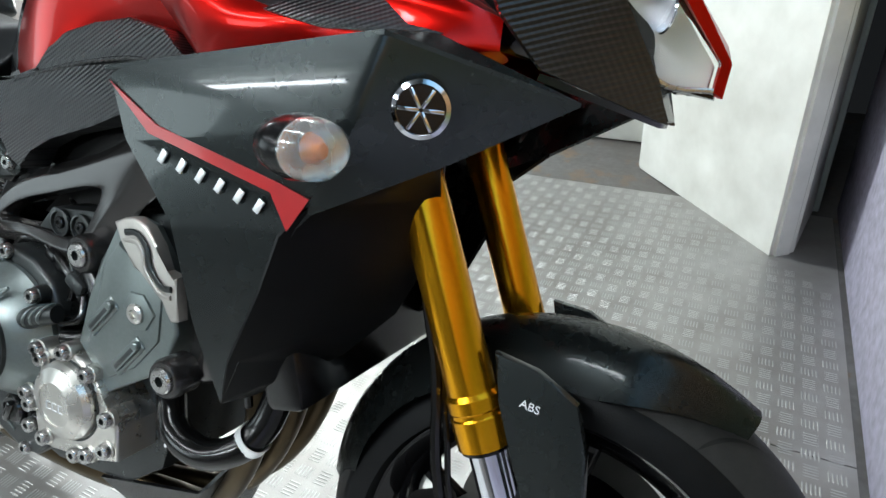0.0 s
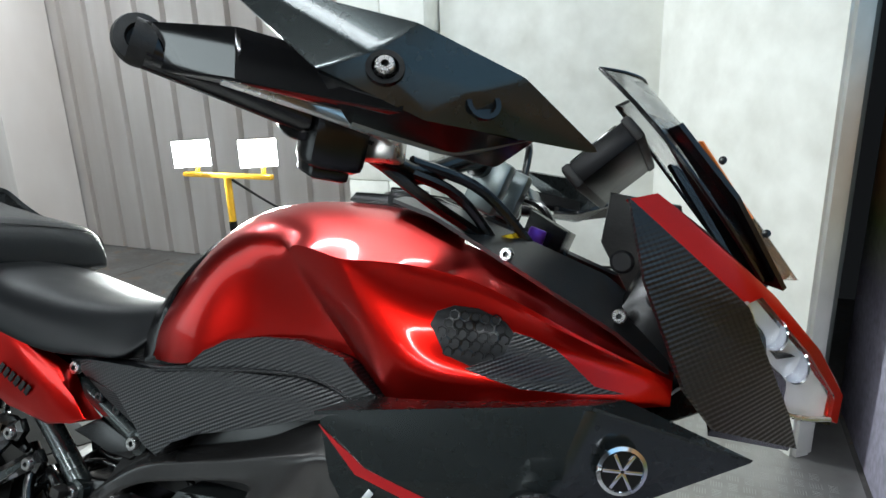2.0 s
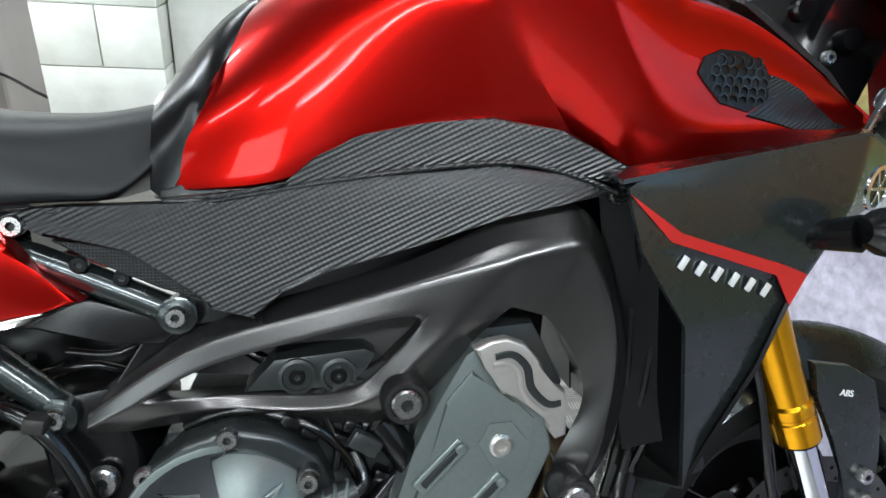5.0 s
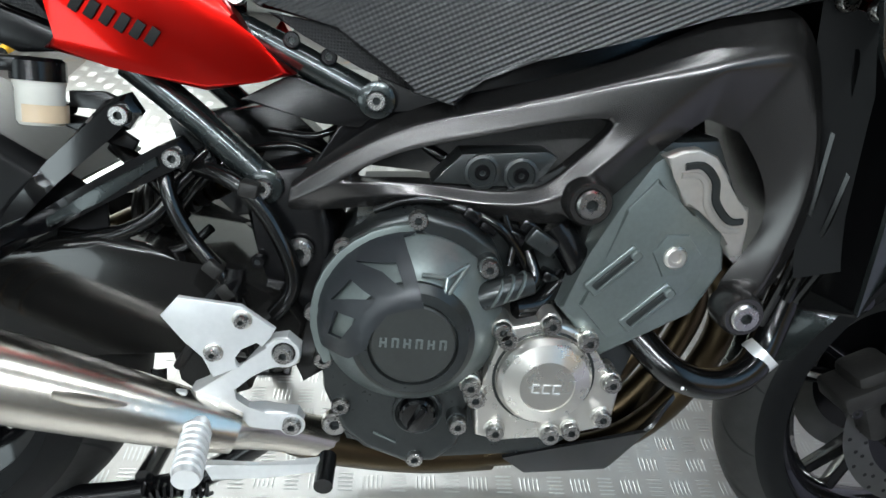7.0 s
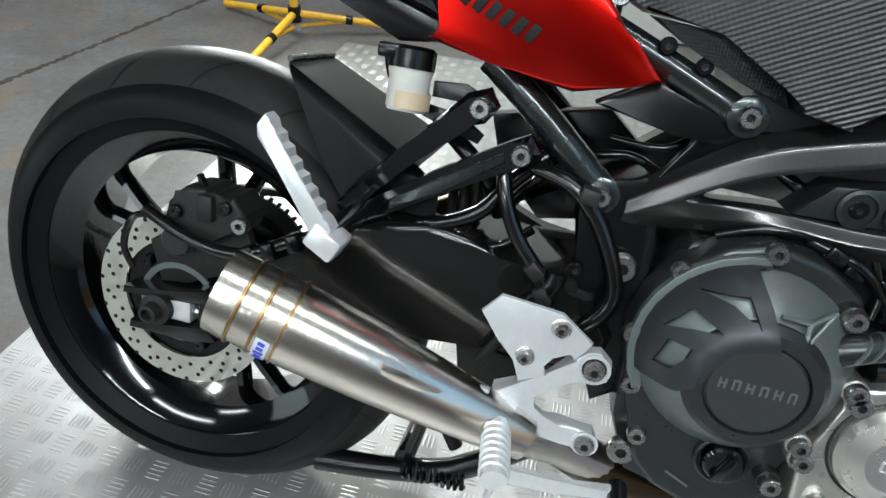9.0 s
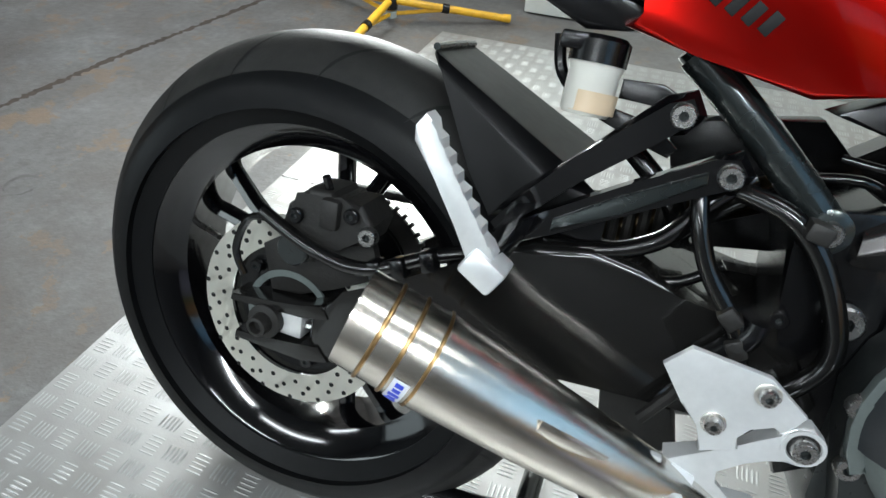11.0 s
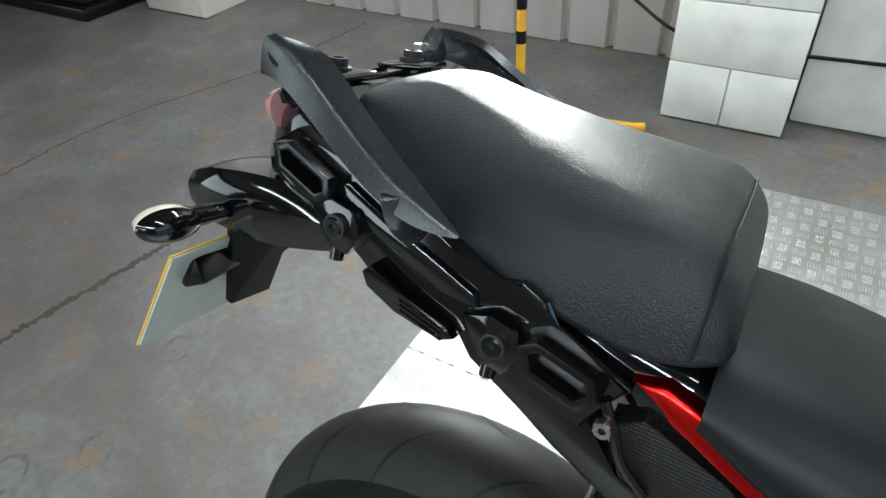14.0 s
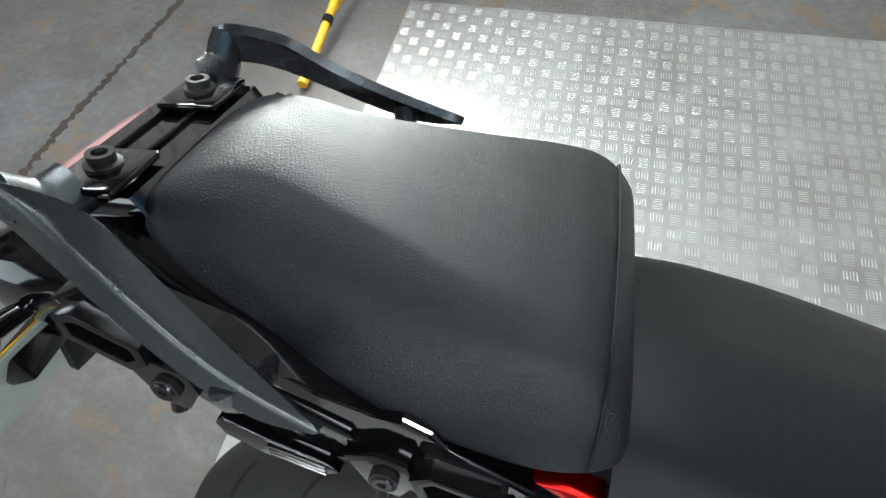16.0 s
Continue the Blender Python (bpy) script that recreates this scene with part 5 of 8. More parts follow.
# ---- side fairings
FA = {"a": (1.005, -0.257, 0.826), "b": (1.278, -0.230, 0.879), "c": (1.417, -0.156, 0.843), "m": (1.311, -0.172, 0.779), "d": (1.219, -0.230, 0.735), "g": (1.064, -0.252, 0.767), "r": (1.258, -0.238, 0.806), "k": (1.02, -0.19, 0.832), "l": (1.304, -0.192, 0.883), "v": (1.203, -0.229, 0.706), "h": (1.084, -0.250, 0.690), "i": (1.100, -0.238, 0.600), "e": (1.120, -0.218, 0.513), "q": (1.183, -0.226, 0.648), "w": (1.142, -0.219, 0.566), "n": (1.262, -0.098, 0.672), "o": (1.235, -0.098, 0.606), "p": (1.180, -0.110, 0.545), "s": (1.272, -0.124, 0.740), "z": (1.105, -0.150, 0.490)}
for mir in (False, True):
    fa = part("side_fairing", shell({k: FA[k] for k in "agrbcmdvhieqw"}, ["gar", "abr", "bcmr", "rmd", "grd", "gdvh", "hvqi", "iqwe"], 0.005, 0.007, mir, 3), GREY, bike, "satin charcoal side fairing", 40)
    part("fairing_inner", shell({k: FA[k] for k in "dmvqwensopz"}, ["dms", "dsv", "vsn", "vnq", "qno", "qow", "wop", "wpe", "epz"], 0.004, 0.003, mir), HUGGER, fa, "black inner panel", 60)
    # added black plate that keeps the gap behind the fairing dark
    gap_plate = {"a": (1.072, -0.243, 0.765), "h": (1.092, -0.243, 0.690), "i": (1.107, -0.232, 0.600), "d": (1.122, -0.212, 0.520), "c": (1.130, -0.090, 0.500), "b": (1.105, -0.090, 0.790)}
    part("fairing_gap_plate", shell(gap_plate, ["ahb", "hcb", "hic", "idc"], 0.003, 0, mir), HUGGER, fa, "added black plate closing the gap behind the fairing")
    for facet in ("akl", "alb", "blc"):
        part("fairing_top", shell({k: FA[k] for k in facet}, [facet], 0.004, 0, mir), GREY, fa)
    if not mir:
        def on(x, z, tri, lift=0.0025):
            """A place on one facet of the fairing's flank."""
            p, q, r = (Vector(FA[k]) for k in tri)
            n = (q - p).cross(r - p)
            return (x, p.y - (n.x * (x - p.x) + n.z * (z - p.z)) / n.y - lift, z)
        st = {"a": on(1.012, 0.818, "gar"), "b": on(1.068, 0.784, "gar"), "c": on(1.058, 0.776, "gar"), "d": on(1.192, 0.752, "grd"), "e": on(1.184, 0.742, "grd"), "f": on(1.222, 0.742, "grd"), "g": on(1.203, 0.711, "gdh", 0.004)}
        part("stripe", shell(st, ["abc", "bdec", "dfge"], 0.0015, 0), STRIPE, fa, "dark red stripe along the fairing edge")
        for k in range(6):
            x, z = 1.073 + 0.0200 * k, 0.757 - 0.0058 * k
            part("fairing_mark", box(*on(x, z, "gdh", 0.0012), 0.0070, 0.0018, 0.0135, 0.0006, pose(0, 0, 0, 0, 32, 3)), BRIGHT, fa)
        em = part("emblem", lathe([(0.0235, 0), (0.0235, -0.003), (0.020, -0.0045), (0.019, -0.003), (0, -0.003)], 40, (0, 0, 0)), CHROME, fa, "round chrome emblem")
        em.matrix_local = pose(1.307, -0.2125, 0.827, 6, 0, 24)
        part("emblem_field", lathe([(0.019, -0.0035), (0, -0.0036)], 32), BLACK, em)
        for a in range(0, 360, 60):
            part("emblem_ray", box(0.010 * math.cos(radians(a)), -0.0042, 0.010 * math.sin(radians(a)), 0.017, 0.0012, 0.0032, 0.0004, pose(0, 0, 0, 0, -a, 0)), CHROME, em)
    s = 1 if mir else -1
    ind = new("turn_signal")
    ind.parent = bike
    ind.matrix_local = pose(1.222, s * 0.222, 0.780)
    ind["label"] = "black front turn signal with clear lens"
    part("stalk", tube([(0, 0, 0), (0.008, s * 0.028, 0.004), (0.016, s * 0.05, 0.008)], 0.013, 14, 4, 0.017, 1.2), BLACK, ind)
    body = lathe([(0.0, -0.030), (0.012, -0.028), (0.021, -0.014), (0.0245, 0.004), (0.023, 0.016)], 28, (0, 0, 0), pose(0.030, s * 0.070, 0.012, 0, 0, -104 if s < 0 else -76) @ Matrix.Diagonal((1.3, 1.0, 1.0, 1)))
    part("housing", body, BLACK, ind)
    part("lens", lathe([(0.0232, 0.016), (0.0215, 0.026), (0.014, 0.036), (0.006, 0.040), (0, 0.0405)], 28, (0, 0, 0), pose(0.030, s * 0.070, 0.012, 0, 0, -104 if s < 0 else -76) @ Matrix.Diagonal((1.3, 1.0, 1.0, 1))), MILKY, ind, "clear glossy lens")
    part("reflector", lathe([(0.0215, 0.0155), (0.012, 0.010), (0, 0.008)], 24, (0, 0, 0), pose(0.030, s * 0.070, 0.012, 0, 0, -104 if s < 0 else -76) @ Matrix.Diagonal((1.3, 1.0, 1.0, 1))), SILV, ind)
    part("bulb", lathe([(0.006, 0.012), (0.006, 0.018), (0.004, 0.024), (0, 0.026)], 16, (0, 0, 0), pose(0.030, s * 0.070, 0.012, 0, 0, -104 if s < 0 else -76)), ORANGE, ind)

# ---- fuel tank
TX = [0.600, 0.660, 0.730, 0.800, 0.880, 0.995, 1.060, 1.150, 1.250, 1.342]


def tank_mesh():
    """The tank as a coarse cage with creased edges, smoothed: top, shoulder line, rear flank, folded front facet, scooped bowl with a lip."""
    top = [0.905, 0.978, 1.036, 1.060, 1.070, 1.069, 1.058, 1.022, 0.975, 0.905]
    edge = [(0.045, 0.903), (0.050, 0.972), (0.070, 1.028), (0.085, 1.054), (0.100, 1.062), (0.112, 1.057), (0.114, 1.047), (0.110, 1.026), (0.100, 0.987), (0.100, 0.917)]
    shoulder = [(0.075, 0.875), (0.095, 0.930), (0.130, 0.980), (0.164, 1.007), (0.200, 1.009), (0.226, 0.987), (0.224, 0.992), (0.209, 0.985), (0.191, 0.938), (0.152, 0.906)]
    flank = [(0.090, 0.845), (0.122, 0.880), (0.150, 0.905), (0.156, 0.935), (0.166, 0.942)]
    foot = [(0.090, 0.798), (0.118, 0.804), (0.141, 0.812), (0.146, 0.862), (0.148, 0.878), (0.160, 0.871), (0.190, 0.830), (0.200, 0.845), (0.196, 0.866), (0.152, 0.880)]
    bowl = {6: (1.080, 0.196, 0.938), 7: (1.150, 0.184, 0.930), 8: (1.250, 0.174, 0.914)}
    lip = {6: (1.075, 0.221, 0.882), 7: (1.150, 0.224, 0.886), 8: (1.250, 0.205, 0.889)}
    bm = bmesh.new()
    crease = bm.edges.layers.float.new("crease_edge")
    tops = [bm.verts.new((x, 0, z)) for x, z in zip(TX, top)]
    for s in (-1, 1):
        e = [bm.verts.new((x, s * y, z)) for x, (y, z) in zip(TX, edge)]
        h = [bm.verts.new((x, s * y, z)) for x, (y, z) in zip(TX, shoulder)]
        f = [bm.verts.new((x, s * y, z)) for x, (y, z) in zip(TX, flank)]
        b = [bm.verts.new((x, s * y, z)) for x, (y, z) in zip(TX, foot)]
        u = [bm.verts.new((x, s * y * 0.6, z - 0.006)) for x, (y, z) in zip(TX, foot)]
        w = {k: bm.verts.new((p[0], s * p[1], p[2])) for k, p in bowl.items()}
        q = {k: bm.verts.new((p[0], s * p[1], p[2])) for k, p in lip.items()}
        faces = []
        for i in range(9):
            faces += [(tops[i], tops[i + 1], e[i + 1], e[i]), (e[i], e[i + 1], h[i + 1], h[i]), (b[i], b[i + 1], u[i + 1], u[i])]
        for i in range(4):
            faces += [(h[i], h[i + 1], f[i + 1], f[i]), (f[i], f[i + 1], b[i + 1], b[i])]
        faces += [(f[4], h[4], b[5], b[4]), (h[4], h[5], b[6], b[5]), (h[5], h[6], w[6]), (h[5], w[6], q[6]), (h[5], q[6], b[6])]
        for i in (6, 7):
            faces += [(h[i], h[i + 1], w[i + 1], w[i]), (w[i], w[i + 1], q[i + 1], q[i]), (q[i], q[i + 1], b[i + 1], b[i])]
        faces += [(h[8], h[9], w[8]), (w[8], h[9], b[9], q[8]), (q[8], b[9], b[8])]
        for c in faces:
            bm.faces.new(c if s < 0 else c[::-1])
        sharp = [(h[i], h[i + 1], 1.0 if i < 6 else 0.85) for i in range(4, 9)] + [(h[4], b[5], 1.0), (h[5], b[6], 0.45), (q[6], q[7], 0.3), (q[7], q[8], 0.4)] + [(b[i], b[i + 1], 0.9) for i in range(9)] + [(h[3], h[4], 0.2)]
        for p, r, k in sharp:
            edge_ = bm.edges.get((p, r))
            if edge_:
                edge_[crease] = k
    bmesh.ops.recalc_face_normals(bm, faces=bm.faces)
    me = bpy.data.meshes.new("fuel_tank")
    bm.to_mesh(me)
    bm.free()
    ob = new("fuel_tank", me)
    mod = ob.modifiers.new("smooth", "SUBSURF")
    mod.levels = mod.render_levels = 3
    fine = bpy.data.meshes.new_from_object(ob.evaluated_get(bpy.context.evaluated_depsgraph_get()))
    ob.modifiers.clear()
    ob.data = fine
    fine.polygons.foreach_set("use_smooth", [True] * len(fine.polygons))
    fine.set_sharp_from_angle(angle=radians(26))
    fine.materials.append(RED)
    ob.parent = bike
    ob["label"] = "candy red fuel tank with folded flanks and air scoops"
    return ob


tank = tank_mesh()
scoop = [(1.100, 0.930), (1.106, 0.945), (1.124, 0.953), (1.150, 0.953), (1.178, 0.943), (1.190, 0.930), (1.184, 0.911), (1.152, 0.896), (1.122, 0.903)]
part("scoop_mesh", patch(scoop, tank, 0.0016, 0.006, 0.003), MESH_P, tank, "black honeycomb scoop insert")


def honeycomb(pitch):
    """Hexagonal cell walls standing on the insert."""
    out = bmesh.new()
    src = tank.data
    from mathutils.bvhtree import BVHTree
    tree = BVHTree.FromPolygons([v.co for v in src.vertices], [p.vertices for p in src.polygons])
    for row in range(-4, 5):
        for col in range(-6, 7):
            cx = 1.147 + (col + 0.5 * (row % 2)) * pitch
            cz = 0.925 + row * pitch * 0.866
            if ((cx - 1.146) / 0.039) ** 2 + ((cz - 0.925) / 0.0245) ** 2 > 1:
                continue
            hit = tree.ray_cast(Vector((cx, -0.8, cz)), Vector((0, 1, 0)))
            y = hit[0].y - 0.0028
            ring = []
            for k in range(6):
                a = radians(60 * k + 30)
                for r, dy in ((pitch * 0.5774, 0), (pitch * 0.42, 0), (pitch * 0.39, 0.0034)):
                    ring.append(out.verts.new((cx + r * math.cos(a), y + dy, cz + r * math.sin(a))))
            for k in range(6):
                j = (k + 1) % 6
                for q in (0, 1):
                    out.faces.new((ring[3 * k + q], ring[3 * j + q], ring[3 * j + q + 1], ring[3 * k + q + 1]))
    bmesh.ops.remove_doubles(out, verts=out.verts, dist=0.0016)
    return out


part("honeycomb", honeycomb(0.0108), BLACK, tank, "black honeycomb cell walls in the scoop")
wedge = [(1.148, 0.893), (1.182, 0.911), (1.188, 0.934), (1.205, 0.931), (1.232, 0.922), (1.272, 0.893), (1.300, 0.889), (1.255, 0.884), (1.205, 0.882)]
part("scoop_wedge", patch(wedge, tank, 0.0028, 0.006, 0.004), CARBON_S, tank, "ribbed black scoop trim")


def tank_cover():
    """Black cover strips either side of the filler, falling to the nose."""
    for s in (-1, 1):
        v = {"a": (0.99, s * 0.105, 1.068), "b": (1.06, s * 0.135, 1.050), "c": (1.165, s * 0.176, 1.006), "d": (1.285, s * 0.160, 0.946), "e": (1.338, s * 0.146, 0.908), "f": (1.330, s * 0.09, 0.955), "g": (1.262, s * 0.105, 1.002), "h": (1.150, s * 0.10, 1.040), "i": (1.05, s * 0.06, 1.070), "j": (0.985, s * 0.05, 1.078)}
        c = part("tank_cover", shell(v, ["abij", "bchi", "cdgh", "defg"] if s < 0 else ["jiba", "ihcb", "hgdc", "gfed"], 0.005, 0.003), COVER, bike, "grained black tank cover strip")
        if s < 0:
            bolts(c, BOLT_S, (1.165, -0.168, 1.012), (1.285, -0.150, 0.962))


tank_cover()
cap = part("filler_cap", lathe([(0.062, -0.012), (0.062, 0), (0.056, 0.006), (0.030, 0.008), (0, 0.008)], 40, (0.985, 0, 1.076), pose(0, 0, 0, 90)), BLACK, bike, "black fuel filler cap")
part("cap_flap", box(0.962, 0, 1.088, 0.05, 0.03, 0.010, 0.003), GLOSS, cap)
part("cap_ring", prism([(0.895, 1.066), (0.905, 1.078), (1.03, 1.079), (1.065, 1.066), (1.05, 1.058), (0.91, 1.060)], -0.055, 0.055, 0.004), BLACK, bike)
part("tank_pad", loft([(0.590, [(0, 0.895), (0.045, 0.893), (0.078, 0.865), (0.092, 0.80), (0.05, 0.79)]), (0.612, [(0, 0.925), (0.05, 0.92), (0.088, 0.88), (0.098, 0.80), (0.05, 0.79)]), (0.655, [(0, 0.978), (0.052, 0.972), (0.097, 0.928), (0.100, 0.90), (0.05, 0.89)]), (0.690, [(0, 1.008), (0.04, 1.003), (0.06, 0.985), (0.06, 0.97), (0.03, 0.96)])], 4, 2), BLACK, bike, "matt black tank tail trim")

# ---- moulded side panels under the tank
def panel_y(x, z):
    pts = [(0.45, -0.104), (0.60, -0.112), (0.72, -0.138), (0.85, -0.150), (0.98, -0.170), (1.06, -0.200), (1.2, -0.21)]
    for (a, ya), (b, yb) in zip(pts, pts[1:]):
        if x <= b:
            return ya + (yb - ya) * (x - a) / (b - a)
    return -0.21


up = [(0.595, 0.793), (0.66, 0.800), (0.722, 0.811), (0.766, 0.856), (0.85, 0.874), (0.915, 0.882), (0.985, 0.872), (1.055, 0.832), (1.075, 0.826), (1.04, 0.818), (0.985, 0.836), (0.920, 0.842), (0.785, 0.822), (0.66, 0.794)]
part("side_panel_upper", prism(up, -0.15, -0.12, 0.003, slope=lambda x, z: panel_y(x, z) - 0.002), CARBON, bike, "black moulded twill panel under the tank")
low = [(0.455, 0.776), (0.50, 0.782), (0.60, 0.788), (0.66, 0.792), (0.785, 0.819), (0.920, 0.838), (0.985, 0.831), (1.035, 0.815), (0.985, 0.800), (0.93, 0.786), (0.85, 0.757), (0.765, 0.735), (0.715, 0.712), (0.692, 0.682), (0.650, 0.690), (0.640, 0.708), (0.575, 0.748), (0.50, 0.755)]
part("side_panel", prism(low, -0.15, -0.11, 0.004, slope=lambda x, z: panel_y(x, z) - 0.004 - 0.10 * max(0, 0.79 - z)), CARBON, bike, "black moulded twill side panel")
mesh_o = [(0.505, 0.752), (0.572, 0.746), (0.636, 0.709), (0.648, 0.690), (0.60, 0.706), (0.54, 0.733)]
part("side_mesh", prism(mesh_o, -0.112, -0.10, 0.002), MESH_S, bike, "fine black mesh insert")
part("panel_crease", tube([(x, panel_y(x, z) - 0.003, z) for x, z in ((0.50, 0.778), (0.62, 0.787), (0.785, 0.820), (0.92, 0.839), (0.985, 0.832), (1.035, 0.815))], 0.0028, 8, 4), CARBON_S, bike)
bolts(bike, BOLT_M, (0.475, -0.106, 0.765))
bolts(bike, BOLT_K, (0.528, -0.104, 0.728), (0.565, -0.102, 0.715))
part("filler_panel", prism([(0.60, 0.80), (0.80, 0.87), (1.05, 0.84), (1.12, 0.82), (1.05, 0.70), (0.90, 0.70), (0.62, 0.66)], -0.10, 0.10, 0.004), BLACK, bike)

# ---- seats
SEAT_R = [
    (0.190, [(0, 0.906), (0.082, 0.898), (0.122, 0.880), (0.136, 0.862), (0.120, 0.845), (0.05, 0.84)]),
    (0.250, [(0, 0.902), (0.092, 0.892), (0.136, 0.868), (0.146, 0.840), (0.130, 0.822), (0.05, 0.82)]),
    (0.330, [(0, 0.888), (0.097, 0.878), (0.140, 0.852), (0.146, 0.815), (0.130, 0.800), (0.05, 0.80)]),
    (0.430, [(0, 0.874), (0.087, 0.864), (0.126, 0.838), (0.138, 0.795), (0.122, 0.784), (0.05, 0.784)]),
    (0.510, [(0, 0.874), (0.070, 0.863), (0.102, 0.838), (0.122, 0.800), (0.112, 0.788), (0.05, 0.786)]),
    (0.565, [(0, 0.884), (0.052, 0.872), (0.079, 0.846), (0.104, 0.805), (0.098, 0.795), (0.05, 0.792)]),
    (0.610, [(0, 0.899), (0.040, 0.888), (0.060, 0.870), (0.080, 0.850), (0.075, 0.840), (0.04, 0.84)]),
]
seat = part("rider_seat", loft(SEAT_R, 5, 4), SEAT2, bike, "smooth black vinyl rider seat", 60)
SEAT_P = [
    (-0.164, [(0, 0.985), (0.062, 0.983), (0.078, 0.972), (0.080, 0.955), (0.06, 0.945), (0.02, 0.945)]),
    (-0.152, [(0, 1.008), (0.068, 1.005), (0.088, 0.990), (0.094, 0.956), (0.075, 0.938), (0.03, 0.936)]),
    (-0.105, [(0, 1.024), (0.068, 1.016), (0.102, 0.985), (0.114, 0.945), (0.102, 0.926), (0.05, 0.926)]),
    (-0.040, [(0, 1.012), (0.072, 1.005), (0.112, 0.970), (0.128, 0.928), (0.116, 0.910), (0.05, 0.906)]),
    (0.050, [(0, 0.996), (0.095, 0.989), (0.132, 0.956), (0.146, 0.912), (0.134, 0.895), (0.05, 0.89)]),
    (0.120, [(0, 0.988), (0.112, 0.980), (0.142, 0.948), (0.150, 0.900), (0.138, 0.884), (0.05, 0.88)]),
    (0.160, [(0, 0.980), (0.112, 0.972), (0.142, 0.943), (0.150, 0.902), (0.138, 0.886), (0.05, 0.88)]),
    (0.188, [(0, 0.953), (0.105, 0.946), (0.134, 0.928), (0.142, 0.908), (0.134, 0.894), (0.05, 0.888)]),
    (0.196, [(0, 0.913), (0.095, 0.910), (0.120, 0.908), (0.126, 0.908), (0.120, 0.900), (0.05, 0.895)]),
]
pil = part("pillion_seat", loft(SEAT_P, 5, 4), SEAT, bike, "grained black vinyl pillion seat", 60)
pil.location.y = 0.020
part("seat_piping", tube([(0.172, -0.151, 0.900), (0.173, -0.143, 0.937), (0.173, -0.112, 0.966), (0.174, 0, 0.972), (0.173, 0.112, 0.966), (0.173, 0.143, 0.937), (0.172, 0.151, 0.900)], 0.0011, 6, 5), SEAT2, pil)

# ---- tail, a little to the left of the frame's middle
TAIL_Y = 0.014
TAIL = [
    (-0.290, [(0, 0.935), (0.030, 0.933), (0.045, 0.920), (0.045, 0.890), (0.03, 0.875), (0, 0.875)]),
    (-0.245, [(0, 0.978), (0.062, 0.975), (0.080, 0.955), (0.076, 0.900), (0.050, 0.870), (0, 0.865)]),
    (-0.190, [(0, 0.990), (0.078, 0.987), (0.100, 0.966), (0.104, 0.905), (0.070, 0.872), (0, 0.862)]),
    (-0.100, [(0, 0.960), (0.090, 0.958), (0.122, 0.942), (0.124, 0.885), (0.090, 0.855), (0, 0.845)]),
    (0.030, [(0, 0.915), (0.10, 0.913), (0.130, 0.900), (0.130, 0.850), (0.100, 0.815), (0, 0.800)]),
    (0.150, [(0, 0.890), (0.10, 0.888), (0.128, 0.872), (0.124, 0.820), (0.09, 0.770), (0, 0.760)]),
    (0.320, [(0, 0.84), (0.09, 0.838), (0.112, 0.815), (0.108, 0.740), (0.07, 0.700), (0, 0.695)]),
    (0.480, [(0, 0.80), (0.09, 0.795), (0.100, 0.780), (0.095, 0.730), (0.06, 0.705), (0, 0.70)]),
]
tail = part("tail_unit", loft(TAIL, 4, 3), GLOSS, bike, "gloss black tail unit under the seats", 45)
tail.location.y = TAIL_Y
part("tail_deck", prism([(-0.246, 0.986), (-0.236, 0.998), (-0.160, 1.006), (-0.150, 0.992), (-0.20, 0.982), (-0.24, 0.974)], -0.086, 0.100, 0.004), GLOSS, tail)
for k in range(2):
    part("deck_groove", box(-0.215 + 0.03 * k, 0, 1.0025 + 0.003 * k, 0.004, 0.10, 0.004, 0.001, pose(0, 0, 0, 0, -10, 0)), BLACK, tail)
part("tail_light", loft([(-0.282, [(0, 0.966), (0.05, 0.965), (0.060, 0.958), (0.05, 0.948), (0, 0.948)]), (-0.268, [(0, 0.982), (0.066, 0.980), (0.080, 0.966), (0.062, 0.946), (0, 0.945)]), (-0.246, [(0, 0.990), (0.080, 0.988), (0.094, 0.968), (0.072, 0.945), (0, 0.942)])], 3, 3), RTAIL, bike, "pale red tail light lens").location.y = TAIL_Y


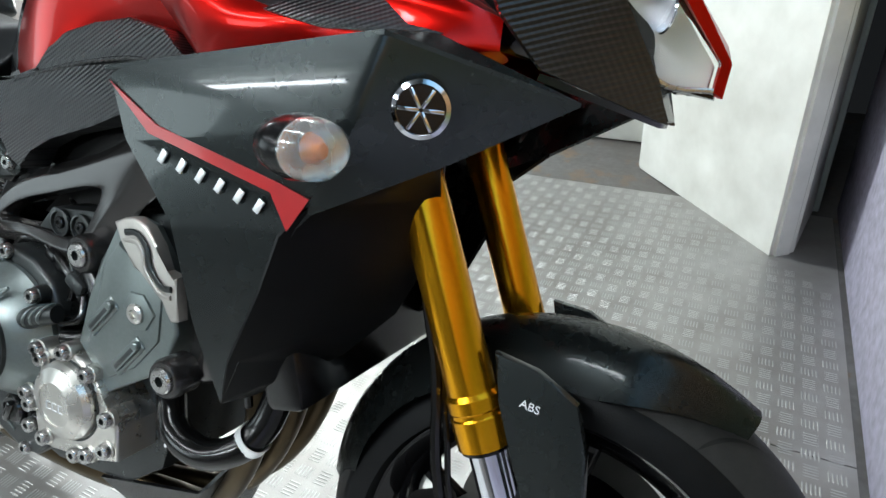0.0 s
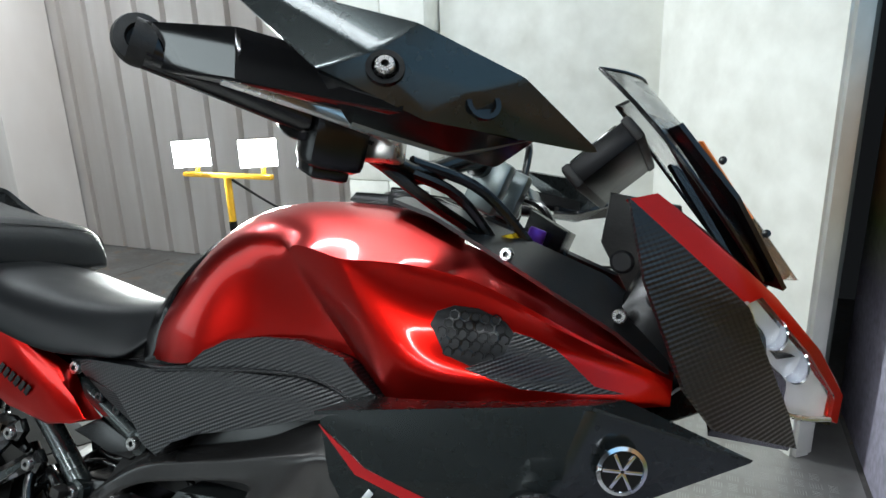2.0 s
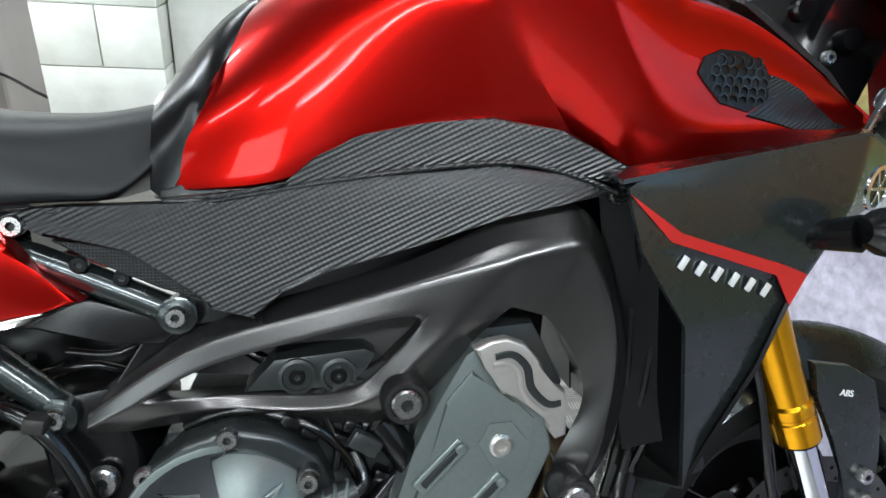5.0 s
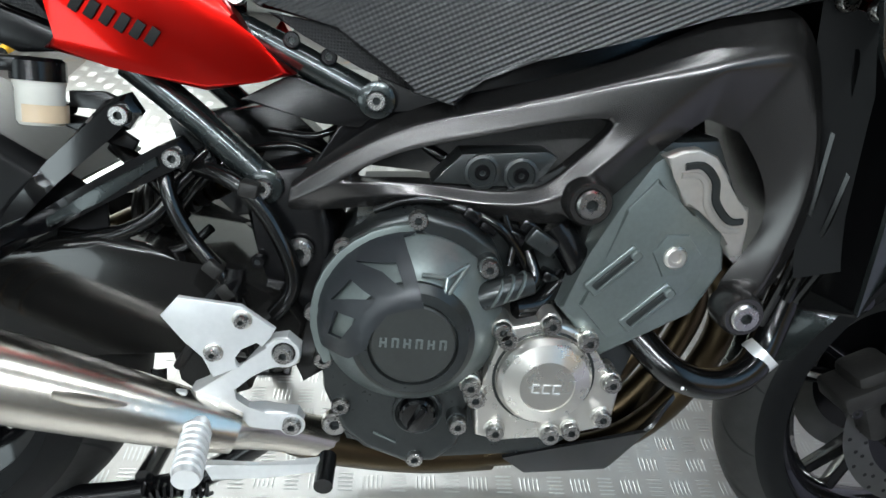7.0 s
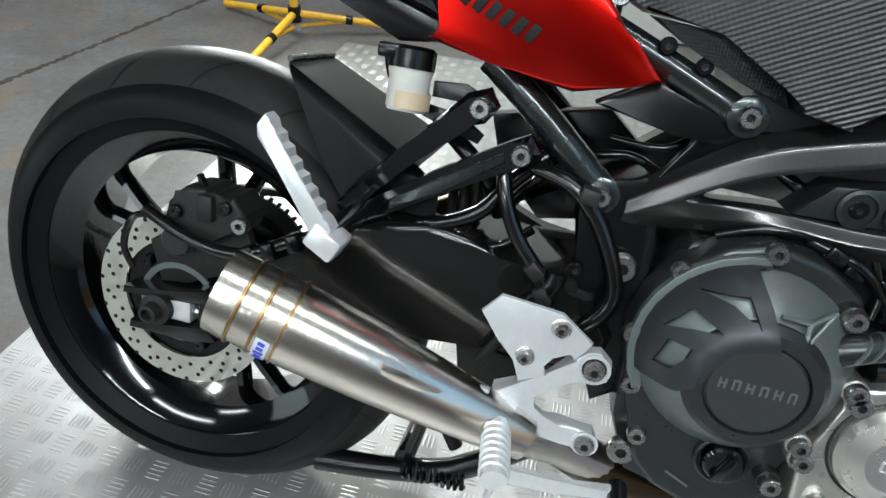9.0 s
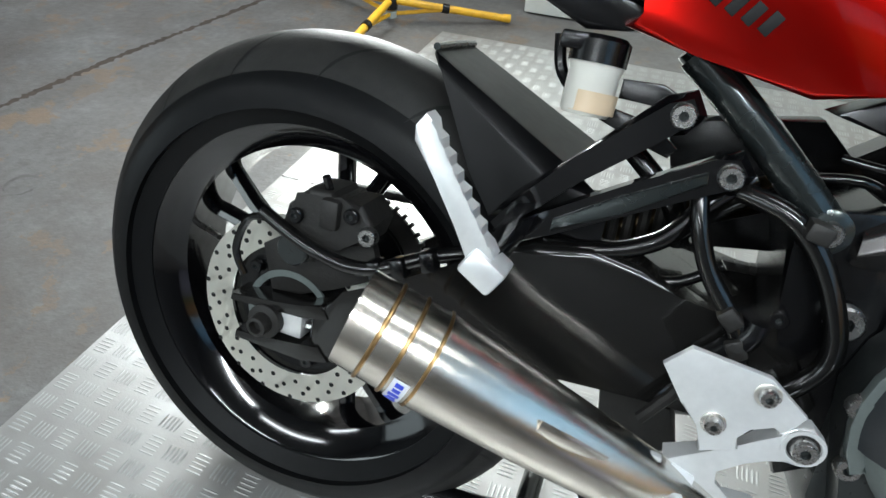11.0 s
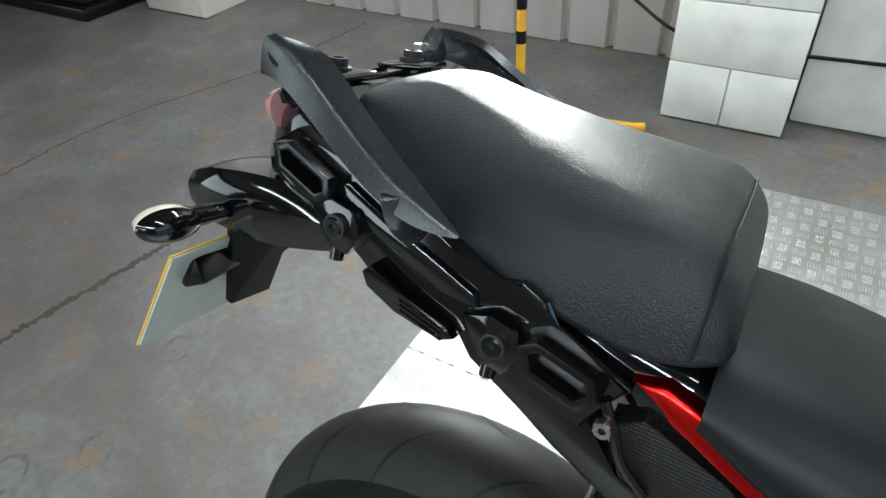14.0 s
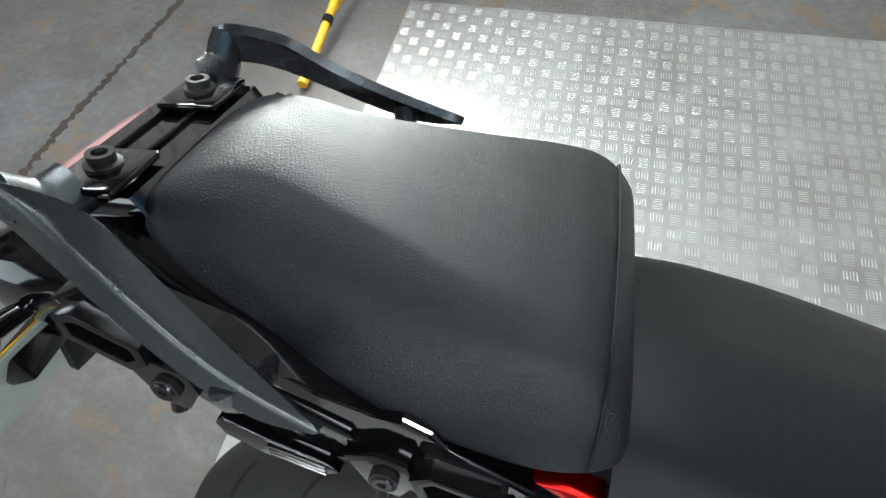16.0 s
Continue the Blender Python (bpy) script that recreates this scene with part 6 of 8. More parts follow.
def pannier_rail(s):
    """The gloss black luggage mount along the tail: stepped rail with sockets, bolt eyes and a ribbed lower strip."""
    def slab(outline, depth, out, bevel=0.003):
        y = TAIL_Y + s * out
        return prism(outline, y, y + depth, bevel) if s < 0 else prism(outline, y - depth, y, bevel)
    r = part("luggage_rail", slab([(-0.190, 0.962), (-0.150, 0.926), (-0.105, 0.893), (-0.079, 0.872), (-0.050, 0.860), (-0.005, 0.851), (0.012, 0.855), (0.042, 0.838), (0.063, 0.830), (0.088, 0.821), (0.116, 0.814), (0.122, 0.838), (0.143, 0.861), (0.080, 0.889), (0.071, 0.904), (0.051, 0.913), (0.032, 0.907), (-0.007, 0.920), (-0.060, 0.944), (-0.120, 0.964), (-0.165, 0.978)], 0.028, 0.148), GLOSS, bike, "gloss black luggage mounting rail")
    part("step", slab([(-0.118, 0.940), (-0.090, 0.918), (-0.010, 0.884), (0.020, 0.882), (0.016, 0.893), (-0.060, 0.925), (-0.105, 0.948)], 0.006, 0.153, 0.002), GLOSS, r)
    strip = part("rib_strip", slab([(-0.082, 0.880), (-0.076, 0.868), (-0.048, 0.855), (-0.004, 0.846), (0.008, 0.852), (-0.002, 0.860), (-0.044, 0.873), (-0.074, 0.888)], 0.010, 0.160, 0.002), GLOSS, r)
    for k in range(3):
        part("rib", tube([(-0.044 + 0.001 * k, TAIL_Y + s * 0.1605, 0.868 - 0.0045 * k), (-0.002, TAIL_Y + s * 0.1605, 0.857 - 0.0045 * k)], 0.0013, 6, 1), GLOSS, strip)
    for x, z in ((-0.109, 0.912), (0.042, 0.863)):
        eye = part("bolt_eye", slab([(x - 0.030, z + 0.014), (x - 0.006, z + 0.022), (x + 0.016, z + 0.016), (x + 0.022, z - 0.004), (x + 0.010, z - 0.024), (x - 0.010, z - 0.020)], 0.012, 0.160), GLOSS, r)
        part("eye_ring", lathe([(0.0105, 0), (0.0105, -0.005), (0.0075, -0.0055), (0.0060, -0.001), (0, -0.001)], 24, (x, TAIL_Y + s * 0.160, z), None if s < 0 else pose(0, 0, 0, 0, 0, 180)), CAST, eye)
        shared("bolt", BOLT_K, eye, pose(x, TAIL_Y + s * 0.160, z))
        part("peg", tube([(x - 0.004, TAIL_Y + s * 0.150, z - 0.018), (x - 0.004, TAIL_Y + s * 0.153, z - 0.034)], 0.0065, 12, 1), GLOSS, r)
    for ring, inner in (([(0.060, 0.872), (0.074, 0.880), (0.120, 0.868), (0.126, 0.852), (0.112, 0.838), (0.068, 0.850)], [(0.070, 0.868), (0.077, 0.873), (0.114, 0.863), (0.117, 0.854), (0.109, 0.846), (0.074, 0.856)]), ([(-0.176, 0.966), (-0.160, 0.970), (-0.118, 0.950), (-0.116, 0.934), (-0.130, 0.926), (-0.172, 0.946)], [(-0.168, 0.961), (-0.159, 0.963), (-0.125, 0.947), (-0.123, 0.938), (-0.131, 0.934), (-0.166, 0.950)])):
        y = TAIL_Y + s * 0.164
        part("socket", prism(ring, y, y + 0.020, 0.0008, inner) if s < 0 else prism(ring, y - 0.020, y, 0.0008, inner), BLACK, r)
    for a, b in (((-0.052, 0.936), (-0.010, 0.921)), ((-0.007, 0.920), (0.032, 0.9075)), ((0.051, 0.9135), (0.071, 0.9045)), ((0.071, 0.9045), (0.081, 0.889)), ((0.081, 0.889), (0.143, 0.8615))):
        part("ledge", tube([(a[0], TAIL_Y + s * 0.1455, a[1]), (b[0], TAIL_Y + s * 0.1455, b[1])], 0.0022, 6, 1), GLOSS, r)
    shared("bolt", BOLT_S, r, pose(0.133, TAIL_Y + s * 0.152, 0.829))
    part("strap_hook", tube([(0.128, TAIL_Y + s * 0.150, 0.848), (0.140, TAIL_Y + s * 0.150, 0.826), (0.150, TAIL_Y + s * 0.146, 0.800), (0.172, TAIL_Y + s * 0.140, 0.775)], 0.0042, 8, 4), BLACK, r)


pannier_rail(-1)
pannier_rail(1)


def grab_rail(s):
    """A bent blade: an upright fin at the back, a ridged face falling forward to a cut tip."""
    def at(x, h, z):
        return (x, TAIL_Y + s * h, z)
    v = {"a": at(-0.213, 0.138, 1.047), "e": at(-0.222, 0.131, 1.010), "b": at(-0.150, 0.139, 1.044), "g": at(-0.178, 0.152, 1.014), "r0": at(-0.163, 0.153, 1.037), "m1": at(-0.098, 0.152, 1.011), "m2": at(-0.045, 0.171, 0.983), "r1": at(-0.100, 0.170, 1.002), "r2": at(-0.046, 0.186, 0.972), "o1": at(-0.106, 0.176, 0.978), "d": at(-0.030, 0.193, 0.944), "t": at(0.022, 0.195, 0.953), "h": at(-0.130, 0.143, 1.033)}
    g = smooth_cage("grab_rail", v, ["a b r0", "a r0 g e", "b h r0", "h m1 r1 r0", "m1 m2 r2 r1", "m2 t r2", "r0 r1 o1 g", "r1 r2 d o1", "r2 t d"], [("e a b", 1.0), ("b h m1 m2 t", 0.9), ("e g o1 d t", 0.9), ("r0 r1 r2 t", 0.45), ("a r0", 0.3)], BLADE, bike, "satin black pillion grab rail", 0.009, 3)
    part("rail_arm", tube([at(-0.196, 0.088, 1.012), at(-0.198, 0.112, 1.013), at(-0.200, 0.126, 1.024), at(-0.200, 0.137, 1.034)], 0.020, 14, 4, 0.018, 0.35), BLADE, g)
    foot = part("rail_foot", box(-0.192, TAIL_Y + s * 0.066, 1.010, 0.056, 0.058, 0.007, 0.003, pose(0, 0, 0, 0, -6, 0)), GLOSS, g)
    part("rail_bolt", lathe([(0.0135, 0), (0.0135, -0.004), (0.010, -0.005), (0.010, -0.012), (0.006, -0.012), (0.005, -0.006), (0, -0.006)], 18, (-0.192, TAIL_Y + s * 0.064, 1.013), pose(0, 0, 0, -90)), CAST, foot)
    part("rail_stay", tube([at(-0.042, 0.181, 0.966), at(-0.040, 0.172, 0.945), at(-0.044, 0.140, 0.922)], 0.009, 12, 4, flat=1.7), BLADE, g)


grab_rail(-1)
grab_rail(1)

# ---- red tail panels
red_o = [(0.140, 0.866), (0.165, 0.871), (0.241, 0.842), (0.320, 0.815), (0.416, 0.780), (0.462, 0.765), (0.478, 0.748), (0.495, 0.722), (0.534, 0.696), (0.50, 0.686), (0.450, 0.674), (0.36, 0.689), (0.303, 0.701), (0.320, 0.716), (0.312, 0.755), (0.280, 0.785), (0.237, 0.821), (0.174, 0.846)]
for s in (-1, 1):
    rp = part("tail_panel", prism(red_o, -0.136, -0.112, 0.006, segs=3, slope=lambda x, z: -0.134 + 0.02 * max(0, 0.30 - x) / 0.15 * 0.3 + 0.05 * max(0, x - 0.42)) if s < 0 else prism(red_o, 0.112, 0.136, 0.0), RED, bike, "candy red tail side panel")
    if s < 0:
        for k in range(6):
            u = k / 5
            part("panel_mark", box(0.338 + 0.066 * u, -0.1352, 0.744 - 0.024 * u, 0.0088, 0.0016, 0.017, 0.0004, pose(0, 0, 0, 0, 33, 0)), BLACK_L, rp)
    vent = [(0.133, 0.820), (0.157, 0.836), (0.221, 0.812), (0.272, 0.774), (0.311, 0.724), (0.260, 0.740), (0.191, 0.762), (0.150, 0.780)]
    part("tail_vent", prism(vent, -0.124, -0.110, 0.002) if s < 0 else prism(vent, 0.110, 0.124, 0), MESH_S, bike, "fine black mesh tail vent")
    und = [(-0.010, 0.850), (0.03, 0.845), (0.12, 0.815), (0.145, 0.772), (0.19, 0.755), (0.26, 0.732), (0.318, 0.715), (0.318, 0.698), (0.272, 0.693), (0.187, 0.730), (0.096, 0.775), (0.012, 0.822)]
    part("undertail", prism(und, -0.118, -0.10, 0.004) if s < 0 else prism(und, 0.10, 0.118, 0), BLACK, bike, "matt black undertail panel")
part("under_cover", prism([(0.475, 0.665), (0.527, 0.695), (0.616, 0.665), (0.60, 0.645), (0.555, 0.648)], -0.104, -0.06, 0.003), BLACK, bike)

# ---- rear number plate hanger
hang = part("plate_hanger", loft([(-0.445, [(0, 0.842), (0.020, 0.840), (0.030, 0.825), (0.025, 0.800), (0, 0.795)]), (-0.38, [(0, 0.868), (0.040, 0.864), (0.052, 0.840), (0.045, 0.795), (0, 0.775)]), (-0.28, [(0, 0.885), (0.05, 0.88), (0.065, 0.85), (0.05, 0.80), (0, 0.79)]), (-0.18, [(0, 0.88), (0.05, 0.875), (0.07, 0.86), (0.05, 0.825), (0, 0.82)])], 4, 3, tight=0.5), GLOSS, bike, "gloss black number plate hanger", 30)
hang.location.y = TAIL_Y
part("plate_arm", shell({"a": (-0.388, -0.020, 0.785), "b": (-0.374, 0.085, 0.785), "c": (-0.408, 0.064, 0.655), "d": (-0.412, -0.004, 0.658)}, ["abcd"], 0.012, 0), HUGGER, hang)
part("plate_wing", shell({"a": (-0.372, 0.055, 0.785), "b": (-0.362, 0.130, 0.768), "c": (-0.368, 0.126, 0.740), "d": (-0.400, 0.055, 0.690)}, ["abcd"], 0.012, 0), HUGGER, hang)
part("plate_lamp", box(-0.405, -0.036, 0.728, 0.040, 0.075, 0.036, 0.006, pose(0, 0, 0, 0, -25, 8)), BLACK, hang)
pl = part("number_plate", shell({"a": (-0.386, -0.104, 0.764), "b": (-0.386, 0.115, 0.764), "c": (-0.462, 0.115, 0.611), "d": (-0.462, -0.104, 0.611)}, ["abcd"], 0.003, 0), NPLATE_B, bike, "yellow number plate seen from its grey back")
pl.location.y = TAIL_Y
part("plate_face", shell({"a": (-0.3885, -0.1055, 0.7665), "b": (-0.3885, 0.1165, 0.7665), "c": (-0.4665, 0.1165, 0.6095), "d": (-0.4665, -0.1055, 0.6095)}, ["abcd"], 0.002, 0), NPLATE, pl)
for k in range(5):
    part("plate_bar", box(-0.445, -0.07 + 0.035 * k, 0.66, 0.002, 0.024, 0.05, 0, pose(0, 0, 0, 0, 26, 0)), BLACK_L, pl)
for s in (-1, 1):
    sg = new("rear_turn_signal")
    sg.parent = bike
    sg.matrix_local = pose(-0.352, TAIL_Y + s * 0.055, 0.822)
    sg["label"] = "gloss black rear turn signal with clear lens"
    part("stalk", tube([(0, 0, 0), (-0.006, s * 0.02, 0.0), (-0.012, s * 0.045, 0)], 0.010, 12, 3, 0.013), GLOSS, sg)
    mm = pose(-0.016, s * 0.068, 0.0, 0, 0, 72 if s < 0 else 108) @ Matrix.Diagonal((1.75, 1.0, 1.0, 1))
    part("housing", lathe([(0, -0.026), (0.010, -0.024), (0.018, -0.015), (0.0203, -0.008)], 28, (0, 0, 0), mm), GLOSS, sg)
    part("lens", lathe([(0.0203, -0.008), (0.0200, 0.004), (0.0165, 0.014), (0.009, 0.020), (0, 0.022)], 28, (0, 0, 0), mm), PALE, sg, "clear glossy lens")

# ---- rear mudguard over the tyre
def hugger():
    """Faceted guard: a flat top falling forward, a creased flank and a blunt rear edge."""
    v = {"a": (0.124, -0.050, 0.648), "b": (0.124, 0.085, 0.648), "c": (0.300, 0.090, 0.565), "d": (0.300, -0.080, 0.562), "k": (0.140, -0.076, 0.634), "m": (0.275, -0.092, 0.552), "e": (0.190, -0.088, 0.545), "f": (0.225, -0.092, 0.500), "g": (0.330, -0.095, 0.470), "h": (0.330, -0.090, 0.545)}
    h = part("rear_mudguard", shell(v, ["abcd", "adhmk", "kmfe", "mhgf"], 0.004, 0.004), HUGGER, bike, "matt black rear hugger over the tyre", 25)
    part("hugger_lip", tube([(0.124, -0.048, 0.650), (0.124, 0.02, 0.651), (0.124, 0.084, 0.650)], 0.004, 8, 3), GREY, h)


hugger()

# ---- swingarm
SW = [(0.045, 0.352), (0.09, 0.375), (0.139, 0.415), (0.195, 0.452), (0.235, 0.481), (0.274, 0.500), (0.326, 0.509), (0.373, 0.502), (0.408, 0.487), (0.449, 0.470), (0.52, 0.460), (0.55, 0.42), (0.54, 0.375), (0.48, 0.365), (0.40, 0.385), (0.32, 0.365), (0.24, 0.345), (0.16, 0.325), (0.09, 0.295), (0.045, 0.284)]
swing = part("swingarm", prism(SW, -0.112, -0.070, 0.012, segs=4), SWING, bike, "gloss dark cast aluminium swingarm")
part("axle_plate", prism([(-0.058, 0.330), (-0.056, 0.340), (0.030, 0.349), (0.060, 0.362), (0.070, 0.345), (0.040, 0.337)], -0.114, -0.080, 0.002), SWING, swing)
part("axle_plate", prism([(-0.050, 0.282), (-0.048, 0.293), (0.030, 0.299), (0.060, 0.308), (0.075, 0.290), (0.040, 0.281)], -0.114, -0.080, 0.002), SWING, swing)
part("swingarm_left", prism([(-0.05, 0.335)] + SW + [(-0.05, 0.290)], 0.092, 0.12, 0.0), FRAME_M, bike)
part("swingarm_bridge", prism([(0.36, 0.49), (0.44, 0.47), (0.52, 0.44), (0.52, 0.38), (0.42, 0.385), (0.37, 0.42)], -0.08, 0.095, 0.01), SWING, bike)
ax = part("axle_block", box(0.004, -0.094, 0.319, 0.060, 0.024, 0.033, 0.003), BRIGHT, bike)
part("axle_nut", lathe([(0.021, 0), (0.021, -0.010), (0.013, -0.012), (0.012, -0.026), (0.008, -0.027), (0.007, -0.018), (0, -0.018)], 6 * 3, (-0.010, -0.106, 0.317)), CAST, ax)
part("adjuster", tube([(0.02, -0.094, 0.316), (0.05, -0.094, 0.320)], 0.006, 8, 1), BOLT, ax)
part("caliper_plate", prism([(-0.02, 0.345), (-0.035, 0.40), (0.0, 0.425), (0.10, 0.44), (0.115, 0.40), (0.06, 0.37), (0.02, 0.35)], -0.088, -0.076, 0.003), CAST, bike)
part("abs_ring", lathe([(0.0565, -0.086), (0.0565, -0.089), (0.0485, -0.089), (0.0485, -0.086)], 48, (0.007, 0, 0.320), closed=True), ENG, bike)
part("rear_brake_hose", tube([(-0.01, -0.112, 0.445), (-0.035, -0.118, 0.44), (-0.05, -0.118, 0.40), (-0.04, -0.115, 0.37)], 0.0045, 8, 5), HOSE, bike)
part("rear_brake_hose", tube([(-0.02, -0.115, 0.452), (0.05, -0.125, 0.43), (0.11, -0.120, 0.424), (0.18, -0.105, 0.455), (0.26, -0.10, 0.485), (0.34, -0.10, 0.51)], 0.008, 10, 6), HOSE, bike)
for x, z in ((0.12, 0.425), (0.145, 0.435), (0.175, 0.452)):
    part("hose_clip", box(x, -0.115, z, 0.016, 0.020, 0.022, 0.003, pose(0, 0, 0, 0, -20, 0)), BLACK, bike)
# suspension unit behind the pivot
spring = [(0.33 + 0.10 * k / 60 + 0.0, 0.0 + 0.032 * math.cos(k * 0.75), 0.50 + 0.07 * k / 60 + 0.032 * math.sin(k * 0.75)) for k in range(61)]
part("shock_spring", tube(spring, 0.006, 8, 2), CAST, bike, "rusty dark shock absorber spring")
part("shock_body", tube([(0.30, 0, 0.48), (0.48, 0, 0.58)], 0.018, 14, 1), BRASSY, bike)

# ---- exhaust silencer
def silencer():
    p0, p1 = Vector((0.462, -0.165, 0.313)), Vector((0.150, -0.222, 0.429))
    d = (p1 - p0)
    length = d.length
    q = d.to_track_quat("Y", "Z").to_matrix().to_4x4()
    m = Matrix.Translation(p0) @ q
    prof = [(0.026, -0.02), (0.029, 0.0), (0.037, 0.09), (0.0425, 0.17), (0.0460, length - 0.075)]
    body = lathe(prof, 48)
    bmesh.ops.transform(body, matrix=m, verts=body.verts)
    s = part("silencer", body, STEEL, bike, "brushed stainless cone silencer with straw-tinted welds")
    L = length
    end = lathe([(0.0460, L - 0.075), (0.0450, L - 0.02), (0.0445, L + 0.004), (0.0430, L + 0.004), (0.040, L - 0.03), (0.030, L - 0.06), (0.028, L - 0.2), (0.0, L - 0.2)], 48)
    # the outlet is cut at a slant
    for v in end.verts:
        if v.co.y > L - 0.03:
            v.co.y += 0.05 * v.co.z
    bmesh.ops.transform(end, matrix=m, verts=end.verts)
    part("end_cap", end, STEEL, s)
    for y in (L - 0.072, L - 0.047, L - 0.023):
        r = lathe([(0.0452, y - 0.0022), (0.0472, y - 0.0010), (0.0472, y + 0.0010), (0.0452, y + 0.0022)], 48)
        bmesh.ops.transform(r, matrix=m, verts=r.verts)
        part("weld_band", r, WELD, s)
    tag = bmesh.new()
    grid = [[tag.verts.new(m @ Vector((0.0466 * math.cos(radians(a)), L - y, 0.0466 * math.sin(radians(a))))) for y in (0.067, 0.052)] for a in range(184, 234, 6)]
    for p, q in zip(grid, grid[1:]):
        tag.faces.new((p[0], p[1], q[1], q[0]))
    part("maker_tag", tag, TAG, s, "pale sticker")
    for k in range(5):
        a = radians(191 + k * 9)
        b = box(0, 0, 0, 0.0048, 0.0075 if k not in (2, 4) else 0.0105, 0.0008, 0.0003)
        turn = Matrix.Rotation(-a - radians(90), 4, "Y")
        bmesh.ops.transform(b, matrix=m @ pose(0.0470 * math.cos(a), L - 0.0595, 0.0470 * math.sin(a)) @ turn, verts=b.verts)
        part("silencer_mark", b, BLUE_L, s)
    part("silencer_strap", tube([(0.325, -0.226, 0.385), (0.352, -0.222, 0.377), (0.392, -0.200, 0.352)], 0.011, 8, 3, flat=0.35), STEEL, s)
    part("link_pipe", tube([(0.458, -0.165, 0.314), (0.515, -0.12, 0.280), (0.58, -0.085, 0.24)], 0.026, 18, 4), STEEL, s)


silencer()

# ---- foot controls
heel = part("heel_guard", prism([(0.408, 0.448), (0.426, 0.470), (0.490, 0.464), (0.525, 0.439), (0.520, 0.429), (0.510, 0.416), (0.506, 0.425), (0.488, 0.415), (0.480, 0.402), (0.487, 0.391), (0.458, 0.377), (0.451, 0.403), (0.432, 0.417)], -0.170, -0.164, 0.002), BRIGHT, bike, "bead-blasted alloy heel guard")
for x, z in ((0.491, 0.449), (0.461, 0.409)):
    part("screw_dish", lathe([(0.0105, 0), (0.0105, -0.0015), (0.009, -0.0022), (0, -0.0022)], 24, (x, -0.170, z)), SILV, heel)
    bolts(heel, BOLT_S, (x, -0.1715, z))
hanger = part("foot_hanger", prism([(0.434, 0.358), (0.488, 0.386), (0.512, 0.417), (0.521, 0.424), (0.536, 0.427), (0.550, 0.415), (0.549, 0.396), (0.532, 0.389), (0.512, 0.391), (0.495, 0.380), (0.475, 0.361), (0.478, 0.345), (0.493, 0.334), (0.513, 0.336), (0.531, 0.333), (0.548, 0.332), (0.555, 0.320), (0.548, 0.306), (0.534, 0.306), (0.518, 0.315), (0.495, 0.313), (0.469, 0.310), (0.460, 0.329), (0.454, 0.341), (0.438, 0.343)], -0.164, -0.146, 0.0045, segs=3), BRIGHT, bike, "bead-blasted alloy footrest hanger")
for x, z, r in ((0.533, 0.409, 0.0135), (0.543, 0.319, 0.011)):
    part("bolt_eye", lathe([(r + 0.0035, 0), (r + 0.0035, -0.002), (r, -0.002), (r - 0.001, 0.0015), (0, 0.0015)], 28, (x, -0.164, z)), BRIGHT, hanger)
    # dark ring painting the shade inside each bolt eye
    part("eye_shadow_ring", lathe([(r - 0.001, -0.0002), (r * 0.6, -0.0004)], 28, (x, -0.1645, z)), CAST, hanger)
bolts(hanger, BOLT_M, (0.533, -0.164, 0.409), (0.543, -0.163, 0.319))
arm = part("silencer_bracket", prism([(0.374, 0.363), (0.382, 0.368), (0.432, 0.363), (0.438, 0.338), (0.430, 0.317), (0.384, 0.339)], -0.178, -0.172, 0.002), BRIGHT, bike, "bare alloy silencer bracket")
bolts(arm, BOLT_M, (0.425, -0.179, 0.346))
footp = part("rider_footrest", tube([(0.447, -0.172, 0.330), (0.449, -0.195, 0.329), (0.457, -0.262, 0.320)], 0.0135, 12, 3), BRIGHT, bike, "ribbed alloy rider footrest")
for k in range(7):
    part("footrest_rib", lathe([(0.0135, -0.002), (0.0158, -0.001), (0.0158, 0.001), (0.0135, 0.002)], 16, (0.4495 + 0.0011 * k, -0.20 - 0.009 * k, 0.3285 - 0.0012 * k), closed=True), BRIGHT, footp)
part("feeler", tube([(0.457, -0.250, 0.310), (0.450, -0.250, 0.268)], 0.0035, 8, 1), BRIGHT, footp)
part("footrest_pivot", tube([(0.440, -0.165, 0.345), (0.462, -0.165, 0.338)], 0.010, 10, 1), BRIGHT, footp)
ped = part("brake_pedal", prism([(0.452, 0.283), (0.468, 0.284), (0.520, 0.283), (0.575, 0.293), (0.590, 0.292), (0.588, 0.281), (0.570, 0.279), (0.520, 0.269), (0.462, 0.262)], -0.195, -0.186, 0.003), BRIGHT, bike, "flat alloy rear brake pedal")
part("pedal_pad", tube([(0.585, -0.178, 0.287), (0.585, -0.222, 0.283)], 0.0105, 12, 1), BLACK, ped)
part("master_cylinder", tube([(0.44, -0.12, 0.43), (0.47, -0.125, 0.47), (0.475, -0.125, 0.49)], 0.012, 10, 3), BLACK, bike)
part("brake_push_rod", tube([(0.41, -0.13, 0.365), (0.43, -0.13, 0.40), (0.445, -0.125, 0.44)], 0.006, 8, 1), CAST, bike)
bolts(bike, BOLT_L, (0.540, -0.104, 0.505), (0.588, -0.125, 0.30))
bolts(bike, BOLT_K, (0.494, -0.104, 0.490))

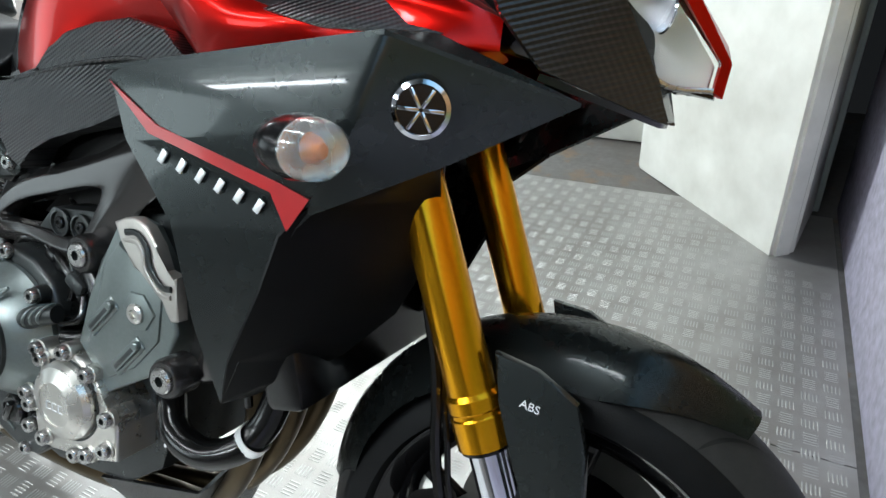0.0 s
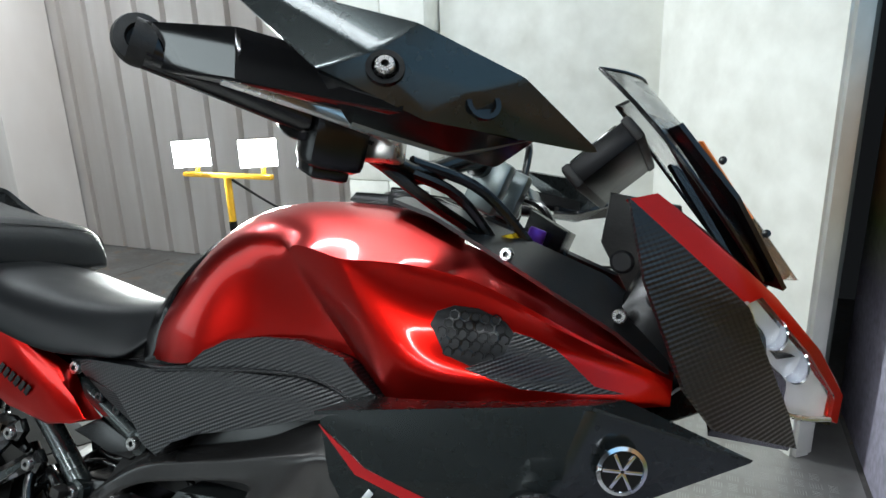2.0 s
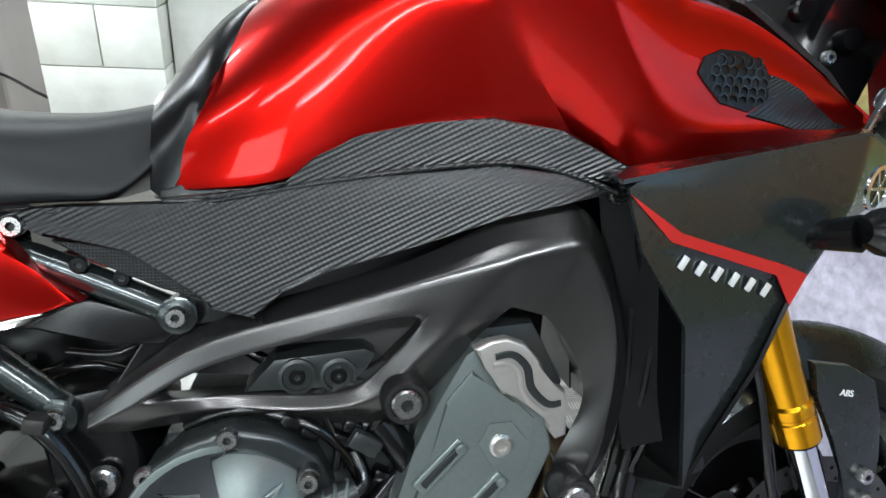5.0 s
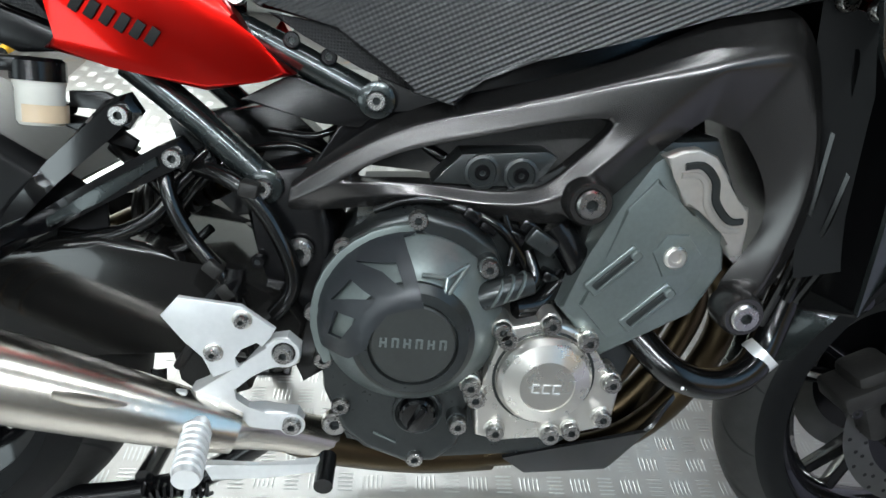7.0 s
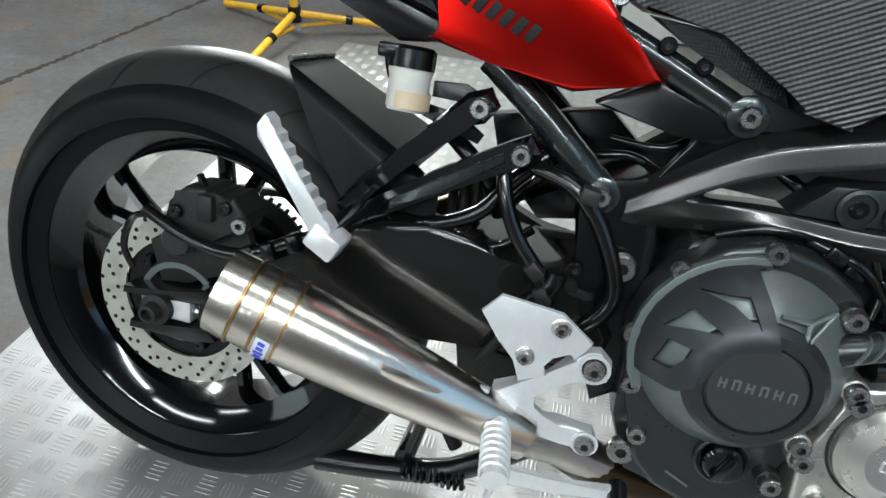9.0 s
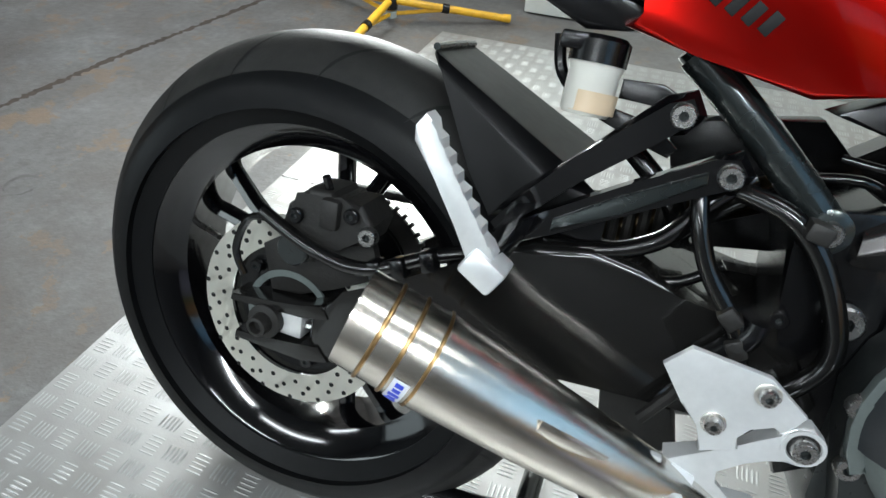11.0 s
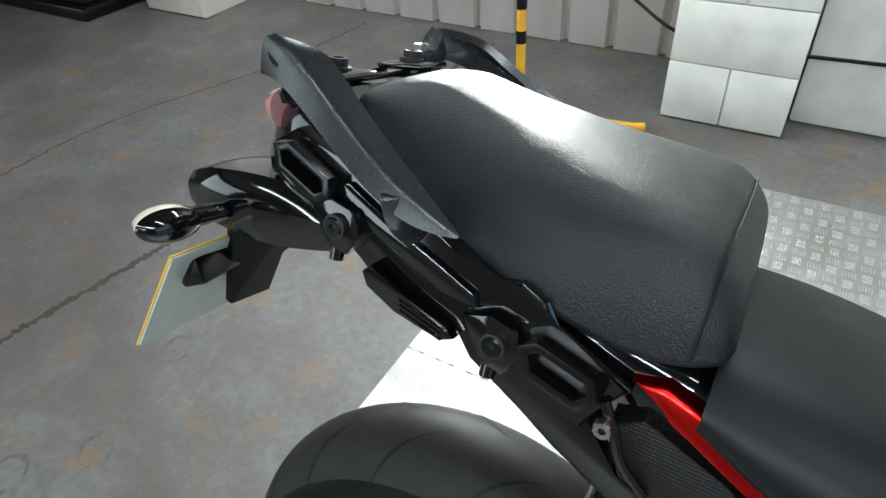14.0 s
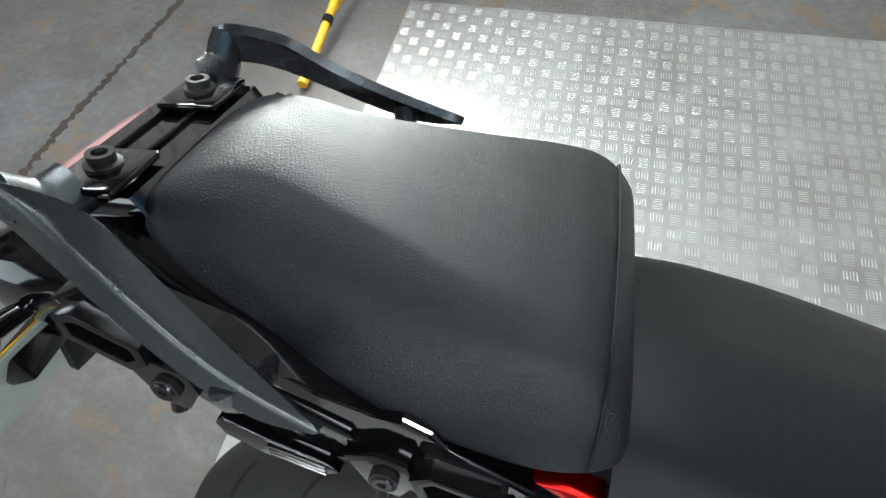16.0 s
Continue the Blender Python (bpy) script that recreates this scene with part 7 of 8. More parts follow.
# ---- subframe, pillion footrest hanger and hoses
sub = part("subframe_tube", tube([(0.363, -0.088, 0.690), (0.43, -0.092, 0.640), (0.505, -0.096, 0.575)], 0.0165, 14, 2), GREY, bike, "dark steel subframe tube")
part("subframe_tube", tube([(0.455, -0.09, 0.742), (0.53, -0.092, 0.712), (0.612, -0.096, 0.676)], 0.0155, 14, 2), GREY, bike)
part("subframe_tube_left", tube([(0.363, 0.088, 0.690), (0.505, 0.096, 0.575)], 0.0165, 14, 1), GREY, bike)
part("subframe_gusset", prism([(0.55, 0.60), (0.60, 0.685), (0.64, 0.69), (0.64, 0.665), (0.58, 0.62)], -0.098, -0.085, 0.003), BLACK, bike)
for x, z in ((0.501, 0.576), (0.615, 0.677)):
    part("tube_end", lathe([(0.019, 0.01), (0.019, -0.008), (0.014, -0.010), (0, -0.010)], 24, (x, -0.102, z)), GREY, bike)
    bolts(bike, BOLT_M, (x, -0.111, z))
ph = part("pillion_hanger", joined(prism([(0.350, 0.655), (0.372, 0.664), (0.384, 0.646), (0.372, 0.628), (0.348, 0.620), (0.300, 0.570), (0.262, 0.530), (0.235, 0.500), (0.222, 0.512), (0.245, 0.545), (0.290, 0.590)], -0.125, -0.108, 0.0055, segs=1), prism([(0.40, 0.615), (0.42, 0.625), (0.434, 0.608), (0.422, 0.588), (0.400, 0.590), (0.34, 0.548), (0.285, 0.515), (0.245, 0.492), (0.235, 0.508), (0.275, 0.535), (0.335, 0.575)], -0.125, -0.108, 0.0055, segs=1)), GLOSS, bike, "gloss black pillion footrest hanger")
bolts(ph, BOLT_M, (0.366, -0.123, 0.643), (0.415, -0.123, 0.604))
part("hanger_face", prism([(0.285, 0.520), (0.34, 0.552), (0.40, 0.594), (0.398, 0.604), (0.335, 0.566), (0.285, 0.532)], -0.129, -0.122, 0.002), GREY, ph)
pf = part("pillion_footrest", prism([(0.1775, 0.594), (0.1765, 0.606), (0.184, 0.617), (0.190, 0.612), (0.1925, 0.604), (0.199, 0.600), (0.2005, 0.592), (0.2075, 0.588), (0.209, 0.580), (0.216, 0.576), (0.2175, 0.568), (0.225, 0.564), (0.2265, 0.556), (0.234, 0.552), (0.2355, 0.544), (0.243, 0.540), (0.2445, 0.532), (0.252, 0.527), (0.258, 0.518), (0.248, 0.504), (0.238, 0.506), (0.222, 0.534), (0.20, 0.566)], -0.222, -0.203, 0.002), BRIGHT, bike, "folded-up bare alloy pillion footrest")
part("peg_hinge", tube([(0.248, -0.205, 0.506), (0.250, -0.15, 0.508), (0.252, -0.118, 0.512)], 0.013, 12, 2), BLACK, pf)
part("peg_clamp", box(0.250, -0.208, 0.504, 0.034, 0.036, 0.026, 0.004, pose(0, 0, 0, 0, 30, 0)), BRIGHT, pf)
pot = part("brake_fluid_reservoir", lathe([(0.0, 0), (0.019, 0), (0.0215, 0.004), (0.0215, 0.034), (0.023, 0.040), (0.023, 0.044)], 28, (0.288, -0.120, 0.626), pose(0, 0, 0, 84)), FLUID_POT, bike, "milky brake fluid reservoir with black cap")
part("reservoir_cap", lathe([(0.0245, 0.0), (0.0245, 0.018), (0.020, 0.022), (0, 0.022)], 12, (0.288, -0.1165, 0.668), pose(0, 0, 0, 84)), BLACK, pot)
part("cap_tab", box(0.268, -0.128, 0.684, 0.024, 0.016, 0.014, 0.003), BLACK, pot)
part("fluid", lathe([(0.0222, 0.003), (0.0222, 0.020)], 28, (0.290, -0.120, 0.626), pose(0, 0, 0, 84)), FLUID, pot)
part("reservoir_bracket", prism([(0.312, 0.660), (0.345, 0.662), (0.375, 0.650), (0.372, 0.640), (0.34, 0.646), (0.312, 0.644)], -0.112, -0.104, 0.002), BLACK, bike)
part("reservoir_bracket", prism([(0.30, 0.635), (0.345, 0.628), (0.37, 0.612), (0.365, 0.602), (0.335, 0.61), (0.30, 0.622)], -0.10, -0.092, 0.002), BLACK, bike)
part("cable_hook", tube([(0.245, -0.06, 0.685), (0.252, -0.06, 0.655), (0.27, -0.07, 0.64), (0.30, -0.08, 0.638)], 0.006, 8, 4), BLACK, bike)
for pts, r in (([(0.395, -0.10, 0.60), (0.405, -0.115, 0.56), (0.425, -0.12, 0.52), (0.455, -0.125, 0.485), (0.470, -0.125, 0.455), (0.476, -0.125, 0.43)], 0.0085), ([(0.430, -0.10, 0.59), (0.47, -0.115, 0.582), (0.505, -0.12, 0.55), (0.532, -0.125, 0.50), (0.535, -0.125, 0.465), (0.515, -0.125, 0.435)], 0.0095), ([(0.28, -0.09, 0.50), (0.33, -0.10, 0.505), (0.38, -0.10, 0.53), (0.41, -0.09, 0.57), (0.44, -0.08, 0.60)], 0.009), ([(0.24, -0.08, 0.51), (0.32, -0.09, 0.485), (0.40, -0.09, 0.49), (0.44, -0.09, 0.52)], 0.0055), ([(0.40, -0.07, 0.53), (0.43, -0.08, 0.57), (0.47, -0.08, 0.60)], 0.005), ([(0.33, -0.06, 0.60), (0.38, -0.07, 0.56), (0.40, -0.06, 0.52)], 0.010), ([(0.50, -0.07, 0.63), (0.55, -0.08, 0.63), (0.58, -0.07, 0.645)], 0.004), ([(0.46, -0.06, 0.60), (0.52, -0.07, 0.615), (0.56, -0.06, 0.60)], 0.005)):
    part("rear_hose", tube(pts, r, 10, 6), HOSE, bike)
for x, z, a in ((0.452, 0.488, 40), (0.465, 0.462, 55), (0.476, 0.438, 70), (0.49, 0.578, 10)):
    part("hose_end", box(x, -0.126, z, 0.020, 0.022, 0.016, 0.003, pose(0, 0, 0, 0, a, 0)), CAST, bike)
part("linkage", prism([(0.37, 0.34), (0.45, 0.33), (0.47, 0.28), (0.42, 0.26), (0.38, 0.29)], -0.04, 0.04, 0.006), CAST, bike)
part("inner_guard", prism([(0.36, 0.62), (0.50, 0.65), (0.56, 0.60), (0.54, 0.52), (0.44, 0.50), (0.38, 0.56)], 0.02, 0.06, 0.004), BLACK, bike)
stand = part("side_stand", tube([(0.56, 0.10, 0.28), (0.50, 0.20, 0.20), (0.44, 0.30, 0.115)], 0.014, 12, 2), BLACK, bike, "black side stand holding the machine up")
part("stand_foot", box(0.435, 0.31, 0.109, 0.07, 0.045, 0.010, 0.003, pose(0, 0, 0, 18, 0, 0)), BLACK, stand)
cs = part("centre_stand", tube([(0.50, -0.04, 0.215), (0.40, -0.045, 0.140), (0.30, -0.05, 0.115), (0.205, -0.05, 0.100)], 0.017, 12, 3), BLACK, bike, "folded black centre stand bar with return spring")
part("stand_spring", tube([(0.33 + 0.0022 * k, -0.06 + 0.011 * math.cos(k * 1.5), 0.128 + 0.0002 * k + 0.011 * math.sin(k * 1.5)) for k in range(42)], 0.0032, 6, 1), BLACK, cs)
part("stand_cross", tube([(0.33, -0.05, 0.14), (0.33, 0.15, 0.14)], 0.014, 10, 1), BLACK, cs)
part("linkage_tie", tube([(0.40, -0.06, 0.19), (0.36, -0.05, 0.25), (0.35, -0.03, 0.30)], 0.010, 8, 2), BLACK, cs)

# ---- nose cowl, headlights, screen
NV = {"a": (1.287, -0.212, 1.075), "b": (1.312, -0.199, 1.084), "c": (1.399, -0.166, 0.990), "d": (1.412, -0.155, 0.998), "e": (1.455, -0.048, 0.876), "f": (1.468, -0.032, 0.838), "g": (1.308, -0.212, 1.000), "h": (1.350, -0.188, 0.905), "i": (1.380, -0.160, 0.868), "j": (1.425, -0.110, 0.935), "l1": (1.425, -0.138, 1.000), "l2": (1.478, -0.070, 0.950), "l3": (1.514, -0.012, 0.900), "l4": (1.512, -0.008, 0.868), "r": (1.506, -0.016, 0.898), "q": (1.504, -0.014, 0.872), "k": (1.468, -0.078, 0.945), "t": (1.35, -0.10, 1.075)}


def named(keys):
    return {k: NV[k] for k in keys}


for mir in (False, True):
    cw = part("nose_cowl", shell({"a": NV["a"], "c": NV["c"], "g": NV["g"], "h": NV["h"], "i": NV["i"], "j": NV["j"], "e": NV["e"], "f": NV["f"]}, ["agc", "ghj", "gjc", "hij", "ije", "ife"], 0.005, 0.0, mir), CARBON, bike, "black moulded twill nose cowl", 75)
    red = {"a": NV["a"], "b": NV["b"], "c": NV["c"], "d": NV["d"], "m": NV["l1"], "n": NV["l2"], "o": NV["l3"], "p": NV["l4"], "r": NV["r"], "k": NV["k"], "q": NV["q"], "u": (1.355, -0.105, 1.062), "v": (1.445, -0.045, 0.985), "w": (1.508, 0.0, 0.915), "x": (1.508, 0.0, 0.872)}
    part("nose_panel", shell(red, ["abdc", "bmd", "dmnk", "knor", "ropq", "bum", "uvm", "mvn", "nvwo", "owxp"], 0.005, 0, mir), RED, bike, "candy red nose panel round the headlight")
    hl = part("headlight", shell({"c": NV["c"], "d": NV["d"], "k": NV["k"], "r": NV["r"], "q": NV["q"], "e": NV["e"], "j": NV["j"]}, ["cdkj", "jkre", "erq"], 0.003, 0.004, mir), clear, bike, "clear headlight cover over a bright reflector and dark bezels")
    hl.visible_shadow = False
    s = -1 if mir else 1
    inner = {k: (x - 0.007, s * (y + 0.005), z - 0.001) for k, (x, y, z) in NV.items() if k in "cdkrqej"}
    part("reflector", shell({k: inner[k] for k in "cdkrqej"}, ["cdkj", "jkre", "erq"] if s > 0 else ["jkdc", "erkj", "qre"], 0.004, 0), LENS, hl, "bright faceted reflector")

    part("headlight_rim", tube([(NV[k][0] - 0.001, s * (NV[k][1] - 0.003), NV[k][2] + 0.001) for k in ("c", "j", "e", "q")], 0.0028, 8, 4), SILV, hl, "thin bright lamp surround")

    def lamp_at(u, v, inset=0.0035):
        """A place just under the lamp cover: u from its top to its foot, v from its inner to its outer edge."""
        le = [Vector(NV[k]) for k in "cje"]
        ri = [Vector(NV[k]) for k in "dkr"]
        i, f = (0, u * 2) if u < 0.5 else (1, u * 2 - 1)
        p = le[i].lerp(le[i + 1], f).lerp(ri[i].lerp(ri[i + 1], f), v)
        return (p.x - inset, s * (p.y + inset * 0.6), p.z)
    # dark bezel along the inner edge, two chrome bowls and a dark divider
    band = bmesh.new()
    rows = []
    for k in range(13):
        u = 0.10 + 0.84 * k / 12
        wide = 0.12 + 0.20 * math.sin(math.pi * (u - 0.06) * 2.3) ** 2
        rows.append([band.verts.new(lamp_at(u, v)) for v in (0.03, wide * 0.6, wide)])
    for p, q in zip(rows, rows[1:]):
        for n in (0, 1):
            band.faces.new((p[n], p[n + 1], q[n + 1], q[n]))
    part("headlight_bezel", band, GLOSS, hl, "gloss dark inner bezel")
    for u, v, r in ((0.30, 0.60, 0.017), (0.60, 0.62, 0.019)):
        c = Vector(lamp_at(u, v, 0.003))
        face = (Vector(lamp_at(u + 0.05, v)) - c).cross(Vector(lamp_at(u, v + 0.05)) - c)
        face = -face if face.x < 0 else face
        bowl = lathe([(r, -0.001), (r * 0.93, 0.0005), (r * 0.80, -0.003), (r * 0.45, -0.007), (0, -0.008)], 28)
        bmesh.ops.transform(bowl, matrix=Matrix.Translation(c) @ face.to_track_quat("Y", "Z").to_matrix().to_4x4(), verts=bowl.verts)
        part("lamp_bowl", bowl, CHROME, hl, "chrome lamp bowl", 60)
    pts = {chr(97 + n): lamp_at(u, v) for n, (u, v) in enumerate(((0.42, 0.24), (0.47, 0.66), (0.50, 0.72), (0.50, 0.30)))}
    part("headlight_divider", shell(pts, ["".join(pts)], 0.002, 0), GLOSS, hl)
part("chin", shell({"a": (1.380, -0.155, 0.866), "b": (1.466, -0.034, 0.840), "c": (1.466, 0.034, 0.840), "d": (1.380, 0.155, 0.866), "e": (1.34, 0, 0.86)}, ["abcd"], 0.006, 0), BLACK, bike)
part("chin_plate", shell({"a": (1.455, -0.045, 0.874), "b": (1.505, -0.014, 0.870), "c": (1.505, 0.014, 0.870), "d": (1.455, 0.045, 0.874), "e": (1.468, 0.030, 0.840), "f": (1.468, -0.030, 0.840)}, ["abcd", "adef"], 0.004, 0), BLACK, bike)
part("nose_inner", box(1.33, 0, 0.965, 0.10, 0.26, 0.15, 0.02, pose(0, 0, 0, 0, 25, 0)), BLACK, bike)


def windscreen():
    bm = bmesh.new()
    rows = []
    for k in range(9):
        u = k / 8
        z = 1.02 + 0.225 * u
        xm = 1.440 - 0.168 * u - 0.02 * u * u
        hw = 0.085 + 0.075 * math.sin(math.pi * min(1, u * 0.9 + 0.08)) - 0.018 * u * u + 0.012 * u
        rows.append([bm.verts.new((xm + 0.020 - 0.045 * v * v, v * hw, z - 0.006 * v * v)) for v in np.linspace(-1, 1, 13)])
    for p, q in zip(rows, rows[1:]):
        for i in range(12):
            bm.faces.new((p[i], p[i + 1], q[i + 1], q[i]))
    edge = [tuple(r[0].co) for r in rows] + [tuple(v.co) for v in rows[-1][1:]] + [tuple(r[-1].co) for r in rows[::-1][1:]]
    bmesh.ops.solidify(bm, geom=bm.faces[:], thickness=0.004)
    w = part("windscreen", bm, glass, bike, "lightly smoked clear windscreen")
    part("screen_edge", tube(edge, 0.0026, 6, 1), BLACK, w)
    part("screen_bracket", shell({"a": (1.440, -0.085, 1.010), "b": (1.385, -0.132, 1.095), "c": (1.325, -0.140, 1.165), "d": (1.305, -0.105, 1.165), "e": (1.36, -0.095, 1.085), "f": (1.405, -0.06, 1.02)}, ["abef", "bcde"], 0.006, 0.002), BLACK, bike)
    part("screen_bracket", shell({"a": (1.440, 0.085, 1.010), "b": (1.385, 0.132, 1.095), "c": (1.325, 0.140, 1.165), "d": (1.305, 0.105, 1.165), "e": (1.36, 0.095, 1.085), "f": (1.405, 0.06, 1.02)}, ["feba", "edcb"], 0.006, 0.002), BLACK, bike)
    # thin orange strip along the screen's near edge
    part("screen_strip", shell({"a": (1.400, -0.112, 1.075), "b": (1.345, -0.122, 1.150), "c": (1.341, -0.118, 1.151), "d": (1.392, -0.108, 1.075)}, ["abcd"], 0.002, 0), ORANGE, bike, "thin orange strip behind the screen")
    for z, x in ((1.06, 1.412), (1.13, 1.366)):
        part("screen_knob", lathe([(0.004, 0), (0.004, -0.005), (0, -0.006)], 14, (x, -0.126, z)), BLACK, bike)


windscreen()


def dash():
    m = pose(1.242, 0, 1.138, 0, -43, 0)
    d = part("instrument_panel", box(0, 0, 0, 0.096, 0.205, 0.028, 0.003, m), HUGGER, bike, "black instrument panel behind the screen")
    for y in (-0.048, 0.048):
        part("display", box(0, 0, 0, 0.066, 0.088, 0.004, 0.002, m @ pose(-0.002, y, 0.0165)), GLOSS, d)
    part("corner_trim", box(0, 0, 0, 0.010, 0.209, 0.031, 0.002, m @ pose(0.041, 0, 0.0)), CAST, d)
    part("corner_trim", box(0, 0, 0, 0.010, 0.209, 0.031, 0.002, m @ pose(-0.041, 0, 0.0)), CAST, d)
    part("dash_stay", prism([(1.25, 1.10), (1.33, 1.09), (1.345, 1.0), (1.28, 0.985), (1.245, 1.04)], -0.062, 0.062, 0.008), CAST, bike)
    part("adjuster_knob", lathe([(0.013, 0), (0.013, -0.010), (0.010, -0.013), (0, -0.013)], 20, (1.278, -0.108, 1.018)), BLACK, bike)
    part("adjuster_knob", lathe([(0.009, 0), (0.009, -0.02), (0, -0.022)], 20, (1.305, -0.10, 1.055)), BLACK, bike)
    part("adjuster_knob", lathe([(0.012, 0), (0.012, -0.016), (0, -0.018)], 20, (1.32, -0.13, 0.985)), BLACK, bike)


dash()

# ---- handlebar with controls
bar_pts = [(1.085, 0.0, 1.125), (1.085, -0.10, 1.122), (1.062, -0.20, 1.088), (1.035, -0.28, 1.104), (0.985, -0.36, 1.126), (0.925, -0.435, 1.144)]
hb = part("handlebar", tube(bar_pts[::-1] + [(x, -y, z) for x, y, z in bar_pts[1:]], 0.0125, 16, 5), BLACK, bike, "black handlebar")
part("bar_clamp", box(1.095, 0.045, 1.10, 0.045, 0.028, 0.07, 0.006, pose(0, 0, 0, 0, 20, 0)), ENG, bike, "grey alloy bar riser")
part("bar_clamp", box(1.095, -0.045, 1.10, 0.045, 0.028, 0.07, 0.006, pose(0, 0, 0, 0, 20, 0)), ENG, bike)
part("bar_sleeve", tube([(1.085, -0.075, 1.123), (1.085, 0.075, 1.123)], 0.0165, 16, 1), BLACK, bike)
part("ignition", prism([(1.14, 1.04), (1.19, 1.02), (1.20, 1.05), (1.15, 1.075)], -0.03, 0.03, 0.004), BLACK, bike)
part("key_tag", box(1.165, -0.055, 1.035, 0.022, 0.006, 0.03, 0.003, pose(0, 0, 0, 10, 15, 20)), PURPLE, bike)
for s in (-1, 1):
    part("grip", tube([(1.005, s * 0.33, 1.120), (0.975, s * 0.373, 1.130), (0.925, s * 0.44, 1.145)], 0.0185, 16, 3), BLACK, bike, "black rubber handlebar grip")
    part("bar_weight", tube([(0.928, s * 0.436, 1.145), (0.917, s * 0.450, 1.148)], 0.019, 18, 1), CAST, bike)
    sw = part("switch_housing", box(1.020, s * 0.302, 1.106, 0.052, 0.058, 0.064, 0.010, pose(0, 0, 0, 0, 15, s * 35)), BLACK, bike, "black switchgear housing")
    part("switch_button", box(0.992, s * 0.295, 1.112, 0.012, 0.016, 0.012, 0.003), CAST, sw)
    part("lever_clamp", box(1.055, s * 0.27, 1.105, 0.045, 0.030, 0.035, 0.006), SILV if s < 0 else BLACK, bike)
    part("lever", tube([(1.065, s * 0.27, 1.108), (1.075, s * 0.32, 1.108), (1.045, s * 0.38, 1.114), (1.0, s * 0.435, 1.122)], 0.007, 10, 5, flat=0.7), SILV, bike, "alloy hand lever")
    # hand guard: a bar and a big shield
    part("guard_bar", shell({"a": (0.930, s * 0.450, 1.162), "b": (0.908, s * 0.436, 1.130), "c": (1.02, s * 0.442, 1.116), "d": (1.14, s * 0.400, 1.106), "e": (1.14, s * 0.400, 1.134), "f": (1.02, s * 0.446, 1.156), "g": (1.04, s * 0.385, 1.116), "h": (0.920, s * 0.385, 1.134), "i": (1.10, s * 0.372, 1.108)}, ["abcf", "fcde", "bhgc", "cgid"] if s < 0 else ["fcba", "edcf", "cghb", "digc"], 0.010, 0.003), GLOSS, bike, "gloss black hand guard bar")
    part("bar_end", lathe([(0.020, 0.012), (0.022, 0), (0.020, -0.007), (0.012, -0.009), (0.010, -0.003), (0, -0.003)], 24, (0.918, s * 0.442, 1.150), pose(0, 0, 0, 0, 0, 52 if s < 0 else 128)), CAST, bike, "dark metal bar end")
    gv = {"a": (0.990, s * 0.440, 1.196), "b": (1.010, s * 0.440, 1.196), "c": (1.140, s * 0.392, 1.176), "d": (1.215, s * 0.345, 1.148), "e": (1.268, s * 0.266, 1.105), "f": (1.205, s * 0.330, 1.104), "g": (1.155, s * 0.390, 1.106), "h": (1.085, s * 0.437, 1.128), "i": (1.12, s * 0.425, 1.142), "j": (1.185, s * 0.372, 1.130)}
    fc = ["abih", "bci", "cdji", "hig", "igj", "gjf", "jde", "jef"]
    gd = part("hand_guard", shell(gv, fc if s < 0 else [f[::-1] for f in fc], 0.007, 0.003), GREY, bike, "satin charcoal hand guard shield")
    if s < 0:
        part("guard_eye", lathe([(0.014, 0), (0.014, -0.004), (0.010, -0.004), (0.009, 0.002), (0, 0.002)], 20, (1.135, -0.424, 1.130), pose(0, 0, 0, -18, 0, 25)), BLACK, gd)
        part("guard_eye", lathe([(0.014, 0), (0.014, -0.004), (0.010, -0.004), (0.009, 0.002), (0, 0.002)], 20, (1.188, -0.362, 1.122), pose(0, 0, 0, -18, 0, 38)), BLACK, gd)
        shared("bolt", BOLT_S, gd, pose(1.135, -0.4245, 1.130, -18, 0, 25))
    gb_v = {"a": (1.088, s * 0.383, 1.102), "b": (1.151, s * 0.316, 1.095), "c": (1.208, s * 0.266, 1.122), "d": (1.160, s * 0.232, 1.099), "e": (1.108, s * 0.300, 1.104), "f": (1.205, s * 0.326, 1.108), "g": (1.155, s * 0.386, 1.110), "h": (1.085, s * 0.432, 1.130)}
    gb_f = ["abgh", "bcfg", "aedb", "bdc"]
    gbody = part("guard_body", shell(gb_v, gb_f if s < 0 else [f[::-1] for f in gb_f], 0.005, 0.004), BLACK, bike, "black lower hand guard body")
    # grey strip that paints the highlight along the guard's lower edge
    part("guard_edge_highlight", tube([(1.088, s * 0.385, 1.100), (1.124, s * 0.345, 1.0955), (1.150, s * 0.317, 1.0935), (1.178, s * 0.291, 1.106), (1.208, s * 0.267, 1.121)], 0.0042, 8, 4), ENG, gbody, "grey strip for the highlight along the guard's edge")
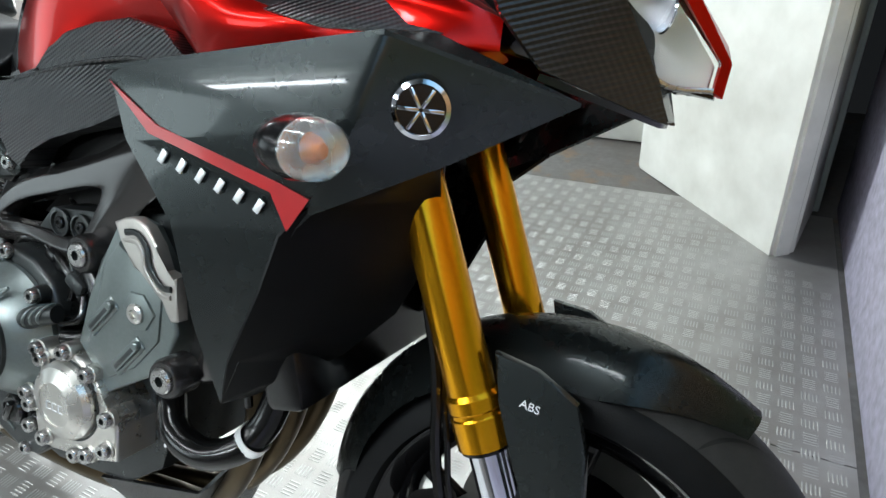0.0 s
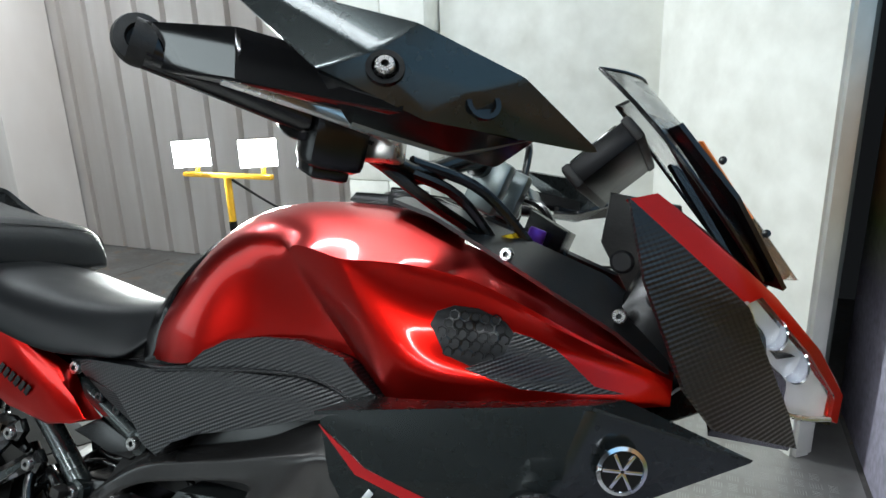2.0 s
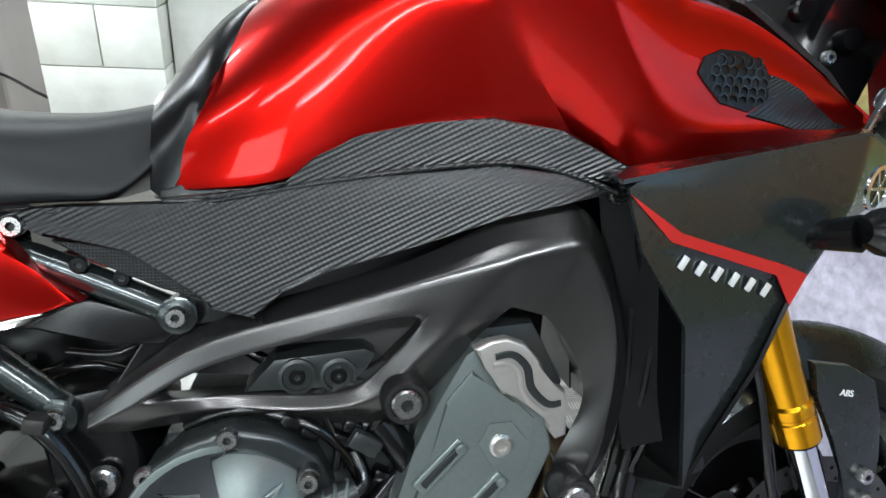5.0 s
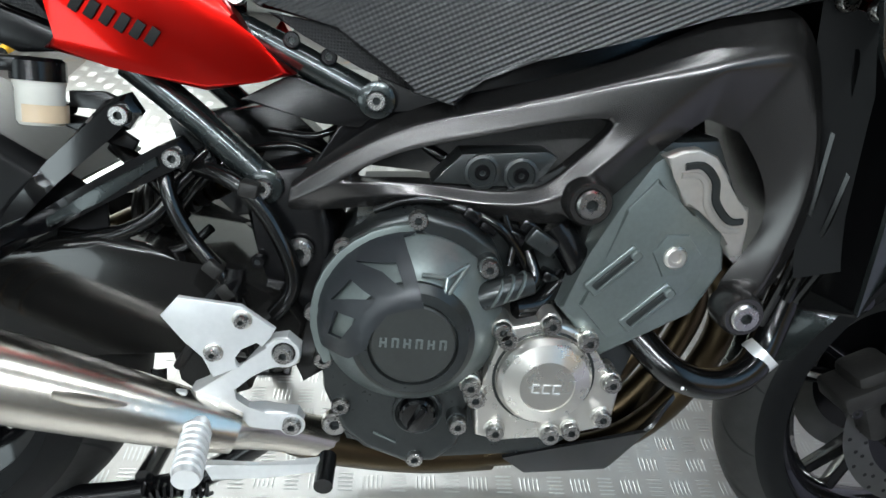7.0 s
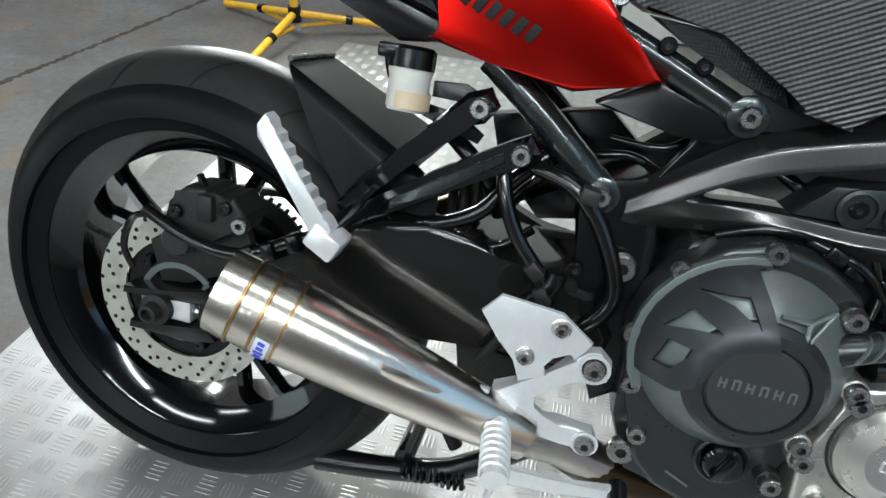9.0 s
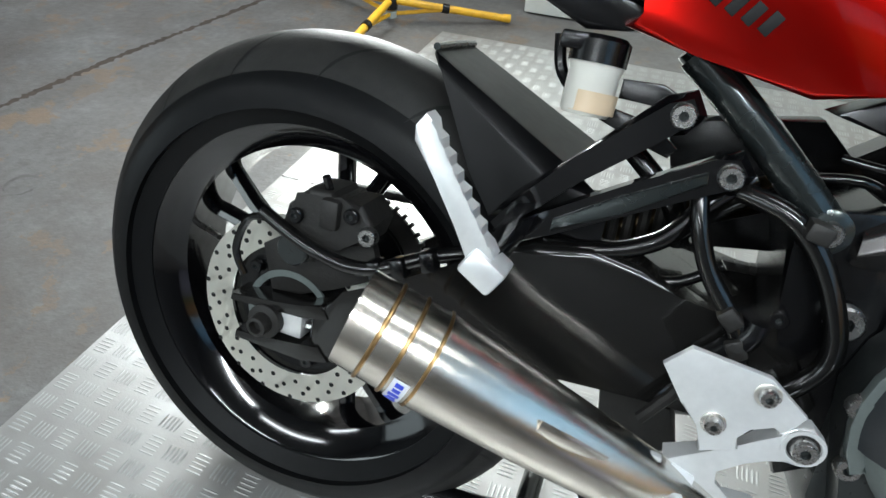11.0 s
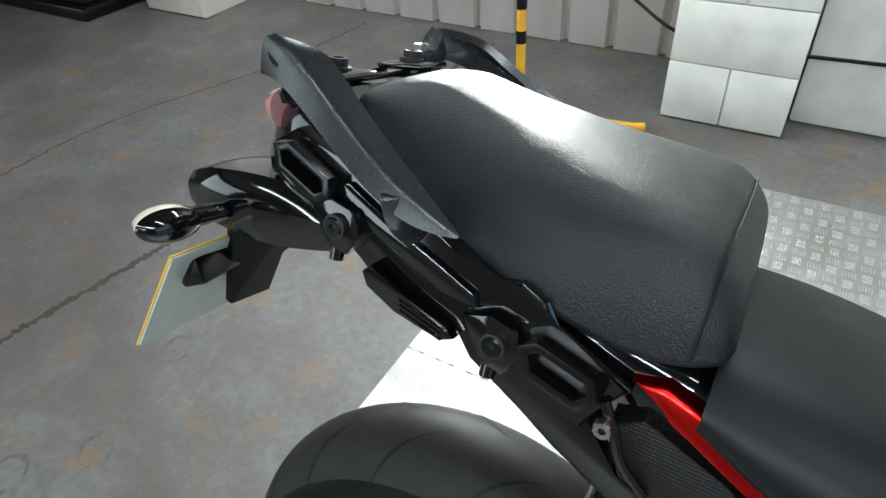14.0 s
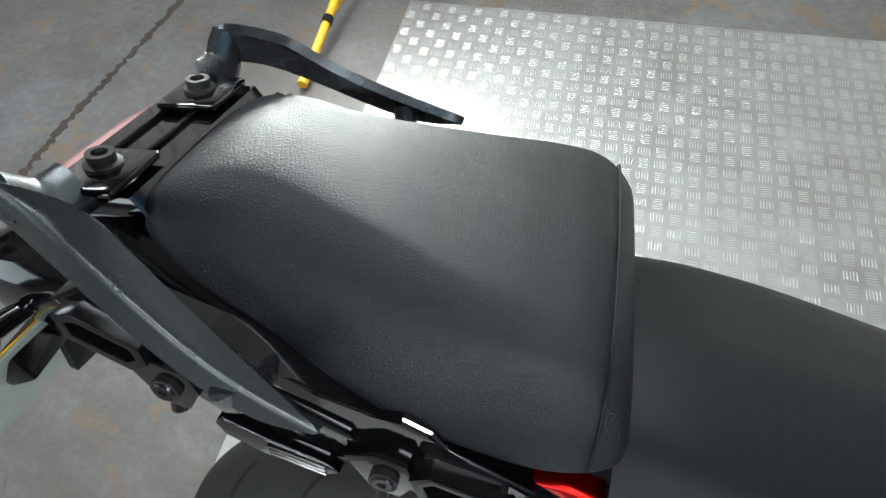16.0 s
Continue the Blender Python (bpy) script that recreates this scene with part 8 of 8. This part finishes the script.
    # brake or clutch perch: pivot ball, short arm and pinch clamp
    part("perch_arm", tube([(1.032, s * 0.292, 1.158), (1.050, s * 0.306, 1.138), (1.078, s * 0.335, 1.110)], 0.0085, 12, 4), SILV, bike, "bare alloy lever perch")
    part("grip_collar", lathe([(0.0185, 0), (0.0245, 0.003), (0.0245, 0.012), (0.0185, 0.015)], 28, (1.003, s * 0.333, 1.1205), pose(0, 0, 0, 0, 0, 36 if s < 0 else -36)), BLACK, bike)
    part("switch_foot", box(1.000, s * 0.285, 1.078, 0.050, 0.040, 0.020, 0.005, pose(0, 0, 0, 0, 15, s * 35)), BLACK, sw)
mi = part("mirror", lathe([(0, 0), (0.040, 0), (0.048, 0.008), (0.044, 0.018), (0.02, 0.028), (0, 0.030)], 32, (0, 0, 0), Matrix.Diagonal((0.66, 0.8, 0.80, 1))), BLACK, bike, "black oval rear-view mirror")
mi.matrix_local = pose(1.01, 0.355, 1.318, -10, 20, 8)
part("mirror_glass", lathe([(0.0, -0.001), (0.044, -0.001)], 32, (0, 0, 0), Matrix.Diagonal((0.62, 0.8, 0.76, 1))), CHROME, mi)
part("mirror_stalk", tube([(1.03, 0.34, 1.30), (1.035, 0.335, 1.24), (1.05, 0.30, 1.21), (1.05, 0.28, 1.14)], 0.007, 10, 3), BLACK, bike)
for pts in ([(1.04, -0.26, 1.095), (1.08, -0.20, 1.06), (1.13, -0.12, 1.02), (1.18, -0.08, 0.95), (1.20, -0.05, 0.85)], [(1.05, -0.24, 1.09), (1.10, -0.16, 1.07), (1.15, -0.11, 1.0), (1.19, -0.09, 0.93)], [(1.06, -0.21, 1.10), (1.12, -0.13, 1.08), (1.19, -0.09, 1.0), (1.215, -0.08, 0.93)], [(1.08, 0.1, 1.10), (1.15, 0.05, 1.08), (1.20, -0.02, 1.0)], [(1.12, 0.15, 1.06), (1.17, 0.06, 1.03), (1.21, 0, 0.95)]):
    part("control_cable", tube(pts, 0.0065, 8, 6), HOSE, bike)
part("silver_plate", box(1.13, 0.10, 1.08, 0.006, 0.06, 0.075, 0.003, pose(0, 0, 0, 0, -22, 0)), ENG, bike)
